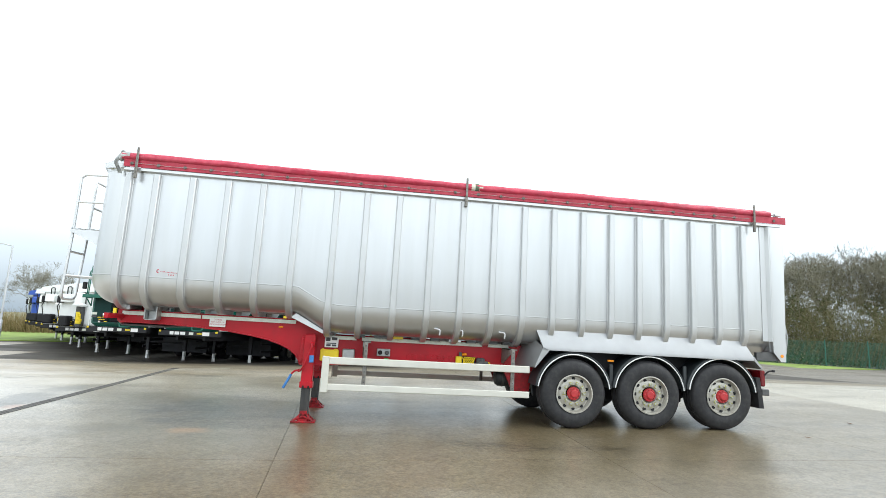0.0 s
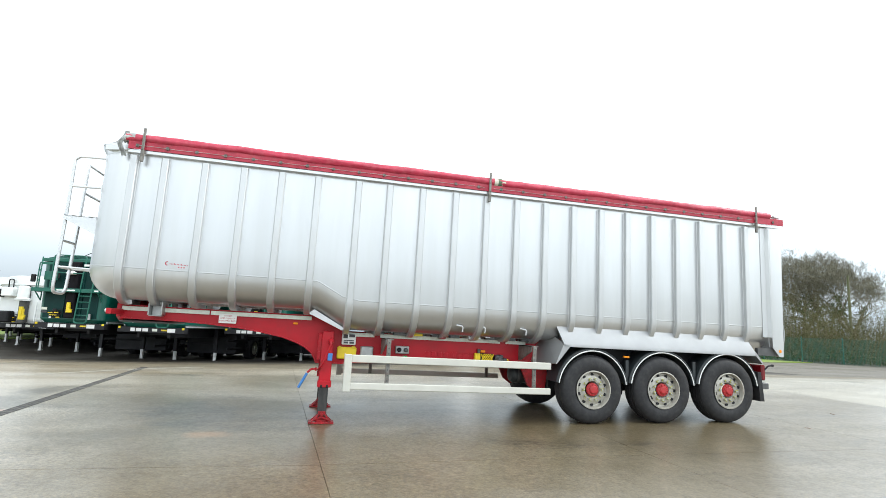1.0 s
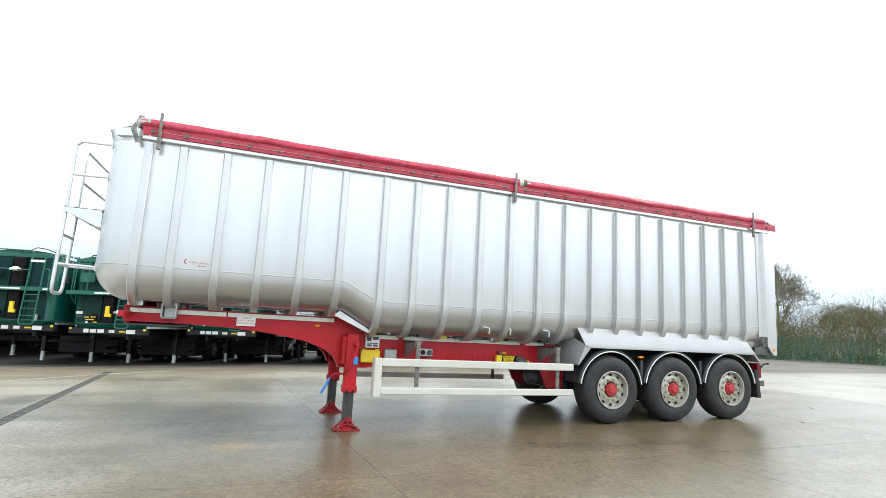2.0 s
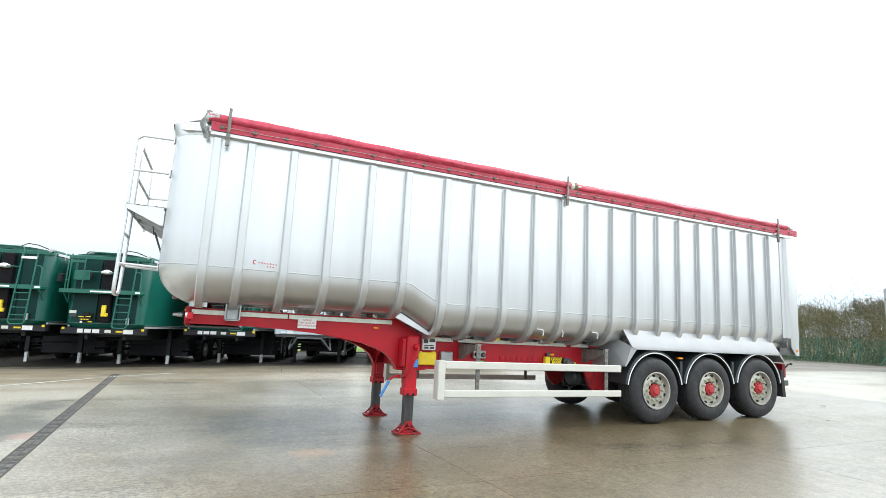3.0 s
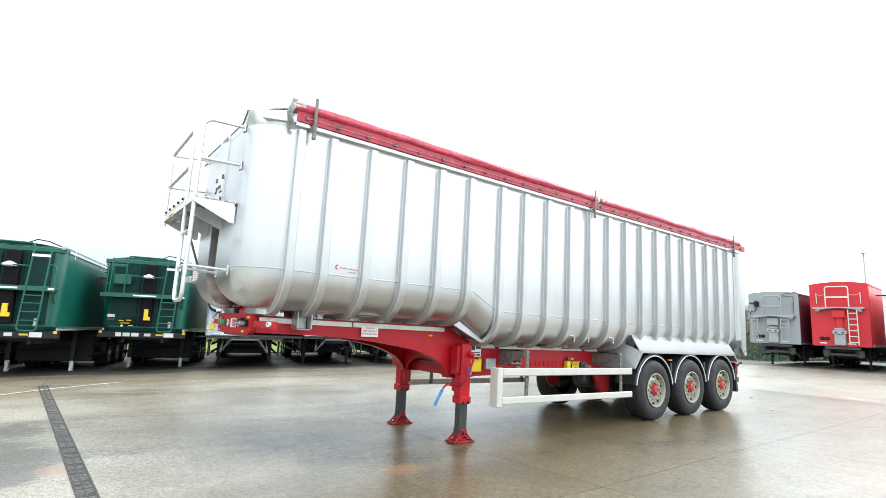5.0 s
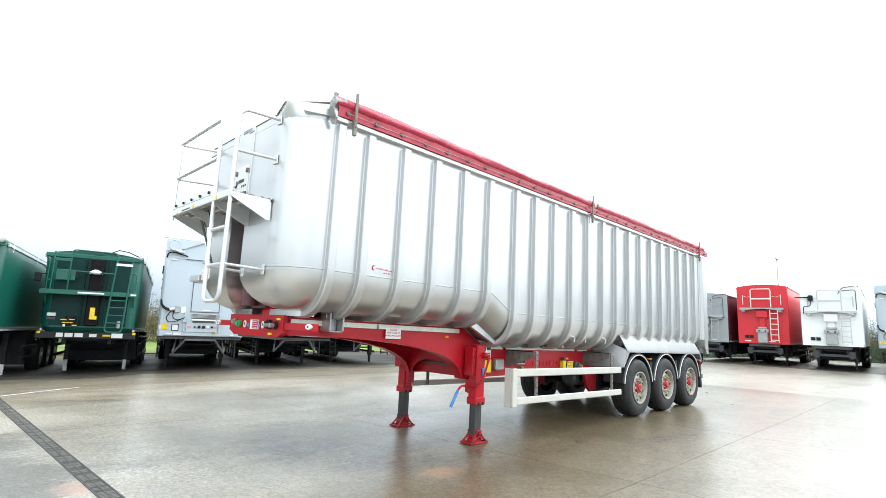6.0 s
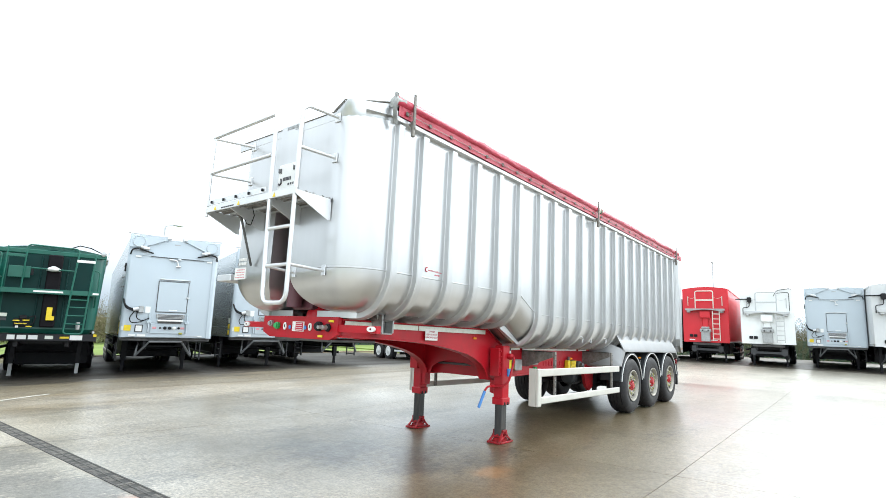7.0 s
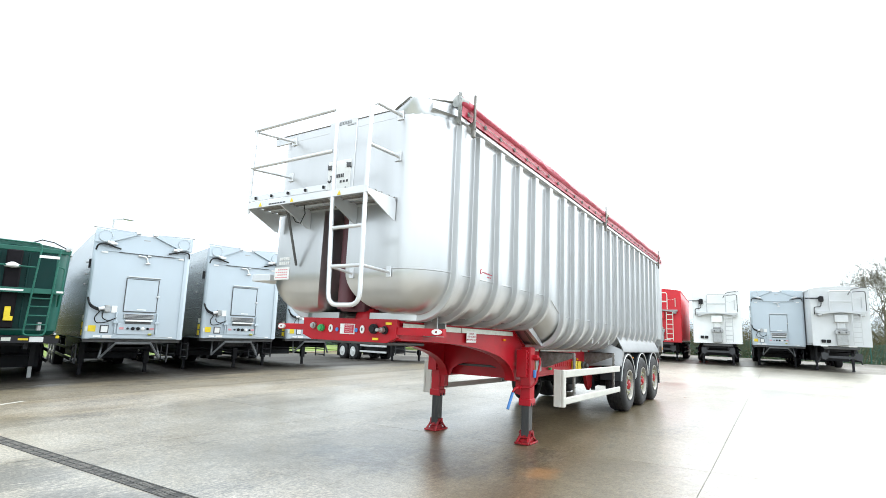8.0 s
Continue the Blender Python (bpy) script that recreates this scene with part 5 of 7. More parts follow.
        prism(bm, [(x - 0.55, 0.86), (x - 0.35, 0.86), (x - 0.40, 0.45), (x - 0.50, 0.45)], "y", 8.58, 8.64)
        prism(bm, [(x - 0.5, 0.50), (x + 0.3, z - 0.02), (x + 0.3, z + 0.06), (x - 0.5, 0.60)], "y", 8.60, 8.68)
        mirrored(hp("spring_hanger", bm, CHASSIS))
    for a, b in zip(hubs, hubs[1:]):
        xm, zm = (a[0] + b[0]) / 2, (a[1] + b[1]) / 2
        bm = boxm(xm - 0.03, xm + 0.03, 8.03, 8.07, zm + 0.10, zm + 0.48, 0.006)
        hp("guard_stay", bm, GUARD)
    bm = boxm(hubs[0][0] - 0.02 + 0.62, hubs[0][0] + 0.08 + 0.62, 8.03, 8.09, 1.115, 1.148, 0.008)
    hp("side_marker", bm, AMBER, None, "small amber side marker lamp")
    # sloping silver skirt over the wheels
    bm = bmesh.new()
    prof = [(8.10, 1.60), (8.085, 1.60), (7.965, 1.315), (7.965, 1.255), (7.985, 1.255), (7.985, 1.31)]
    lo = [bm.verts.new((2.985 + (0.09 if z < 1.5 else 0), y, z)) for y, z in prof]
    hi = [bm.verts.new((6.70 + (0.12 if z < 1.5 else 0), y, z)) for y, z in prof]
    bm.faces.new(lo)
    bm.faces.new(hi[::-1])
    for i in range(6):
        bm.faces.new((lo[i], hi[i], hi[(i + 1) % 6], lo[(i + 1) % 6]))
    sk = hp("wheel_skirt", bm, SKIRT, None, "bright silver sloping skirt over the wheels")
    mirrored(sk)
    # front apron of the skirt and end plates
    bm = bmesh.new()
    a = [(3.08, 7.965, 1.30), (3.19, 7.965, 1.258), (2.955, 7.965, 0.97), (2.945, 7.965, 0.985)]
    back = [(2.98, 8.60, 1.55), (3.02, 8.60, 1.50), (2.80, 8.60, 0.95), (2.78, 8.60, 0.97)]
    va = [bm.verts.new(p) for p in a]
    vb = [bm.verts.new(p) for p in back]
    bm.faces.new(va)
    bm.faces.new(vb[::-1])
    for i in range(4):
        bm.faces.new((va[i], vb[i], vb[(i + 1) % 4], va[(i + 1) % 4]))
    ap = hp("skirt_apron", bm, SKIRT)
    bm = bmesh.new()
    prism(bm, [(6.82, 1.33), (6.83, 1.25), (6.96, 1.12), (6.97, 1.15)], "y", 7.965, 8.55)
    ap2 = hp("skirt_apron", bm, SKIRT)
    mirrored(ap)
    mirrored(ap2)
    hp("inner_wing", boxm(3.2, 6.9, 8.42, 8.45, 0.95, 1.32), CHASSIS)
    # tail: flap, lamps, bumper
    bm = bmesh.new()
    prism(bm, [(6.86, 0.98), (6.93, 0.98), (6.99, 0.47), (6.90, 0.47)], "y", 7.98, 8.36)
    mirrored(hp("mud_flap", bm, RUBBER))
    bm = boxm(6.97, 7.06, 8.0, 8.42, 0.83, 1.10, 0.02)
    rl = hp("tail_lamp", bm, RED_LENS, None, "dark red tail lamp cluster")
    mirrored(rl)
    bm = bmesh.new()
    box(bm, 6.98, 7.12, 8.0, 2 * MID - 8.0, 0.68, 0.79, 0.012)
    hp("rear_bumper", bm, DARK_STEEL)
    bm = bmesh.new()
    tube(bm, bent([(7.03, 8.0, 1.02), (7.10, 7.99, 1.09), (7.19, 7.99, 1.10)], 0.03), 0.014, 8)
    box(bm, 7.17, 7.22, 7.97, 8.01, 1.08, 1.12, 0.01)
    hp("stalk_marker", bm, BLACK)


def build_front_access():
    dz = 0.084
    zp = 2.83 - dz
    x0, x1, y0, y1 = -4.47, -4.035, 8.42, 10.16
    bm = bmesh.new()
    box(bm, x0, x0 + 0.012, y0, y1, zp - 0.06, zp + 0.012, 0.003)
    box(bm, x1 - 0.012, x1, y0, y1, zp - 0.05, zp, 0.0)
    frame_ob = hp("step_platform", bm, ALU_BRIGHT, None, "aluminium step platform across the front")
    for i in range(4):
        xa = x0 + 0.018 + i * 0.102
        bm = bmesh.new()
        for xe in (xa, xa + 0.090):
            box(bm, xe - 0.004, xe + 0.004, y0 + 0.005, y1 - 0.005, zp - 0.034, zp - 0.004)
        steps = int((y1 - y0 - 0.02) / 0.046)
        for ph in (0, 1):
            pts = [(xa + (0.086 if (k + ph) % 2 else 0.004), y0 + 0.01 + k * 0.046, zp - 0.012 - 0.006 * ((k + ph) % 2)) for k in range(steps + 1)]
            tube(bm, pts, 0.0105, 4)
        hp("tread_plank", bm, STOP_STEEL if i % 2 else STEEL, frame_ob, "open diamond grip tread")
    hp("toe_board", boxm(x0 + 0.004, x0 + 0.014, 8.96, y1, zp + 0.020, zp + 0.085, 0.003), ALU_BRIGHT, frame_ob)
    for y in (y0, 8.93, 9.62, y1 - 0.012):
        bm = bmesh.new()
        prism(bm, [(x0 + 0.01, zp - 0.02), (x1, zp - 0.02), (x1, zp - 0.24), (x1 - 0.04, zp - 0.24), (x0 + 0.01, zp - 0.065)], "y", y, y + 0.012)
        hp("gusset", bm, ALU_BRIGHT, frame_ob)
    for i in range(5):
        y = 9.0 + i * 0.26
        hp("rubber_stop", boxm(x0 - 0.014, x0 + 0.006, y - 0.011, y + 0.011, zp + 0.036, zp + 0.066, 0.004), BLACK, frame_ob)
    for y in (8.78, 9.45, 9.95):
        bm = bmesh.new()
        prism(bm, [(y - 0.024, zp - 0.05), (y + 0.024, zp - 0.05), (y, zp - 0.006)], "x", x0 - 0.004, x0 + 0.002)
        hp("warning_triangle", bm, YELLOW, frame_ob)
    bm = bmesh.new()
    for i in range(6):
        box(bm, x0 - 0.003, x0 + 0.001, 9.55 + i * 0.045, 9.585 + i * 0.045, zp - 0.045, zp - 0.032)
    hp("print", bm, INK_DARK, frame_ob)
    # hand rails
    rz = {"top": 3.70 - dz, "mid": 3.255 - dz}
    xr = -4.45
    for nm, z in rz.items():
        bm = bmesh.new()
        tube(bm, bent([(x1, 8.43, z + 0.005), (xr + 0.06, 8.452, z), (xr, 8.455, z - (0.06 if nm == "top" else 0.0))], 0.05), 0.019, 10)
        for yy in ((8.43,)):
            box(bm, x1 - 0.006, x1 + 0.01, 8.39, 8.47, z - 0.05, z + 0.05, 0.004)
        hp("hand_rail", bm, ALU_BRIGHT, None, "bent aluminium tube hand rail")
        bm = bmesh.new()
        tube(bm, bent([(x1, 10.02, z - 0.01), (xr + 0.01, 10.20, z), (xr, 10.19, z), (xr, 8.93, z)], 0.06), 0.019, 10)
        box(bm, x1 - 0.006, x1 + 0.01, 9.98, 10.06, z - 0.06, z + 0.04, 0.004)
        hp("hand_rail", bm, ALU_BRIGHT, None, "bent aluminium tube hand rail")
    bm = bmesh.new()
    tube(bm, [(xr, 10.17, zp - 0.10), (xr, 10.18, rz["mid"]), (xr, 10.17, rz["top"])], 0.016, 8)
    hp("rail_post", bm, ALU_BRIGHT)
    # ladder with a rounded foot
    zl = 1.72 - dz
    bm = bmesh.new()
    tube(bm, bent([(xr, 8.91, rz["top"]), (xr, 8.88, 2.6), (xr - 0.01, 8.82, zl), (xr - 0.01, 8.43, zl), (xr, 8.46, 2.7), (xr, 8.455, rz["top"] - 0.04)], 0.12, 6), 0.022, 10)
    ladder = hp("ladder", bm, ALU_BRIGHT, None, "aluminium tube ladder with rounded foot")
    for z, ya, yb in ((2.085 - dz, 8.835, 8.44), (2.46 - dz, 8.855, 8.45)):
        bm = bmesh.new()
        cyl(bm, (xr, ya, z), (xr, yb, z), 0.018, 10)
        hp("rung", bm, ALU_BRIGHT, ladder)
    for ya, yb in ((8.835, 8.95), (8.44, 8.46)):
        bm = bmesh.new()
        cyl(bm, (xr, ya, 2.085 - dz), (FRONT, yb, 2.075 - dz), 0.015, 8)
        box(bm, FRONT - 0.01, FRONT + 0.004, yb - 0.03, yb + 0.03, 1.94, 2.05, 0.004)
        hp("stay", bm, ALU_BRIGHT, ladder)
    # cover of the ram and its hatch
    bm = boxm(-3.70, -3.55, 9.05, 9.40, 1.62, 2.72, 0.02)
    hp("ram_cover", bm, MAROON, None, "dark maroon cover of the lifting ram")
    bm = bmesh.new()
    cyl(bm, (-3.80, 9.22, 1.64), (-3.80, 9.22, 2.75), 0.085, 16)
    hp("lifting_ram", bm, MAROON)
    bm = boxm(FRONT - 0.012, FRONT + 0.03, 9.02, 9.43, 2.70, 3.72, 0.006)
    hatch = hp("front_hatch", bm, ALU, None, "silver hatch panel with white door and dark catches")
    bm = boxm(FRONT - 0.018, FRONT - 0.008, 9.06, 9.40, 2.86, 3.25, 0.004)
    inner = hp("hatch_door", bm, WHITE, hatch)
    bm = bmesh.new()
    for y in (9.09, 9.37):
        for z in (2.90, 3.18):
            box(bm, FRONT - 0.03, FRONT - 0.014, y - 0.03, y + 0.03, z - 0.025, z + 0.025, 0.006)
            cyl(bm, (FRONT - 0.02, y - 0.03, z - 0.03), (FRONT - 0.02, y + 0.03, z + 0.03), 0.008, 6)
    hp("catch", bm, DARK_STEEL, hatch)
    bm = bmesh.new()
    tube(bm, [(FRONT - 0.02, 9.36 + 0.028 * math.cos(a), 3.05 + 0.035 * math.sin(a)) for a in np.linspace(2.1, 5.6, 10)], 0.011, 6)
    for i in range(6):
        box(bm, FRONT - 0.022, FRONT - 0.017, 9.285 - i * 0.026, 9.302 - i * 0.026, 3.05, 3.09)
    for i in range(3):
        box(bm, FRONT - 0.022, FRONT - 0.017, 9.18 - i * 0.045, 9.205 - i * 0.045, 2.99, 3.015)
    hp("emblem", bm, INK_DARK, hatch, "dark crescent emblem with three dots")
    bm = bmesh.new()
    for i in range(9):
        box(bm, FRONT - 0.018, FRONT - 0.011, 9.30 - i * 0.024, 9.315 - i * 0.024, 3.665, 3.70)
    for i in range(3):
        box(bm, FRONT - 0.018, FRONT - 0.011, 9.16 - i * 0.04, 9.12 - i * 0.04, 3.64, 3.655)
    hp("emblem", bm, STEEL)
    # prop strut, notice plates and side lamp arm
    bm = bmesh.new()
    tube(bm, [(-4.30, 9.72, zp - 0.03), (FRONT - 0.03, 9.76, 2.10)], 0.014, 8)
    hp("prop_strut", bm, DARK_STEEL)
    bm = bmesh.new()
    tube(bm, [(-4.28, 9.70, zp - 0.06), (-4.25, 9.62, zp - 0.2), (-4.24, 9.55, zp - 0.22), (-4.25, 9.48, zp - 0.12), (-4.3, 9.45, zp - 0.04)], 0.006, 6)
    hp("hanging_cord", bm, BLACK)
    bm = boxm(FRONT - 0.006, FRONT + 0.003, 9.90, 10.14, 1.95, 2.09)
    pl = hp("notice_plate", bm, WHITE, None, "white notice plate with faded red print")
    bm = bmesh.new()
    for i in range(4):
        for k in range(6 - i % 2):
            box(bm, FRONT - 0.009, FRONT - 0.005, 9.925 + k * 0.034, 9.949 + k * 0.034, 1.968 + i * 0.03, 1.979 + i * 0.03)
    hp("print", bm, FADED_INK, pl)
    bm = bmesh.new()
    for j in range(2):
        for i in range(5):
            box(bm, FRONT - 0.006, FRONT - 0.001, 9.91 + i * 0.035, 9.935 + i * 0.035, 2.12 + j * 0.05, 2.155 + j * 0.05)
    hp("stencil_blocks", bm, WHITE)
    bm = bmesh.new()
    box(bm, FRONT - 0.02, FRONT + 0.30, 10.20, 10.52, 1.94, 2.02, 0.006)
    hp("side_bracket", bm, ALU_BRIGHT)
    # logo on the flank as plain shapes on a pale sticker
    yl = SIDE - 0.003
    bm = bmesh.new()
    for i in range(13):
        box(bm, -2.912 + i * 0.0185, -2.903 + i * 0.0185, yl, yl + 0.004, 2.114 - i * 0.0008, 2.126 + (0.007 if i in (3, 8) else 0) - i * 0.0008)
    st = hp("flank_emblem", bm, INK, None, "small dark red crescent emblem with printed bars")
    bm = bmesh.new()
    tube(bm, [(-2.945 + 0.020 * math.cos(a), yl - 0.002, 2.123 + 0.024 * math.sin(a)) for a in np.linspace(1.2, 5.1, 10)], 0.0055, 6)
    hp("crescent", bm, INK, st)
    for i in range(3):
        hp("dot", boxm(-2.80 + i * 0.034, -2.783 + i * 0.034, yl, yl + 0.004, 2.070, 2.085), INK, st)


build_tub()
build_ribs()
build_tail()
build_sheet()
build_nose_top()
build_chassis()
build_chassis_fittings()
build_air_tanks()
build_legs()
build_side_guard()
build_axles()
build_front_access()


# ---- parked trailers: each is built with its front at the origin, x across, y to its tail ----
SHARED = {}


def road_wheel(parent, x, y, side, rim=RIM):
    """A wheel with its outer face at x, turned to that side."""
    if "tyre" not in SHARED:
        bm = bmesh.new()
        lathe(bm, [(0.02, 0.28), (0.0, 0.36), (0.01, 0.45), (0.05, 0.50), (0.10, 0.51), (0.28, 0.51), (0.33, 0.50), (0.37, 0.45), (0.38, 0.36), (0.36, 0.28)], (0, 0, 0), "x", 28, False)
        SHARED["tyre"] = bm.copy()
        bm.free()
        bm = bmesh.new()
        lathe(bm, [(0.01, 0.285), (0.0, 0.275), (0.06, 0.25), (0.07, 0.21), (0.04, 0.19), (0.04, 0.12), (-0.03, 0.10), (-0.04, 0.03)], (0, 0, 0), "x", 24)
        SHARED["rim"] = bm.copy()
        bm.free()
    if "tyre_ob" not in SHARED:
        t = part("wheel", SHARED["tyre"].copy(), RUBBER, parent)
        SHARED["tyre_ob"] = t
    else:
        t = again(SHARED["tyre_ob"], Matrix.Identity(4), parent)
    if rim.name in SHARED:
        again(SHARED[rim.name], Matrix.Identity(4), t)
    else:
        SHARED[rim.name] = part("rim", SHARED["rim"].copy(), rim, t)
    t.matrix_basis = Matrix.Translation((x, y, 0.51)) @ Matrix.Diagonal((side, 1, 1, 1))


def running_gear(th, length, axles, leg_y=2.1, leg_paint=None, deck=1.14, leg_x=0.78, guard=None, stout=0.055, block_size=(0.9, 0.48)):
    """Beams, axles, wheels, landing legs and side guards under a trailer."""
    for s in (-1, 1):
        bm = bmesh.new()
        box(bm, s * 0.55 - 0.05, s * 0.55 + 0.05, 0.25, length - 0.3, deck - 0.34, deck, 0.01)
        part("chassis_beam", bm, CHASSIS, th)
        bm = bmesh.new()
        box(bm, s * leg_x - stout, s * leg_x + stout, leg_y - stout, leg_y + stout, 0.40, deck, 0.01)
        l = part("landing_leg", bm, CHASSIS, th)
        bm = bmesh.new()
        box(bm, s * leg_x - 0.05, s * leg_x + 0.05, leg_y - 0.05, leg_y + 0.05, 0.03, 0.48, 0.008)
        part("inner_tube", bm, leg_paint or WHITE, l, "pale inner tube")
        bm = bmesh.new()
        box(bm, s * leg_x - 0.07, s * leg_x + 0.07, leg_y - 0.07, leg_y + 0.07, 0.0, 0.05, 0.015)
        part("foot", bm, leg_paint or WHITE, l)
        for nm, z0, z1 in (("guard_rail", 0.50, 0.60), ("guard_rail", 0.82, 0.92)):
            bm = bmesh.new()
            box(bm, s * 1.2 - 0.02, s * 1.2 + 0.02, leg_y + 0.15, axles[0] - 0.7, z0, z1, 0.006)
            part(nm, bm, guard or CHASSIS, th)
        for y in axles:
            road_wheel(th, s * 1.25, y, -s, guard or RIM)
            bm = bmesh.new()
            tube(bm, [(s * 1.05, y + 0.58 * math.cos(a), 0.56 + 0.58 * math.sin(a)) for a in np.linspace(0.1, math.pi - 0.1, 12)], 0.03, 6)
            box(bm, s * 1.08 - 0.18, s * 1.08 + 0.18, y - 0.5, y + 0.5, 1.10, 1.12)
            part("mudguard", bm, GUARD, th)
    bm = bmesh.new()
    tube(bm, [(-leg_x, leg_y, 0.75), (leg_x, leg_y, 0.75)], 0.03, 8)
    part("cross_brace", bm, CHASSIS, th)
    for y in axles:
        bm = bmesh.new()
        cyl(bm, (-1.0, y, 0.51), (1.0, y, 0.51), 0.07, 10)
        part("axle", bm, CHASSIS, th)
    # black block added to stand for the deep shade under the body
    part("under_tray", boxm(-block_size[0], block_size[0], leg_y + 1.3, axles[0] - 0.7, block_size[1], deck - 0.02, 0.02), CHASSIS, th)
    for s in (-1, 1):
        part("mud_flap", boxm(min(s * 0.62, s * 1.22), max(s * 0.62, s * 1.22), axles[-1] + 0.62, axles[-1] + 0.64, 0.22, deck - 0.04), RUBBER, th)
    part("axle_housing", boxm(-0.5, 0.5, axles[0] - 0.6, axles[-1] + 0.5, 0.44, deck - 0.02, 0.02), CHASSIS, th)
    for i in range(5):
        y = 0.6 + i * (length - 1.2) / 4
        part("cross_member", boxm(-0.5, 0.5, y - 0.05, y + 0.05, deck - 0.26, deck - 0.06), CHASSIS, th)


def tipper_tub(th, paint, front_paint, z0, z1, length, dome=0.16, taper=0.0, r=0.28, half=1.25):
    """Rounded tub: plan with round front corners, domed top edge."""
    plan = [(-half, length)]
    for i in range(7):
        a = i / 6 * math.pi / 2
        plan.append((-half + r - r * math.cos(a), r - r * math.sin(a)))
    for i in range(1, 8):
        plan.append((-half + r + (2 * half - 2 * r) * i / 8, 0.0))
    for i in range(7):
        a = i / 6 * math.pi / 2
        plan.append((half - r + r * math.sin(a), r - r * math.cos(a)))
    plan.append((half, length))
    bm = bmesh.new()
    levels = [z0, z0 + 0.12, (z0 + z1) / 2, z1 - 0.1, z1]
    cols = []
    for x, y in plan:
        col = []
        for k, z in enumerate(levels):
            rise = dome * (1 - (x / half) ** 2) if k >= 3 else 0
            inn = (0.10 if k == 0 else (0.0 if k < 4 else 0.03)) + taper * (z1 - z) / (z1 - z0)
            col.append(bm.verts.new((x * (1 - inn / half), y + (min(inn, 0.10) * (k == 0) if y < 1 else 0), z + rise)))
        cols.append(col)
    for a, b in zip(cols, cols[1:]):
        for k in range(len(levels) - 1):
            bm.faces.new((a[k], b[k], b[k + 1], a[k + 1]))
    n = len(cols)
    for i in range(n // 2):
        j = n - 1 - i
        for k in (0, -1):
            q = (cols[i][k], cols[i + 1][k], cols[j - 1][k], cols[j][k])
            if len(set(q)) == 4:
                bm.faces.new(q)
            elif len(set(q)) == 3:
                bm.faces.new(list(dict.fromkeys(q)))
    bm.faces.new(cols[0] + cols[-1][::-1])
    tub = part("tub", bm, paint, th)
    bm = bmesh.new()
    prism(bm, [(-half + r + 0.02, z0 + 0.16), (half - r - 0.02, z0 + 0.16), (half - r - 0.02, z1 - 0.06), (0, z1 - 0.06 + dome * 0.8), (-half + r + 0.02, z1 - 0.06)], "y", -0.012, 0.02)
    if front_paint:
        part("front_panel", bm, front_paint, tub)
    else:
        bm.free()
    bm = bmesh.new()
    for s in (-1, 1):
        box(bm, s * half - 0.03, s * half + 0.03, 0.15, length, z1 - 0.10, z1 - 0.02, 0.008)
    part("top_rail", bm, ALU_BRIGHT if paint is GREEN else paint, tub)
    bm = bmesh.new()
    for s in (-1, 1):
        box(bm, s * (half - taper) - 0.025, s * (half - taper) + 0.025, 0.3, length - 0.1, z0 + 0.02, z0 + 0.07)
    part("lower_rail", bm, ALU_BRIGHT, tub)
    return tub


def plates(th, y, z, items):
    for x0, x1, h, m in items:
        bm = boxm(x0, x1, y - 0.006, y, z - h / 2, z + h / 2, 0.002)
        part("plate", bm, m, th)


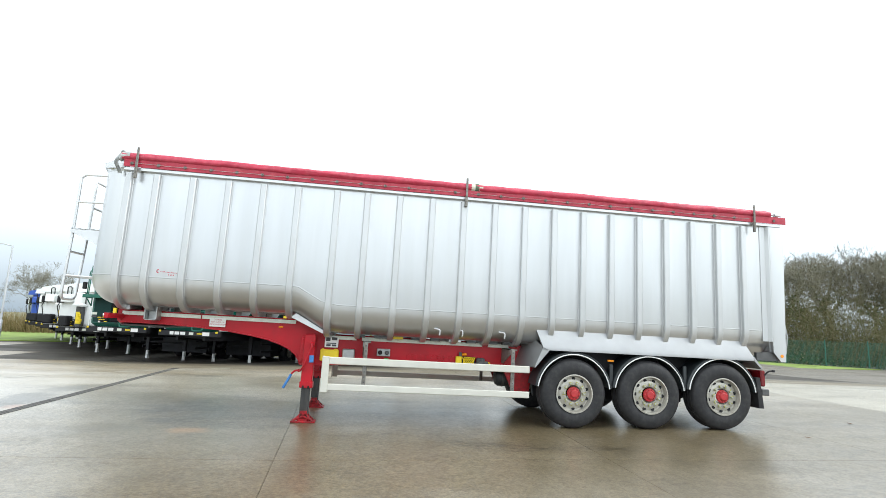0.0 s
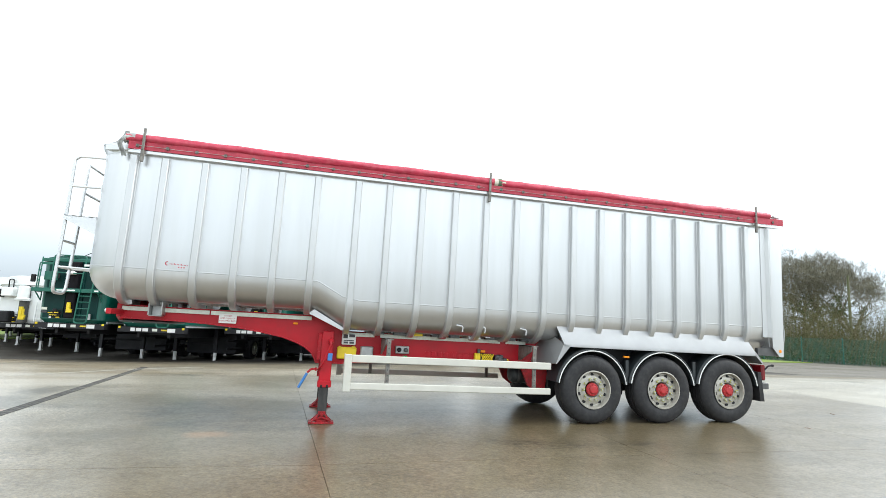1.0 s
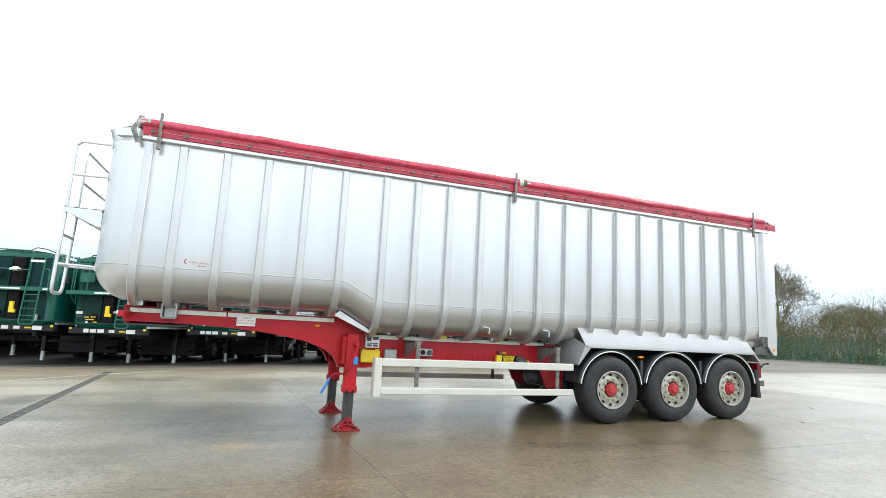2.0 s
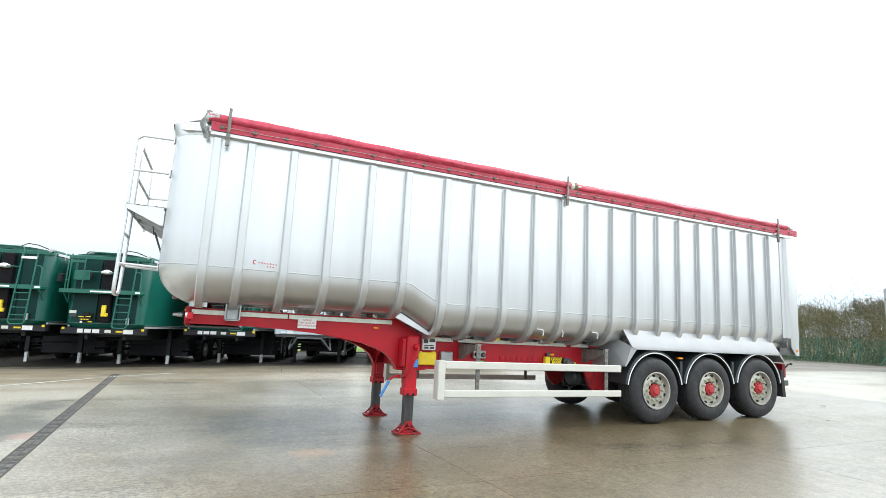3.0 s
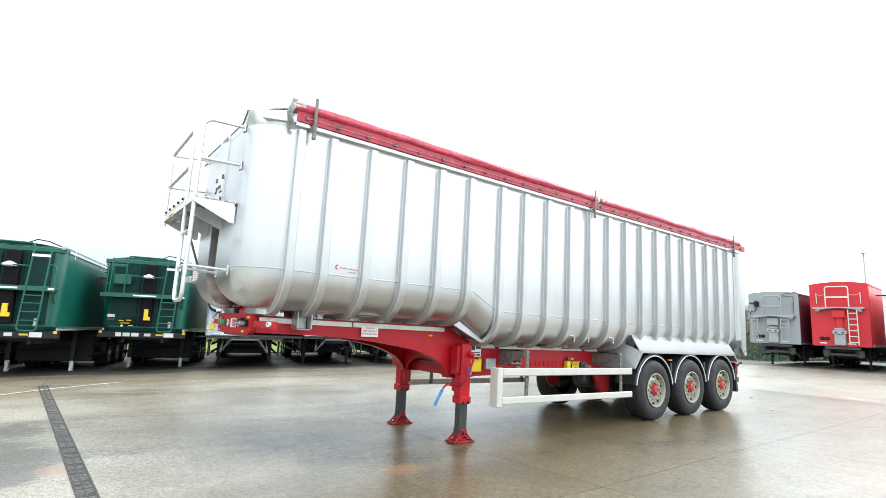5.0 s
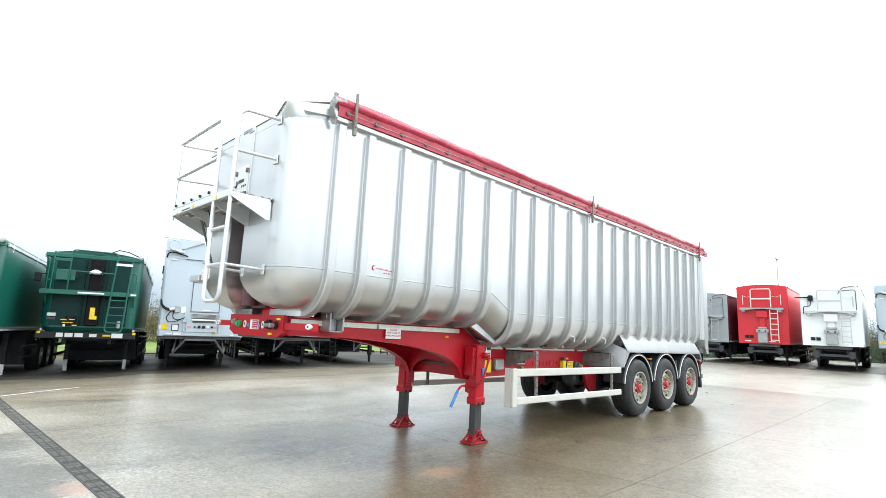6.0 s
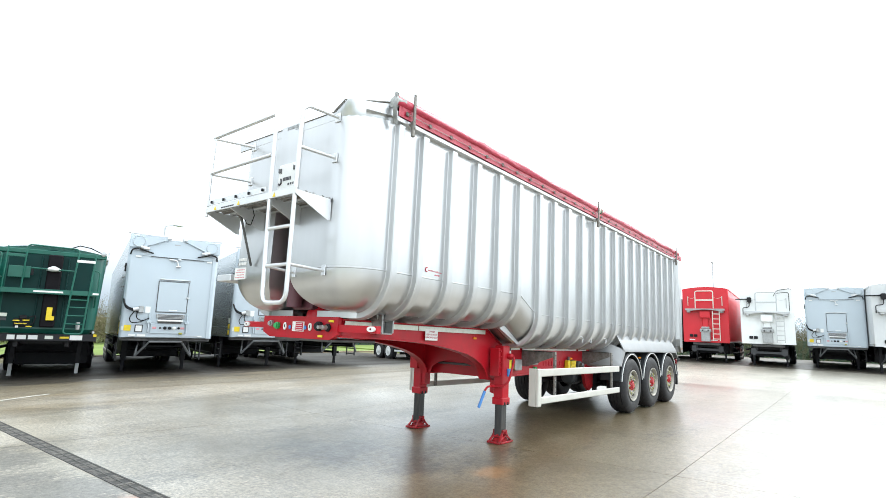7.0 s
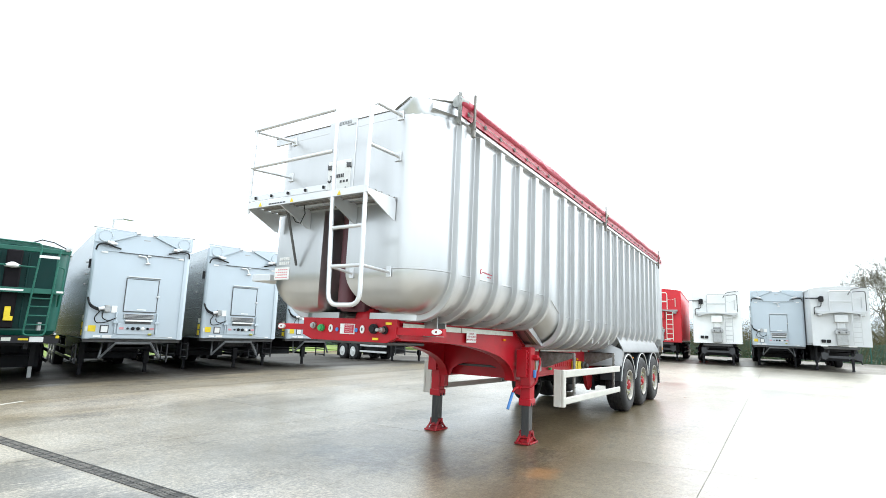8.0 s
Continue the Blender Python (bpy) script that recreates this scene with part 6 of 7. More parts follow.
def bay_tipper(m, label, paint, front_paint, rail, group, top=3.22, white_box=False):
    """Tipper with a rounded front, rail frame, ladder, walkway and ram cover."""
    th = empty("parked_tipper", m, label, "trailer", group)
    L = 9.6
    lift = 0.0 if white_box else 0.31
    half = 1.25 if white_box else 1.22
    tipper_tub(th, paint, front_paint, 1.16 - lift * 0.4, top, L, 0.14, 0.0 if white_box else 0.10, half=half)
    low = lift * 0.4
    bm = bmesh.new()
    box(bm, -1.2, 1.2, 0.05, 0.30, 0.96 - low, 1.155 - low, 0.015)
    part("front_beam", bm, CHASSIS, th)
    plates(th, 0.046, 1.06 - low, [(-0.72, -0.56, 0.12, WHITE), (-0.52, -0.33, 0.11, WHITE), (-0.29, -0.09, 0.11, WHITE), (0.06, 0.24, 0.09, TAPE), (0.38, 0.58, 0.05, YELLOW), (0.60, 0.88, 0.13, WHITE)])
    for x in (-1.12, 1.16):
        part("marker_lamp", boxm(x - 0.04, x + 0.04, 0.02, 0.06, 1.09 - low, 1.16 - low, 0.01), YELLOW, th)
    bm = bmesh.new()
    box(bm, 0.03, 0.15, -0.27, -0.20, 1.38, 1.72, 0.01)
    box(bm, 0.12, 0.21, -0.27, -0.20, 1.38, 1.49, 0.01)
    part("yellow_bracket", bm, YELLOW, th)
    bm = bmesh.new()
    box(bm, -0.62, -0.30, -0.10, 0.0, 1.20, 1.42, 0.02)
    for i in range(4):
        cyl(bm, (-0.58 + i * 0.08, -0.12, 1.26), (-0.58 + i * 0.08, -0.16, 1.26), 0.022, 8)
    box(bm, -0.52, -0.36, -0.14, -0.08, 1.40, 1.50, 0.02)
    tube(bm, bent([(-0.34, -0.12, 1.44), (-0.18, -0.14, 1.50), (-0.20, -0.14, 1.30), (-0.30, -0.12, 1.24)], 0.05), 0.014, 6)
    vb = part("valve_block", bm, BLACK, th)
    for x0, x1, z in ((-0.64, -0.50, 1.36), (-0.44, -0.30, 1.37), (-0.60, -0.34, 1.28), (-0.36, -0.24, 1.21)):
        part("yellow_line", boxm(x0, x1, -0.15, -0.12, z - 0.014, z + 0.014, 0.004), YELLOW, vb)
    part("air_cap", boxm(-0.57, -0.51, -0.18, -0.13, 1.17, 1.23, 0.01), WHITE, vb)
    plates(th, -0.02, 1.50, [(-0.98, -0.78, 0.09, TAPE)])
    plates(th, -0.02, 1.39, [(-0.98, -0.78, 0.07, INK_DARK)])
    bm = bmesh.new()
    cyl(bm, (0.78 if white_box else 0.74, -0.10, 1.16), (0.78 if white_box else 0.74, -0.10, 1.36), 0.05, 12)
    part("bottle", bm, STEEL, th)
    if white_box:
        part("lock_arm", boxm(-0.02, 0.20, -0.30, -0.21, 1.30, 1.42, 0.01), YELLOW, th)
        part("lock_post", boxm(-0.02, 0.10, -0.30, -0.21, 1.42, 1.80, 0.01), YELLOW, th)
        part("pump", boxm(-0.78, -0.36, -0.36, -0.02, 1.18, 1.62, 0.05), BLACK, th)
        running_gear(th, L, (6.1, 7.4, 8.7), 2.0)
        # plain hood, motor box, ram cap and low ladder
        bm = bmesh.new()
        prism(bm, [(-1.30, top - 0.16), (1.30, top - 0.16), (1.22, top + 0.06), (0.4, top + 0.20), (-0.4, top + 0.20), (-1.22, top + 0.06)], "y", -0.12, 0.35)
        part("hood", bm, paint, th)
        bm = bmesh.new()
        box(bm, -0.15, 0.15, -0.20, 0.0, 1.18, top - 0.2, 0.03)
        part("ram_cover", bm, DARK_STEEL, th)
        bm = bmesh.new()
        lathe(bm, [(2.02, 0.24), (2.10, 0.26), (2.14, 0.19), (2.55, 0.19), (2.60, 0.14)], (0, -0.2, 0), "z", 18)
        part("ram_cap", bm, paint, th)
        part("motor_box", boxm(-0.80, -0.34, -0.34, -0.02, 2.18, 2.52, 0.03), WHITE_BOX if paint is not BLUE_BOX else paint, th)
        bm = bmesh.new()
        tube(bm, bent([(-0.62, -0.2, 2.5), (-0.64, -0.2, 2.84), (-0.44, -0.2, 2.84), (-0.44, -0.2, 2.5)], 0.12), 0.022, 6)
        part("hose", bm, BLACK, th)
        bm = bmesh.new()
        box(bm, -1.06, -0.88, -0.25, 0.0, 2.15, 2.46, 0.03)
        tube(bm, [(-1.0, -0.12, 2.2), (-1.08, -0.14, 2.0), (-0.95, -0.12, 1.5)], 0.02, 6)
        part("sheet_motor", bm, BLACK, th)
        bm = bmesh.new()
        for x in (0.52, 0.90):
            box(bm, x - 0.022, x + 0.022, -0.16, -0.12, 1.24, 2.04, 0.006)
        lad = part("ladder", bm, paint, th)
        for z in (1.36, 1.56, 1.76, 2.0):
            part("rung", boxm(0.52, 0.90, -0.155, -0.125, z - 0.02, z + 0.02), paint, lad)
        return th
    # walkway and rail frame
    zt = 2.17
    yw = -0.36
    part("walkway", boxm(-1.15, 1.12, yw, -0.02, zt - 0.10, zt, 0.012), rail, th)
    part("walkway_fascia", boxm(-1.17, 1.14, yw - 0.012, yw + 0.002, zt - 0.11, zt + 0.015, 0.004), rail, th)
    plates(th, yw - 0.013, zt - 0.05, [(-0.30, 0.33, 0.045, WHITE), (0.98, 1.12, 0.05, WHITE)])
    part("rim_band", boxm(-1.20, 1.20, -0.035, 0.03, top - 0.10, top + 0.02, 0.015), rail, th)
    loops = (("rail_loop", [(-0.56, yw, zt), (-0.54, yw, top + 0.10), (0.56, yw, top + 0.08), (0.56, yw, top - 0.25)]),
             ("rail_post", [(-0.95, yw, zt), (-0.93, yw, top + 0.02)]),
             ("rail_post", [(-1.05, yw + 0.05, zt), (-1.04, yw + 0.05, top - 0.16), (-1.16, -0.02, top - 0.16)]),
             ("rail_bar", [(-1.02, yw, 2.44), (-0.97, yw, 2.44)]),
             ("rail_bar", [(-0.40, yw, 2.72), (0.52, yw, 2.70)]),
             ("rail_bar", [(-1.18, -0.04, 2.80), (-1.05, yw + 0.05, 2.80)]),
             ("hand_rail", [(0.93, yw + 0.02, 2.76), (1.09, yw + 0.02, 2.73), (1.09, yw + 0.02, zt)]))
    for nm, line in loops:
        bm = bmesh.new()
        tube(bm, bent(line, 0.10) if len(line) > 2 else line, 0.019, 8)
        part(nm, bm, rail, th)
    part("rail_plate", boxm(-0.95, -0.56, yw - 0.01, yw + 0.01, 2.98, 3.06, 0.006), rail, th)
    for s in (-1, 1):
        bm = bmesh.new()
        for pa, pb in (((-0.02, zt - 0.10), (yw + 0.04, zt - 0.10)), ((yw + 0.04, zt - 0.10), (-0.02, zt - 0.40)), ((-0.02, zt - 0.40), (-0.02, zt - 0.10))):
            tube(bm, [(s * 1.06, pa[0], pa[1]), (s * 1.06, pb[0], pb[1])], 0.022, 6)
        part("gusset", bm, rail, th)
    gp = part("guard_panel", boxm(-0.88, -0.42, yw + 0.10, yw + 0.13, 2.46, 2.76, 0.01), rail, th)
    part("fixing", boxm(-0.42, -0.36, yw + 0.10, yw + 0.14, 2.54, 2.70, 0.006), BLACK, gp)
    # ladder whose foot is rounded
    bm = bmesh.new()
    tube(bm, bent([(0.56, yw - 0.02, top - 0.10), (0.50, yw - 0.02, 2.10), (0.44, yw - 0.03, 1.04), (0.86, yw - 0.03, 1.04), (0.90, yw - 0.02, 2.10), (0.95, yw - 0.02, top - 0.04)], 0.10), 0.022, 8)
    lad = part("ladder", bm, rail, th)
    for z, a in ((1.30, 0.46), (1.52, 0.47), (1.74, 0.48), (1.94, 0.49)):
        bm = bmesh.new()
        cyl(bm, (a, yw - 0.03, z), (a + 0.41, yw - 0.03, z), 0.017, 8)
        part("rung", bm, rail, lad)
    plates(th, yw - 0.045, top - 0.24, [(0.54, 0.95, 0.07, WHITE)])
    # ram, lamp and hoses
    bm = bmesh.new()
    box(bm, -0.09, 0.23, -0.20, 0.0, 1.20, top - 0.10, 0.03)
    rc = part("ram_cover", bm, MAROON_DARK, th)
    for x in (-0.22, 0.36):
        part("cover_rib", boxm(x - 0.02, x + 0.02, -0.06, 0.0, 1.22, top - 0.14, 0.01), front_paint, rc)
    bm = bmesh.new()
    lathe(bm, [(2.66, 0.02), (2.68, 0.15), (2.71, 0.17), (2.74, 0.15), (2.80, 0.04)], (0.05, -0.26, 0), "z", 16)
    part("lamp_cap", bm, WHITE, th)
    bm = bmesh.new()
    tube(bm, [(0.35, -0.2, top + 0.10), (0.55, -0.2, top + 0.20), (0.8, -0.15, top + 0.17), (1.02, -0.05, top + 0.08), (1.12, 0.02, top + 0.05)], 0.014, 6)
    part("hose", bm, BLACK, th)
    bm = bmesh.new()
    tube(bm, [(1.12, 0.0, top + 0.03), (1.12, 9.3, top + 0.03)], 0.05, 10)
    roll = part("sheet_roll", bm, paint, th)
    bm = bmesh.new()
    lathe(bm, [(-0.10, 0.03), (-0.09, 0.065), (0.02, 0.065)], (1.12, 0.0, top + 0.04), "y", 12)
    part("roll_end", bm, STEEL, roll)
    for y in (0.5, 3.4, 6.4, 9.0):
        bm = bmesh.new()
        tube(bm, [(half + 0.03, y, top - 0.20), (half + 0.03, y, top + 0.16)], 0.012, 6)
        part("roll_stop", bm, ALU_BRIGHT, th)
    bm = bmesh.new()
    box(bm, -1.34, -1.20, yw + 0.10, yw + 0.20, 2.38, 2.64, 0.02)
    tube(bm, [(-1.2, yw + 0.15, 2.6), (-1.04, yw + 0.05, 2.6)], 0.015, 6)
    part("work_lamp", bm, BLACK, th)
    for c in th.children:
        c.location.z += lift
    running_gear(th, L, (6.1, 7.4, 8.7), 3.2, None, 1.33, 0.83, None, 0.07, (1.08, 0.30))
    return th


def box_trailer(m, label, group, guard=None, L=13.2, axles=(9.2, 10.5, 11.8)):
    """Tall plain box body with winged header, hatch and service panel."""
    th = empty("parked_box_trailer", m, label, "trailer", group)
    h, z0, z1 = 1.26, 1.23, 4.24
    body = part("body", boxm(-h, h, 0, L, z0, z1, 0.02), SILVER_BOX, th)
    for s in (-1, 1):
        for i in range(9):
            z = z0 + 0.04 + i * 0.325
            bm = bmesh.new()
            box(bm, s * h - 0.008, s * h + 0.008, 0.14, L - 0.05, z, z + 0.322)
            part("side_plank", bm, SILVER_SIDE, body)
        # rounded corner post
        bm = bmesh.new()
        edge = [(s * (h + 0.012 - 0.10 * (1 - math.cos(a))), 0.10 - 0.13 * math.sin(a)) for a in np.linspace(0, math.pi / 2, 7)]
        prism(bm, edge + [(s * (h - 0.16), -0.03), (s * (h - 0.16), 0.10)], "z", z0, 3.92)
        part("corner_post", bm, SILVER_BOX, th)
    for z in (3.40, 3.05, 2.75):
        part("side_hook", boxm(-h - 0.05, -h, 0.9, 0.96, z, z + 0.05, 0.01), STEEL, body)
    for s in (-1, 1):
        bm = bmesh.new()
        prism(bm, [(s * 1.27, 3.92), (s * 1.27, 4.30), (s * 0.16, 4.31), (s * 0.24, 4.24), (s * 0.74, 4.02), (s * 0.98, 3.94)], "y", -0.10, -0.04)
        w = part("header_wing", bm, SILVER_BOX, th, "folded grey header wing")
        bm = bmesh.new()
        lathe(bm, [(-0.10, 0.175), (-0.125, 0.175), (-0.13, 0.155), (-0.118, 0.15), (-0.118, 0.05)], (s * 1.03, 0, 4.11), "y", 28)
        part("disc", bm, SILVER_BOX, w)
        bm = bmesh.new()
        cyl(bm, (0, 0, 0), (0, -0.012, 0), 0.012, 6)
        bolt = part("bolt", bm, STEEL, w)
        bolt.location = (s * 1.03 + 0.163, -0.124, 4.11)
        for k in range(1, 16):
            a = k / 16 * math.tau
            again(bolt, Matrix.Translation((s * 1.03 + 0.163 * math.cos(a), -0.124, 4.11 + 0.163 * math.sin(a))), w)
        bm = bmesh.new()
        tube(bm, bent([(s * 1.22, -0.06, 3.70), (s * 1.19, -0.12, 3.86), (s * 0.98, -0.14, 3.88), (s * 0.80, -0.13, 3.82), (s * 0.62, -0.10, 3.78)], 0.08), 0.022, 8)
        part("hose", bm, BLACK, w)
        bm = bmesh.new()
        cyl(bm, (s * 0.98, -0.14, 3.94), (s * 0.74, -0.12, 3.90), 0.045, 10)
        box(bm, s * 0.86 - 0.05, s * 0.86 + 0.05, -0.17, -0.05, 3.87, 3.98, 0.012)
        part("cylinder", bm, ALU_BRIGHT, w)
        bm = bmesh.new()
        tube(bm, [(s * 1.33, -0.02, 4.36), (s * 0.18, -0.02, 4.33)], 0.026, 8)
        part("roll_tube", bm, ALU_BRIGHT, w)
        part("hinge", boxm(s * 0.22 - 0.07, s * 0.22 + 0.07, -0.12, 0.0, 4.26, 4.35, 0.012), ALU_BRIGHT, w)
        plates(th, -0.034, 3.66, [(min(s * 1.08, s * 0.92), max(s * 1.08, s * 0.92), 0.05, WHITE)])
        plates(th, -0.034, 1.29, [(min(s * 0.98, s * 0.86), max(s * 0.98, s * 0.86), 0.04, WHITE)])
    bm = bmesh.new()
    prism(bm, [(-0.96, 3.70), (0.98, 3.70), (0.74, 4.02), (0.24, 4.25), (-0.24, 4.25), (-0.74, 4.02)], "y", -0.03, 0.0)
    gable = part("gable_panel", bm, SILVER_BOX, th)
    part("lip", boxm(-0.66, 0.84, -0.045, 0.0, 3.685, 3.70, 0.003), DARK_STEEL, gable)
    part("badge", boxm(-0.06, 0.12, -0.036, -0.028, 4.10, 4.13), STEEL, gable)
    # hatch
    hx, hw, hb, ht = 0.05, 0.43, 2.00, 2.965
    fr = bmesh.new()
    for a in ((hx - hw, hx + hw, hb, hb + 0.016), (hx - hw, hx + hw, ht - 0.016, ht), (hx - hw, hx - hw + 0.016, hb, ht), (hx + hw - 0.016, hx + hw, hb, ht)):
        box(fr, a[0], a[1], -0.026, 0.0, a[2], a[3])
    hf = part("hatch_frame", fr, DARK_STEEL, th)
    part("hatch_door", boxm(hx - hw + 0.02, hx + hw - 0.02, -0.022, -0.004, hb + 0.02, ht - 0.02, 0.006), SILVER_BOX, hf)
    part("hatch_handle", boxm(hx + hw - 0.06, hx + hw + 0.03, -0.07, -0.03, 2.44, 2.50, 0.012), ALU_BRIGHT, hf)
    part("door_plate", boxm(hx - 0.08, hx + 0.16, -0.028, -0.018, 2.06, 2.09), WHITE, hf)
    part("drip_strip", boxm(hx - hw + 0.02, hx + hw + 0.02, -0.06, 0.0, 3.00, 3.03, 0.006), ALU_BRIGHT, th)
    bm = bmesh.new()
    tube(bm, bent([(-0.16, -0.05, 3.64), (0.06, -0.08, 3.62), (0.10, -0.08, 3.44)], 0.10), 0.026, 8)
    box(bm, 0.07, 0.17, -0.10, 0.0, 3.63, 3.68, 0.008)
    cyl(bm, (0.04, -0.08, 3.43), (0.16, -0.08, 3.43), 0.03, 10)
    part("grab_handle", bm, ALU_BRIGHT, th)
    # grille, shelf and service panel
    gr = part("grille", boxm(hx - 0.40, hx + 0.38, -0.07, 0.0, 1.82, 1.95, 0.006), STEEL, th)
    for i in range(3):
        part("slot_row", boxm(hx - 0.36, hx + 0.34, -0.074, -0.068, 1.84 + i * 0.036, 1.858 + i * 0.036), INK_DARK, gr)
    part("shelf", boxm(hx - 0.36, hx + 0.34, -0.14, 0.0, 1.725, 1.775, 0.01), WHITE, th)
    # dark sheet that stands for the shadow around the shelf
    part("shelf_shadow_board", boxm(hx - 0.34, hx + 0.32, -0.02, 0.0, 1.66, 1.82, 0.004), BRACE, th)
    for x in (hx - 0.58, hx + 0.46):
        bm = bmesh.new()
        box(bm, x - 0.02, x + 0.02, -0.09, 0.0, 1.38, 1.98, 0.008)
        box(bm, x - 0.06, x + 0.06, -0.10, -0.02, 1.66, 1.74, 0.01)
        part("panel_post", bm, SILVER_BOX, th)
    p = part("service_panel", boxm(hx - 0.52, hx + 0.42, -0.03, 0.0, 1.36, 1.66, 0.006), SILVER_BOX, th)
    for x, mm, r in ((-0.26, INK_DARK, 0.03), (-0.13, BLACK, 0.048), (0.0, BLACK, 0.048), (0.12, WHITE, 0.05), (0.25, BLACK, 0.035)):
        bm = bmesh.new()
        lathe(bm, [(-0.02, r), (-0.07, r), (-0.08, r * 0.6)], (hx + x, 0, 1.53), "y", 12)
        part("coupling", bm, mm, p)
    plates(th, -0.034, 1.53, [(hx - 0.47, hx - 0.36, 0.06, FADED_INK), (hx + 0.30, hx + 0.41, 0.06, FADED_INK)])
    part("green_tap", boxm(hx + 0.26, hx + 0.36, -0.09, -0.03, 1.34, 1.40, 0.015), BRASS, th)
    plates(th, -0.032, 1.51, [(-1.16, -0.98, 0.17, YELLOW)])
    plates(th, -0.032, 1.50, [(-1.23, -1.17, 0.12, TAPE)])
    plates(th, -0.006, 1.30, [(-1.02, -0.84, 0.05, WHITE), (-0.80, -0.58, 0.08, WHITE), (0.42, 0.90, 0.018, ALU_BRIGHT)])
    fnot = part("framed_notice", boxm(-0.88, -0.67, -0.03, 0.0, 1.39, 1.61, 0.012), INK_DARK, th)
    part("sheet", boxm(-0.855, -0.695, -0.036, -0.028, 1.415, 1.585), WHITE, fnot)
    part("junction_box", boxm(-0.84, -0.70, -0.11, 0.0, 1.97, 2.17, 0.015), STEEL, th)
    plates(th, -0.010, 2.06, [(-0.66, -0.52, 0.20, WHITE)])
    bm = bmesh.new()
    tube(bm, bent([(-1.24, 0.02, 2.36), (-1.22, -0.10, 2.20), (-1.08, -0.12, 2.08), (-0.90, -0.10, 2.06)], 0.10), 0.028, 8)
    tube(bm, bent([(-1.24, -0.02, 2.30), (-1.18, -0.12, 2.10), (-1.00, -0.13, 2.02), (-0.86, -0.10, 2.00)], 0.10), 0.020, 8)
    tube(bm, bent([(-0.94, -0.10, 2.00), (-1.06, -0.12, 1.80), (-1.00, -0.12, 1.66), (-0.78, -0.12, 1.68), (-0.56, -0.08, 1.80)], 0.12), 0.014, 6)
    tube(bm, bent([(-0.86, -0.10, 2.00), (-0.88, -0.12, 1.80), (-0.72, -0.12, 1.72), (-0.52, -0.08, 1.82)], 0.12), 0.014, 6)
    part("cable", bm, BLACK, th)
    bm = bmesh.new()
    cyl(bm, (-0.98, -0.12, 2.05), (-0.84, -0.12, 2.08), 0.055, 10)
    part("cable_gland", bm, ALU_BRIGHT, th)
    for i, mm in enumerate((YELLOW, YELLOW, TAPE)):
        part("side_notice", boxm(-h - 0.014, -h - 0.006, 0.22, 0.42, 1.32 + i * 0.20, 1.48 + i * 0.20), mm, body)
    part("side_box", boxm(-h - 0.05, -h, 0.24, 0.32, 3.20, 3.46, 0.01), BLACK, body)
    # under the nose: coupler plate, A-frame, landing legs
    part("bolster", boxm(-1.24, 1.24, 0.16, 0.40, z0 - 0.10, z0 - 0.005, 0.01), DARK_STEEL, th)
    bm = bmesh.new()
    prism(bm, [(-0.50, z0 - 0.10), (0.42, z0 - 0.10), (0.34, z0 - 0.25), (-0.42, z0 - 0.25)], "y", 0.55, 0.61)
    part("coupler_plate", bm, BRACE_DARK, th)
    bm = bmesh.new()
    tube(bm, [(-0.76, 0.40, 0.68), (-0.44, 0.10, 1.11), (0.44, 0.10, 1.11), (0.76, 0.40, 0.68)], 0.036, 6)
    for x in (-0.76, 0.76):
        tube(bm, [(x, 0.40, 0.68), (x, 0.40, 0.74), (x * 0.9, 0.62, 1.12)], 0.03, 6)
    part("a_frame", bm, BRACE, th)
    for s in (-1, 1):
        bm = bmesh.new()
        for z in (0.55, 0.78, 1.0):
            tube(bm, [(s * 1.22, 1.5, z), (s * 1.22, 2.3, z)], 0.022, 6)
        for y in (1.5, 2.3):
            box(bm, s * 1.22 - 0.022, s * 1.22 + 0.022, y - 0.03, y + 0.03, 0.48, 1.06, 0.006)
        part("side_step", bm, BRACE_DARK, th)
    running_gear(th, L, axles, 3.0, CHASSIS, z0 - 0.02, 0.92, guard, 0.085)
    return th


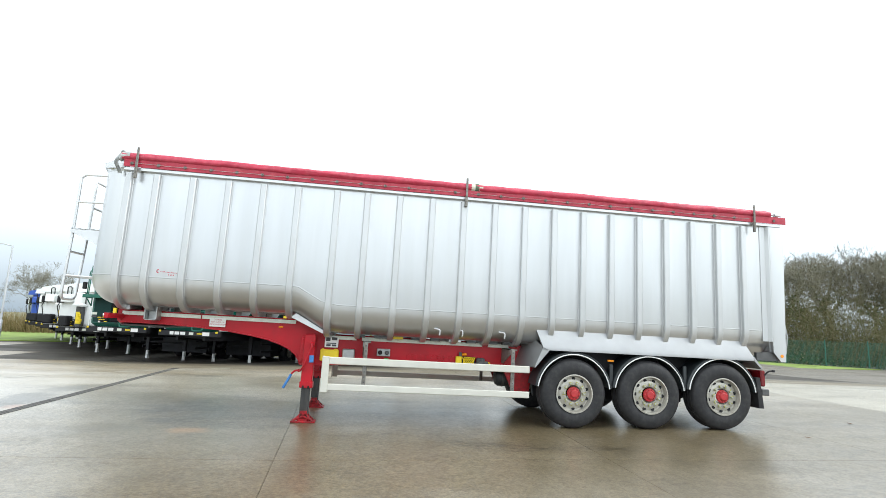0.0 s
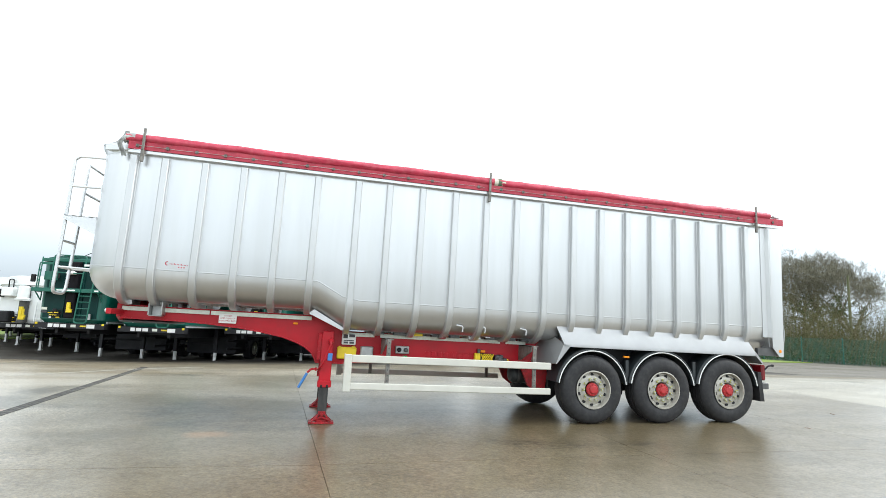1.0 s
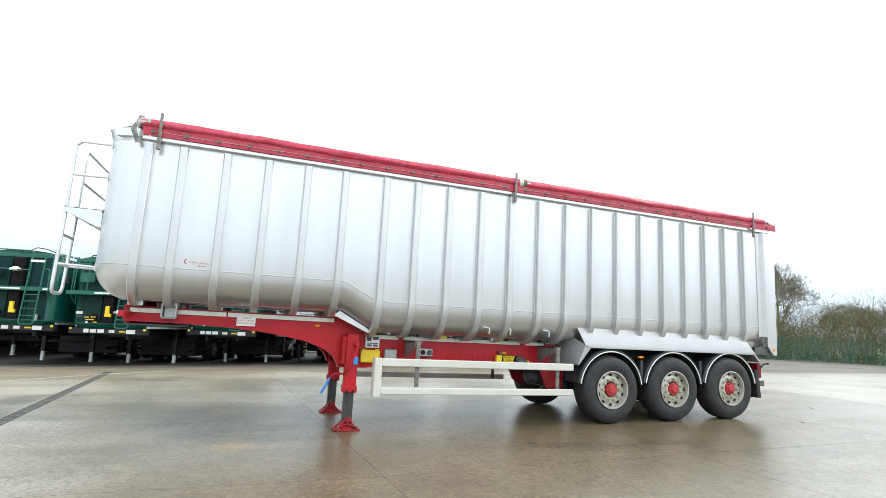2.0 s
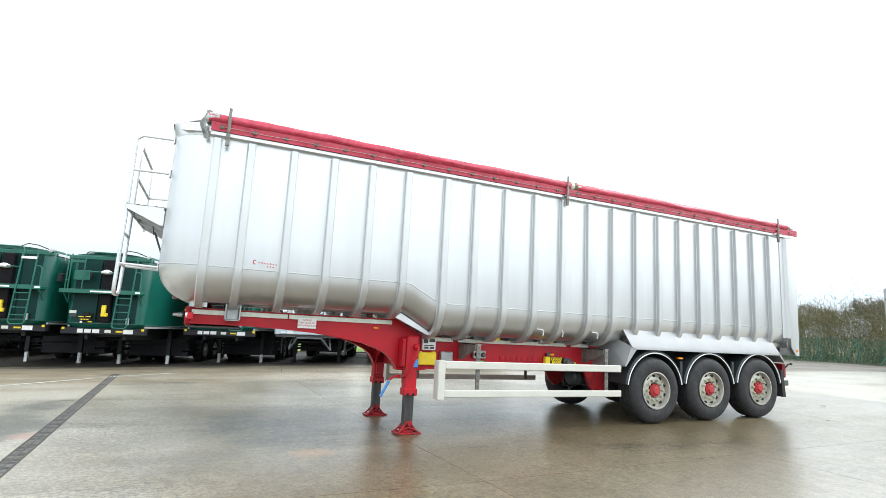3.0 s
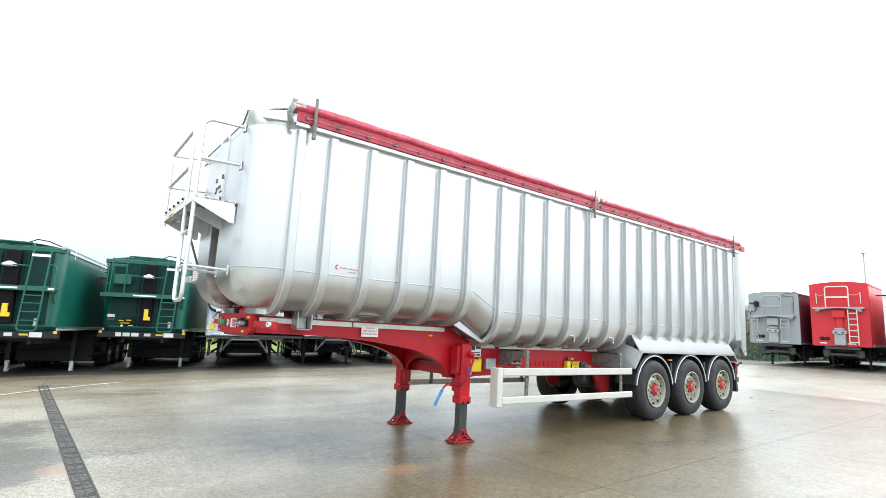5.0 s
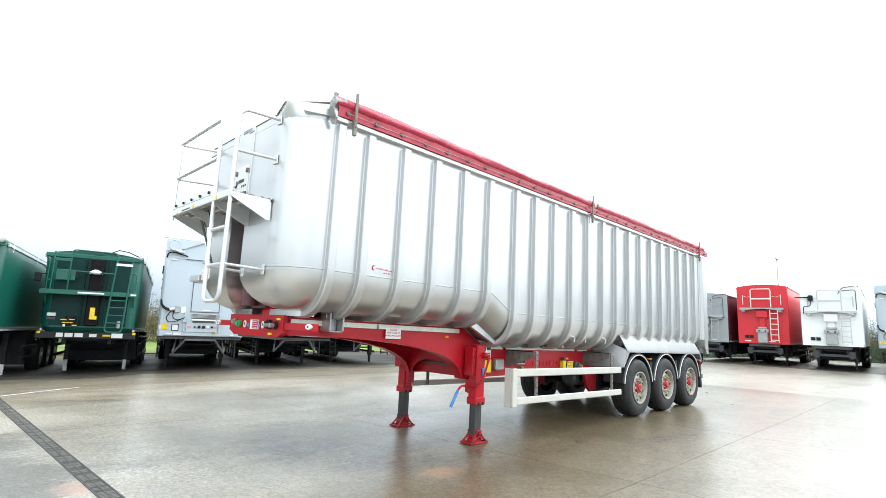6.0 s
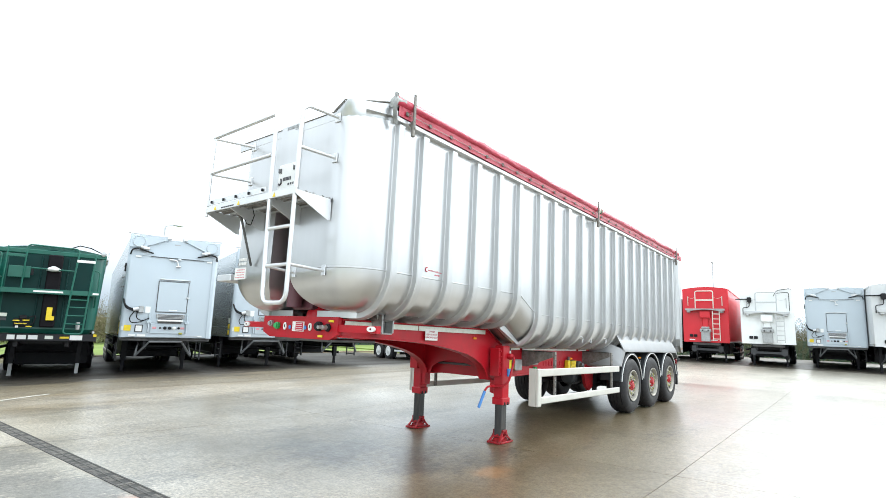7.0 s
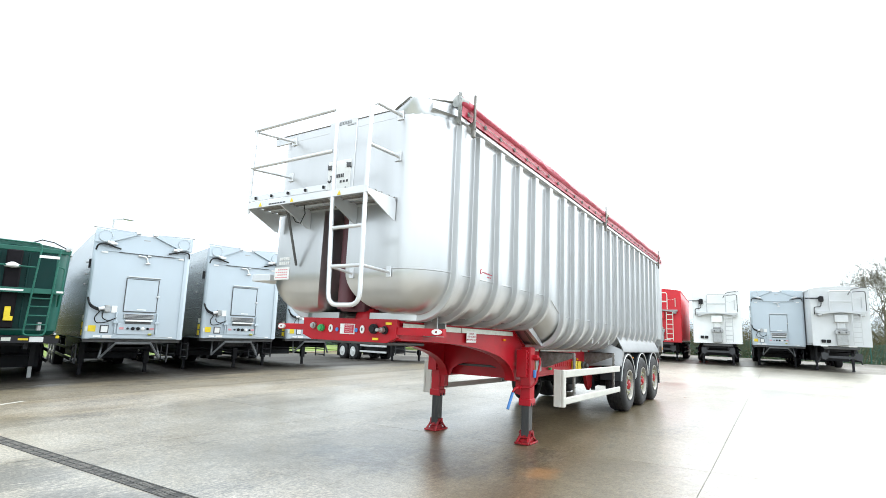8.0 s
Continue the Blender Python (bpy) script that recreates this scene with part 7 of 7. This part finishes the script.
def high_tipper(m, label, group, paint, side_paint, rail, z0=1.2, z1=4.0, ladder=1):
    """High-sided tipper with arched front walkway, ladder and ram."""
    th = empty("parked_high_tipper", m, label, "trailer", group)
    L = 10.8
    tub = tipper_tub(th, side_paint, None, z0, z1 - 0.12, L, 0.12, r=0.10)
    bm = bmesh.new()
    prism(bm, [(-1.22, z0)] + [(1.22, z0)] + [(1.22 - 2.44 * i / 8, z1 - 0.14 + 0.13 * (1 - (1 - i / 4) ** 2)) for i in range(9)], "y", -0.03, 0.06)
    part("front_wall", bm, paint, tub)
    running_gear(th, L, (7.2, 8.5, 9.8), 2.1, CHASSIS, z0 - 0.02, 0.8, None, 0.07)
    part("front_beam", boxm(-0.75, 0.75, 0.12, 0.4, z0 - 0.16, z0 - 0.01, 0.02), DARK_STEEL, th)
    for s in (-1, 1):
        bm = bmesh.new()
        tube(bm, [(s * 0.95, 0.9, 0.45), (s * 0.60, 0.3, z0 - 0.1)], 0.035, 6)
        part("brace", bm, BRACE_DARK, th)
    bm = bmesh.new()
    for s in (-1, 1):
        prism(bm, [(s * 0.85, 1.0), (s * 0.85, 0.70), (s * 0.70, 0.62), (s * 0.55, 0.72), (s * 0.55, 1.0)], "y", 0.3, 0.36)
    box(bm, -0.6, 0.6, 0.3, 0.36, 0.72, 0.84)
    part("nose_bracket", bm, BRACE_DARK, th)
    k = z1 - 4.08
    deck_paint = RAM_GREY if paint is RED_BOX else rail
    # arched walkway
    bm = bmesh.new()
    prism(bm, [(-1.05, 2.76 + k), (-1.05, 2.66 + k)] + [(-0.78 + 1.56 * i / 8, 2.62 + k + 0.09 * math.sin(i / 8 * math.pi)) for i in range(9)] + [(1.05, 2.66 + k), (1.05, 2.76 + k)], "y", -0.40, -0.03)
    deck = part("walkway", bm, deck_paint, th)
    for x in (-0.88, 0.88):
        part("bracket", boxm(x - 0.10, x + 0.10, -0.34, -0.03, 2.52 + k, 2.66 + k, 0.03), deck_paint, deck)
    bm = bmesh.new()
    tube(bm, bent([(-0.48, -0.38, 2.78 + k), (-0.48, -0.38, 3.80 + k), (0.48, -0.38, 3.80 + k), (0.48, -0.38, 2.78 + k)], 0.12), 0.028, 8)
    part("rail_loop", bm, rail, th)
    bm = bmesh.new()
    box(bm, -0.48, 0.48, -0.40, -0.36, 3.22 + k, 3.30 + k, 0.008)
    part("rail_bar", bm, rail, th)
    for s in (-1, 1):
        bm = bmesh.new()
        tube(bm, [(s * 0.92, -0.08, 2.95 + k), (s * 0.92, -0.10, 3.5 + k)], 0.022, 6)
        tube(bm, [(s * 0.92, -0.09, 3.45 + k), (s * 0.7, -0.2, 3.36 + k), (s * 0.48, -0.36, 3.42 + k)], 0.008, 5)
        part("hand_bar", bm, rail, th)
    if ladder:
        for xa, xb in ((0.42, 0.78),) if ladder == 1 else ((0.42, 0.78), (-0.98, -0.70)):
            bm = bmesh.new()
            for x in (xa, xb):
                box(bm, x - 0.02, x + 0.02, -0.40, -0.36, z0 + 0.1, 2.62 + k, 0.005)
            lad = part("ladder", bm, rail, th)
            gap = (2.52 + k - z0) / 6
            for i in range(6):
                part("rung", boxm(xa, xb, -0.395, -0.365, z0 + 0.2 + i * gap, z0 + 0.24 + i * gap), rail, lad)
    part("ram_box", boxm(-0.28, 0.28, -0.30, -0.03, 2.22 + k, 2.60 + k, 0.02), paint, th)
    part("ram_mast", boxm(-0.16, 0.16, -0.14, -0.03, z0 + 0.80, 2.30 + k, 0.03), paint, th)
    rm = part("ram_housing", boxm(-0.24, 0.24, -0.26, -0.03, z0 + 0.05, z0 + 0.64, 0.03), RAM_GREY, th)
    bm = bmesh.new()
    box(bm, -0.30, 0.30, -0.30, -0.08, z0 + 0.60, z0 + 0.80, 0.03)
    box(bm, -0.22, 0.22, -0.27, -0.10, z0 + 0.80, z0 + 0.92, 0.04)
    lathe(bm, [(-0.36, 0.05), (-0.35, 0.09), (-0.28, 0.09)], (0, 0, z0 + 0.70), "y", 12)
    part("ram_head", bm, RAM_GREY, rm)
    for x in (-0.15, 0.15):
        part("pin", boxm(x - 0.03, x + 0.03, -0.33, -0.29, z0 + 0.66, z0 + 0.74, 0.01), BRACE_DARK, rm)
    for x in (-0.78, -0.56):
        part("socket_box", boxm(x - 0.09, x + 0.09, -0.12, -0.03, 1.50, 1.66, 0.02), BLACK, th)
    plates(th, -0.034, 1.34, [(-0.9, -0.6, 0.06, WHITE), (0.25, 0.6, 0.05, WHITE)])
    bm = bmesh.new()
    box(bm, -0.88, -0.68, -0.30, -0.05, 3.25 + k, 3.55 + k, 0.04)
    tube(bm, [(-1.45 if ladder == 1 else -1.15, -0.12, 3.44 + k), (-0.85, -0.15, 3.44 + k)], 0.03, 6)
    tube(bm, bent([(-0.78, -0.18, 3.25 + k), (-0.8, -0.18, 3.0 + k), (-1.1, -0.18, 2.98 + k), (-1.1, -0.15, 2.6 + k)], 0.1), 0.02, 6)
    if paint is not RED_BOX:
        part("sheet_motor", bm, BLACK, th)
    else:
        bm.free()
    bm = bmesh.new()
    tube(bm, bent([(0.35, -0.2, 3.6 + k), (0.5, -0.2, 3.9 + k), (1.1, -0.1, 4.02 + k), (1.2, 0.1, 3.95 + k)], 0.15), 0.02, 6)
    tube(bm, bent([(0.5, -0.3, 3.75 + k), (1.05, -0.3, 3.8 + k), (1.05, -0.3, 2.8 + k)], 0.12), 0.02, 6)
    if paint is not RED_BOX:
        part("hose", bm, DARK_STEEL, th)
    else:
        bm.free()
    return th


def place(x, y, theta):
    if x > 20:
        return pose(x, y, rise(x), 0, 0, -theta)
    if x < -10:
        return pose(x, y, -fall(x, 24.5), 0, 0, -theta)
    # the yard falls away to the back, and these lean with it
    return pose(x, y, -fall(x, 24.5) + 0.02, -1.0, 0, -theta)


ROW_N, ROW_E = "trailers parked along the back of the yard", "trailers parked along the fence"
green_words = "dark green tipping trailer with green ladder and walkway, parked empty"
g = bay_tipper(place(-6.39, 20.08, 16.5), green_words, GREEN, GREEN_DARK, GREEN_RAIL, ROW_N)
copy_thing(g, place(-3.08, 21.13, 17.0))
copy_thing(g, place(-9.04, 20.47, 13.5))
w = bay_tipper(place(-11.85, 23.7, 15), "white tipping trailer with white hood and yellow bracket", WHITE_BOX, WHITE_BOX, WHITE_BOX, ROW_N, 2.8, True)
copy_thing(w, place(-13.95, 26.3, 15))
copy_thing(w, place(-15.75, 29.0, 15))
bay_tipper(place(-17.75, 31.8, 15), "bright blue tipping trailer with blue hood and ladder", BLUE_BOX, BLUE_BOX, BLUE_BOX, ROW_N, 2.8, True)
bay_tipper(place(-19.6, 34.6, 15), "mid grey tipping trailer at the end of a row", GREY_BOX, GREY_BOX, GREY_BOX, ROW_N, 2.75, True)
b = box_trailer(place(0.0, 20.91, 17.0), "tall plain pale silver box trailer with square front hatch", ROW_N)
for x, y, th in ((3.42, 20.8, 16.4), (7.05, 20.9, 16.2)):
    copy_thing(b, place(x, y, th))
box_trailer(place(14.3, 19.5, 16), "silver box trailer with white side guards, parked in the row", ROW_N, WHITE_BOX, 10.4, (6.45, 7.6))
high_tipper(place(26.55, 14.38, 86), "mid grey tipping trailer with maroon side and pale ladder", ROW_E, GREY_BOX, MAROON_SIDE, STEEL, 1.2, 4.05, 2)
high_tipper(place(26.9, 11.47, 85), "bright red high-sided tipping trailer with pale ladder", ROW_E, RED_BOX, RED_BOX, TAPE, 1.2, 4.5)
high_tipper(place(25.85, 8.2, 85), "plain white high-sided tipping trailer with white rail loop", ROW_E, WHITE_BOX, WHITE_BOX, ALU_RIB, 1.25, 4.3)
c = copy_thing(b, place(26.96, 5.27, 87.5))
c["group"] = ROW_E
high_tipper(place(25.6, 2.54, 84), "pale grey high-sided tipping trailer with grey rail loop", ROW_E, PALE_BOX, PALE_BOX, ALU_RIB, 1.34, 4.42)


# ---- lamp posts, pole, fence ----
def lamp_post(x, y, h, arm, turn, label):
    th = empty("street_lamp", pose(x, y, -0.4 if x > 30 else -0.14, 0, 0, turn), label, "lamp post")
    bm = bmesh.new()
    tube(bm, [(0, 0, 0), (0, 0, 1.2), (0, 0, h)], 0.07, 10, r_end=0.045)
    lathe(bm, [(0, 0.10), (1.1, 0.10), (1.16, 0.06)], (0, 0, 0), "z", 12)
    part("pole", bm, LAMP_GREY, th)
    bm = bmesh.new()
    tube(bm, [(0, 0, h - 0.05), (arm * 0.5, 0, h + 0.05), (arm, 0, h + 0.1)], 0.03, 8)
    part("arm", bm, LAMP_GREY, th)
    bm = bmesh.new()
    lathe(bm, [(-0.32, 0.02), (-0.25, 0.09), (0.1, 0.13), (0.28, 0.10), (0.34, 0.02)], (arm + 0.25, 0, h + 0.12), "x", 12)
    for v in bm.verts:
        v.co.z = h + 0.12 + (v.co.z - h - 0.12) * 0.5
    part("lantern", bm, LAMP_GREY, th)


lamp_post(-20.85, 33.0, 5.5, 1.0, 180, "grey steel street lamp standing on grass")
lamp_post(6.3, 37.2, 7.3, 0.5, 0, "grey steel street lamp behind the trailers")
lamp_post(43.4, 14.2, 8.4, -0.25, 0, "thin grey street lamp beyond the fence")
bm = bmesh.new()
tube(bm, [(0, 0, 0), (0, 0, 3.5), (0.05, 0, 7.2)], 0.12, 10, r_end=0.08)
up = part("utility_pole", bm, MOSSY_WOOD)
up.location = (42.1, 34.0, -0.42)
tagged(up, "mossy wooden utility pole beyond the fence", "pole")


def fence_line(u, d=0.0):
    """A place on the fence, u metres along it from the south, d metres behind it."""
    k = max(0.0, u - 49.5)
    f = min(1.0, max(0.0, (u - 41.0) / 17.0))
    turn = 0.659 * f * f * (3 - 2 * f)
    return Vector((42.0 - 0.612 * k + d * math.cos(turn), min(u, 49.5) - 24.0 + 0.79 * k + d * math.sin(turn), -0.4))


def build_fence():
    th = empty("mesh_fence", pose(0, 0, 0), "green wire mesh fence with posts and slanting struts", "fence")
    bm = bmesh.new()
    u = 0.0
    while u < 90:
        p, q = fence_line(u), fence_line(u + 0.011)
        up = Vector((0, 0, 1.9))
        bm.faces.new([bm.verts.new(v) for v in (p, q, q + up, p + up)])
        u += 0.075
    for i in range(26):
        z = Vector((0, 0, 0.03 + i * 0.073))
        w = Vector((0, 0, 0.010))
        for u0, u1 in ((0, 49.49), (49.51, 90)):
            p, q = fence_line(u0, -0.004), fence_line(u1, -0.004)
            bm.faces.new([bm.verts.new(v) for v in (p + z, q + z, q + z + w, p + z + w)])
    wires = part("wire_mesh", bm, FENCE_GREEN, th)
    wires["kind"] = "stuff"
    bm = bmesh.new()
    tube(bm, [(-0.05, 0.0, 1.65), (-0.05, -1.2, 0.0)], 0.03, 6)
    p0 = s0 = None
    for i in range(36):
        u = 0.6 + i * 2.55
        m = Matrix.Translation(fence_line(u)) @ Matrix.Rotation(0 if u < 49.5 else 0.66, 4, "Z")
        if p0 is None:
            p0 = part("post", boxm(-0.04, 0.04, -0.03, 0.03, -0.1, 2.0, 0.006), FENCE_GREEN, th)
            p0.matrix_basis = m
            s0 = part("strut", bm, STRUT_GREEN, th)
            s0.matrix_basis = m @ Matrix.Diagonal((1, -1, 1, 1))
        else:
            again(p0, m)
            if 13 < i < 20:
                again(s0, m @ Matrix.Diagonal((1, -1, 1, 1)))


build_fence()


# ---- trees and scrub ----
def bare_tree(x, y, h, seed, label, ivy=0, spread=1.0, twig_depth=6, twig=0.0105):
    rnd = random.Random(seed)
    th = empty("bare_tree", pose(x, y, -0.42 if x > 30 else -0.46), label, "tree")
    wood, twigs = bmesh.new(), bmesh.new()
    tips = []
    limbs = []

    centre, wide = Vector((0, 0, h * 0.60)), Vector((h * 0.40 * spread, h * 0.40 * spread, h * 0.41))

    def inside(p):
        q = p - centre
        return (q.x / wide.x) ** 2 + (q.y / wide.y) ** 2 + (q.z / wide.z) ** 2 < 1.0

    def grow(p, d, length, r, depth):
        pts = [p]
        q = p.copy()
        n = 3 if depth < 4 else 2
        for i in range(n):
            d = (d + Vector((rnd.uniform(-1, 1), rnd.uniform(-1, 1), rnd.uniform(-0.5, 0.6))) * (0.14 + 0.035 * depth)).normalized()
            q = q + d * length / n
            pts.append(q.copy())
        thin = r < 0.03
        tube(twigs if thin else wood, pts, r, 3 if thin else 6, r_end=r * 0.66)
        limbs.append((pts, r))
        if depth >= twig_depth or (depth > 2 and not inside(q)):
            return
        for k in range(rnd.choice((2, 3, 3, 4)) if depth < 3 else rnd.choice((2, 3, 3))):
            a = rnd.uniform(0, math.tau)
            lean = rnd.uniform(0.30, 0.95)
            side = d.orthogonal().normalized()
            side.rotate(Matrix.Rotation(a, 3, d))
            nd = (d * math.cos(lean) + side * math.sin(lean) + Vector((0, 0, 0.08))).normalized()
            start = pts[-1] if k < 2 or depth == 0 else pts[-2].lerp(pts[-1], rnd.random())
            grow(start, nd, length * rnd.uniform(0.70, 0.88), max(twig, r * rnd.uniform(0.46, 0.60)), depth + 1)

    grow(Vector((0, 0, -0.05)), Vector((0.04, 0.02, 1)).normalized(), h * 0.22, h * 0.024, 0)
    part("trunk", wood, BARK, th, angle=80)
    part("crown", twigs, TWIG, th, "many fine bare twigs", angle=80)
    if ivy:
        bm = bmesh.new()
        thick = [l for l in limbs for _ in range(1 + int(l[1] / (h * 0.004))) if l[1] > h * 0.0035]
        for i in range(ivy):
            pts, r = rnd.choice(thick)
            k = rnd.randrange(len(pts) - 1)
            c = pts[k].lerp(pts[k + 1], rnd.random()) + Vector((rnd.gauss(0, 1), rnd.gauss(0, 1), rnd.gauss(0, 0.7))) * (r + 0.12)
            if c.z < 0.1:
                continue
            leaf(bm, c, rnd.uniform(0.045, 0.10), rnd)
        part("ivy", bm, IVY, th, "dark green climbing ivy", angle=80)
    return th


def leaf(bm, c, s, rnd):
    u = Vector((rnd.gauss(0, 1), rnd.gauss(0, 1), rnd.gauss(0, 1))).normalized()
    v = u.orthogonal().normalized()
    v.rotate(Matrix.Rotation(rnd.uniform(0, 6.28), 3, u))
    bm.faces.new([bm.verts.new(c + u * s), bm.verts.new(c + v * s * 0.6), bm.verts.new(c - u * s), bm.verts.new(c - v * s * 0.6)])


def mesh_from(name, verts, faces, material):
    me = bpy.data.meshes.new(name)
    me.from_pydata(verts, [], faces)
    me.materials.append(material)
    return new(name, me)


def thicket(name, label, material, x0, x1, y0, y1, height, count, sticks, seed, leaf_size=(0.10, 0.24), slim=0.5, along=None, upright=False):
    """A bank of winter scrub: leaf flecks in clumps with upright stems among them."""
    rng = np.random.default_rng(seed)
    nclump = max(6, count // 90)
    cx, cy = rng.uniform(x0, x1, nclump), rng.uniform(y0, y1, nclump)
    ch = np.array([height(a, b) for a, b in zip(cx, cy)]) * rng.uniform(0.45, 1.0, nclump)
    pick = rng.integers(0, nclump, count)
    rad = 0.45 + 0.22 * ch[pick]
    c = np.stack([cx[pick] + rng.normal(0, 1, count) * rad * 0.7, cy[pick] + rng.normal(0, 1, count) * rad * 0.7,
                  np.abs(ch[pick] * np.clip(0.5 + rng.normal(0, 0.24, count), -0.9, 1.02))], 1)
    u = rng.normal(0, 1, (count, 3))
    u /= np.linalg.norm(u, axis=1)[:, None]
    v = np.cross(u, rng.normal(0, 1, (count, 3)))
    v /= np.linalg.norm(v, axis=1)[:, None]
    s = rng.uniform(*leaf_size, count)[:, None]
    if upright:
        u[:, 2] = np.abs(u[:, 2]) + 0.5
    verts = np.concatenate([c + u * s, c + v * s * slim, c - u * s, c - v * s * slim])
    i = np.arange(count)
    faces = np.stack([i, i + count, i + 2 * count, i + 3 * count], 1)
    # stems
    bx, by = rng.uniform(x0, x1, sticks), rng.uniform(y0, y1, sticks)
    hh = np.array([height(a, b) for a, b in zip(bx, by)]) * rng.uniform(0.6, 1.18, sticks)
    lean = rng.normal(0, 0.18, (sticks, 2))
    base = np.stack([bx, by, np.zeros(sticks)], 1)
    tip = base + np.stack([lean[:, 0] * hh, lean[:, 1] * hh, hh], 1)
    w = 0.018
    o = 4 * count
    ang = rng.uniform(0, 6.28, sticks)
    d1 = np.stack([np.cos(ang) * w, np.sin(ang) * w, np.zeros(sticks)], 1)
    d2 = np.stack([-np.sin(ang) * w, np.cos(ang) * w, np.zeros(sticks)], 1)
    sv = np.concatenate([base + d1, base - d1 + d2, base - d1 - d2, tip])
    k = np.arange(sticks)
    tri = [np.stack([o + k + a * sticks, o + k + b * sticks, o + k + 3 * sticks], 1) for a, b in ((0, 1), (1, 2), (2, 0))]
    allf = faces.tolist() + np.concatenate(tri).tolist()
    every = np.concatenate([verts, sv])
    every[:, 2] -= 0.42
    if along:
        heart = np.concatenate([c, c, c, c, base, base, base, base])
        moved = np.array([along(v[1], v[0]).to_tuple()[:2] for v in heart])
        every[:, :2] += moved - heart[:, :2]
    ob = mesh_from(name, every.tolist(), allf, material)
    return tagged(ob, label, "scrub", kind="stuff")


def wood_height(d, u):
    return 4.2 + 0.9 * math.sin(u * 0.31) + 0.6 * math.sin(u * 0.83 + d) + 1.5 * min(1, max(0, (u - 44) / 8)) + 1.7 * min(1, max(0, (u - 56) / 6)) + 0.08 * d


thicket("scrub_bank", "dense brown and olive winter scrub behind the fence", SCRUB, 1.2, 13, 2, 96, wood_height, 240000, 2500, 11, (0.10, 0.34), 0.045, fence_line)
thicket("scrub_foliage", "olive evergreen foliage among the scrub", LEAVES, 1.2, 13, 2, 96, lambda d, u: wood_height(d, u) * 0.92, 130000, 300, 17, (0.03, 0.075), 0.5, fence_line)
thicket("olive_woodland", "dense olive brown woodland edge behind the fence", LEAVES, 4, 14, 55, 96, lambda d, u: 4.6 + 0.9 * math.sin(u * 0.5), 80000, 200, 41, (0.04, 0.09), 0.4, fence_line)
thicket("ivy_undergrowth", "dark green undergrowth along the fence", IVY, 0.6, 3, 2, 92, lambda d, u: 1.4 + 0.5 * math.sin(u * 0.7), 16000, 300, 12, (0.05, 0.11), 0.5, fence_line)
thicket("hedge", "brown unkempt hedge behind the yard", SCRUB, -8, 24, 46, 51, lambda x, y: 3.9 + 0.7 * math.sin(x * 0.6), 60000, 500, 13, (0.10, 0.34), 0.045)
thicket("tall_grass", "tall dry brown grass along the field edge", DRY, -60, -3, 45, 51, lambda x, y: 2.1 + 0.3 * math.sin(x * 0.9), 34000, 9000, 14, (0.10, 0.30), 0.06, None, True)
bare_tree(40.2, 41.5, 12.2, 3, "large bare ivy-clad tree behind the fence", 5000, 0.95, 9)
wild = "bare winter tree in the scrub"
for x, y, h, seed, ivy, depth in ((45.5, 38.5, 10.4, 5, 2200, 9), (44.0, 44.5, 12.0, 31, 2600, 9), (50, 40.0, 10.6, 33, 1200, 9), (47.5, 43.5, 12.0, 52, 2600, 9), (36.5, 44.5, 11.6, 53, 2000, 9), (56, 37.0, 6.3, 55, 0, 8), (61, 33.0, 6.4, 56, 0, 8), (59, 39.5, 6.9, 57, 0, 8), (48.5, 35.0, 6.2, 9, 500, 8), (53, 33.0, 5.8, 15, 0, 8),
                                  (51, 28.0, 6.6, 7, 0, 8), (53, 22.5, 6.8, 35, 0, 8), (50, 17.0, 6.2, 37, 0, 8), (38, 49.0, 12.0, 16, 800, 8), (33, 52.0, 11.0, 19, 800, 8), (57, 26.5, 7.6, 39, 0, 8)):
    bare_tree(x, y, h, seed, wild, ivy, 1.0, depth)
bare_tree(46.5, -2.0, 9.6, 21, "bare spreading tree behind the parked trailers", 0, 1.1, 9, 0.0065)
bare_tree(-52, 88, 10.5, 23, "rounded bare tree in the far field", 0, 1.2, 8, 0.010)
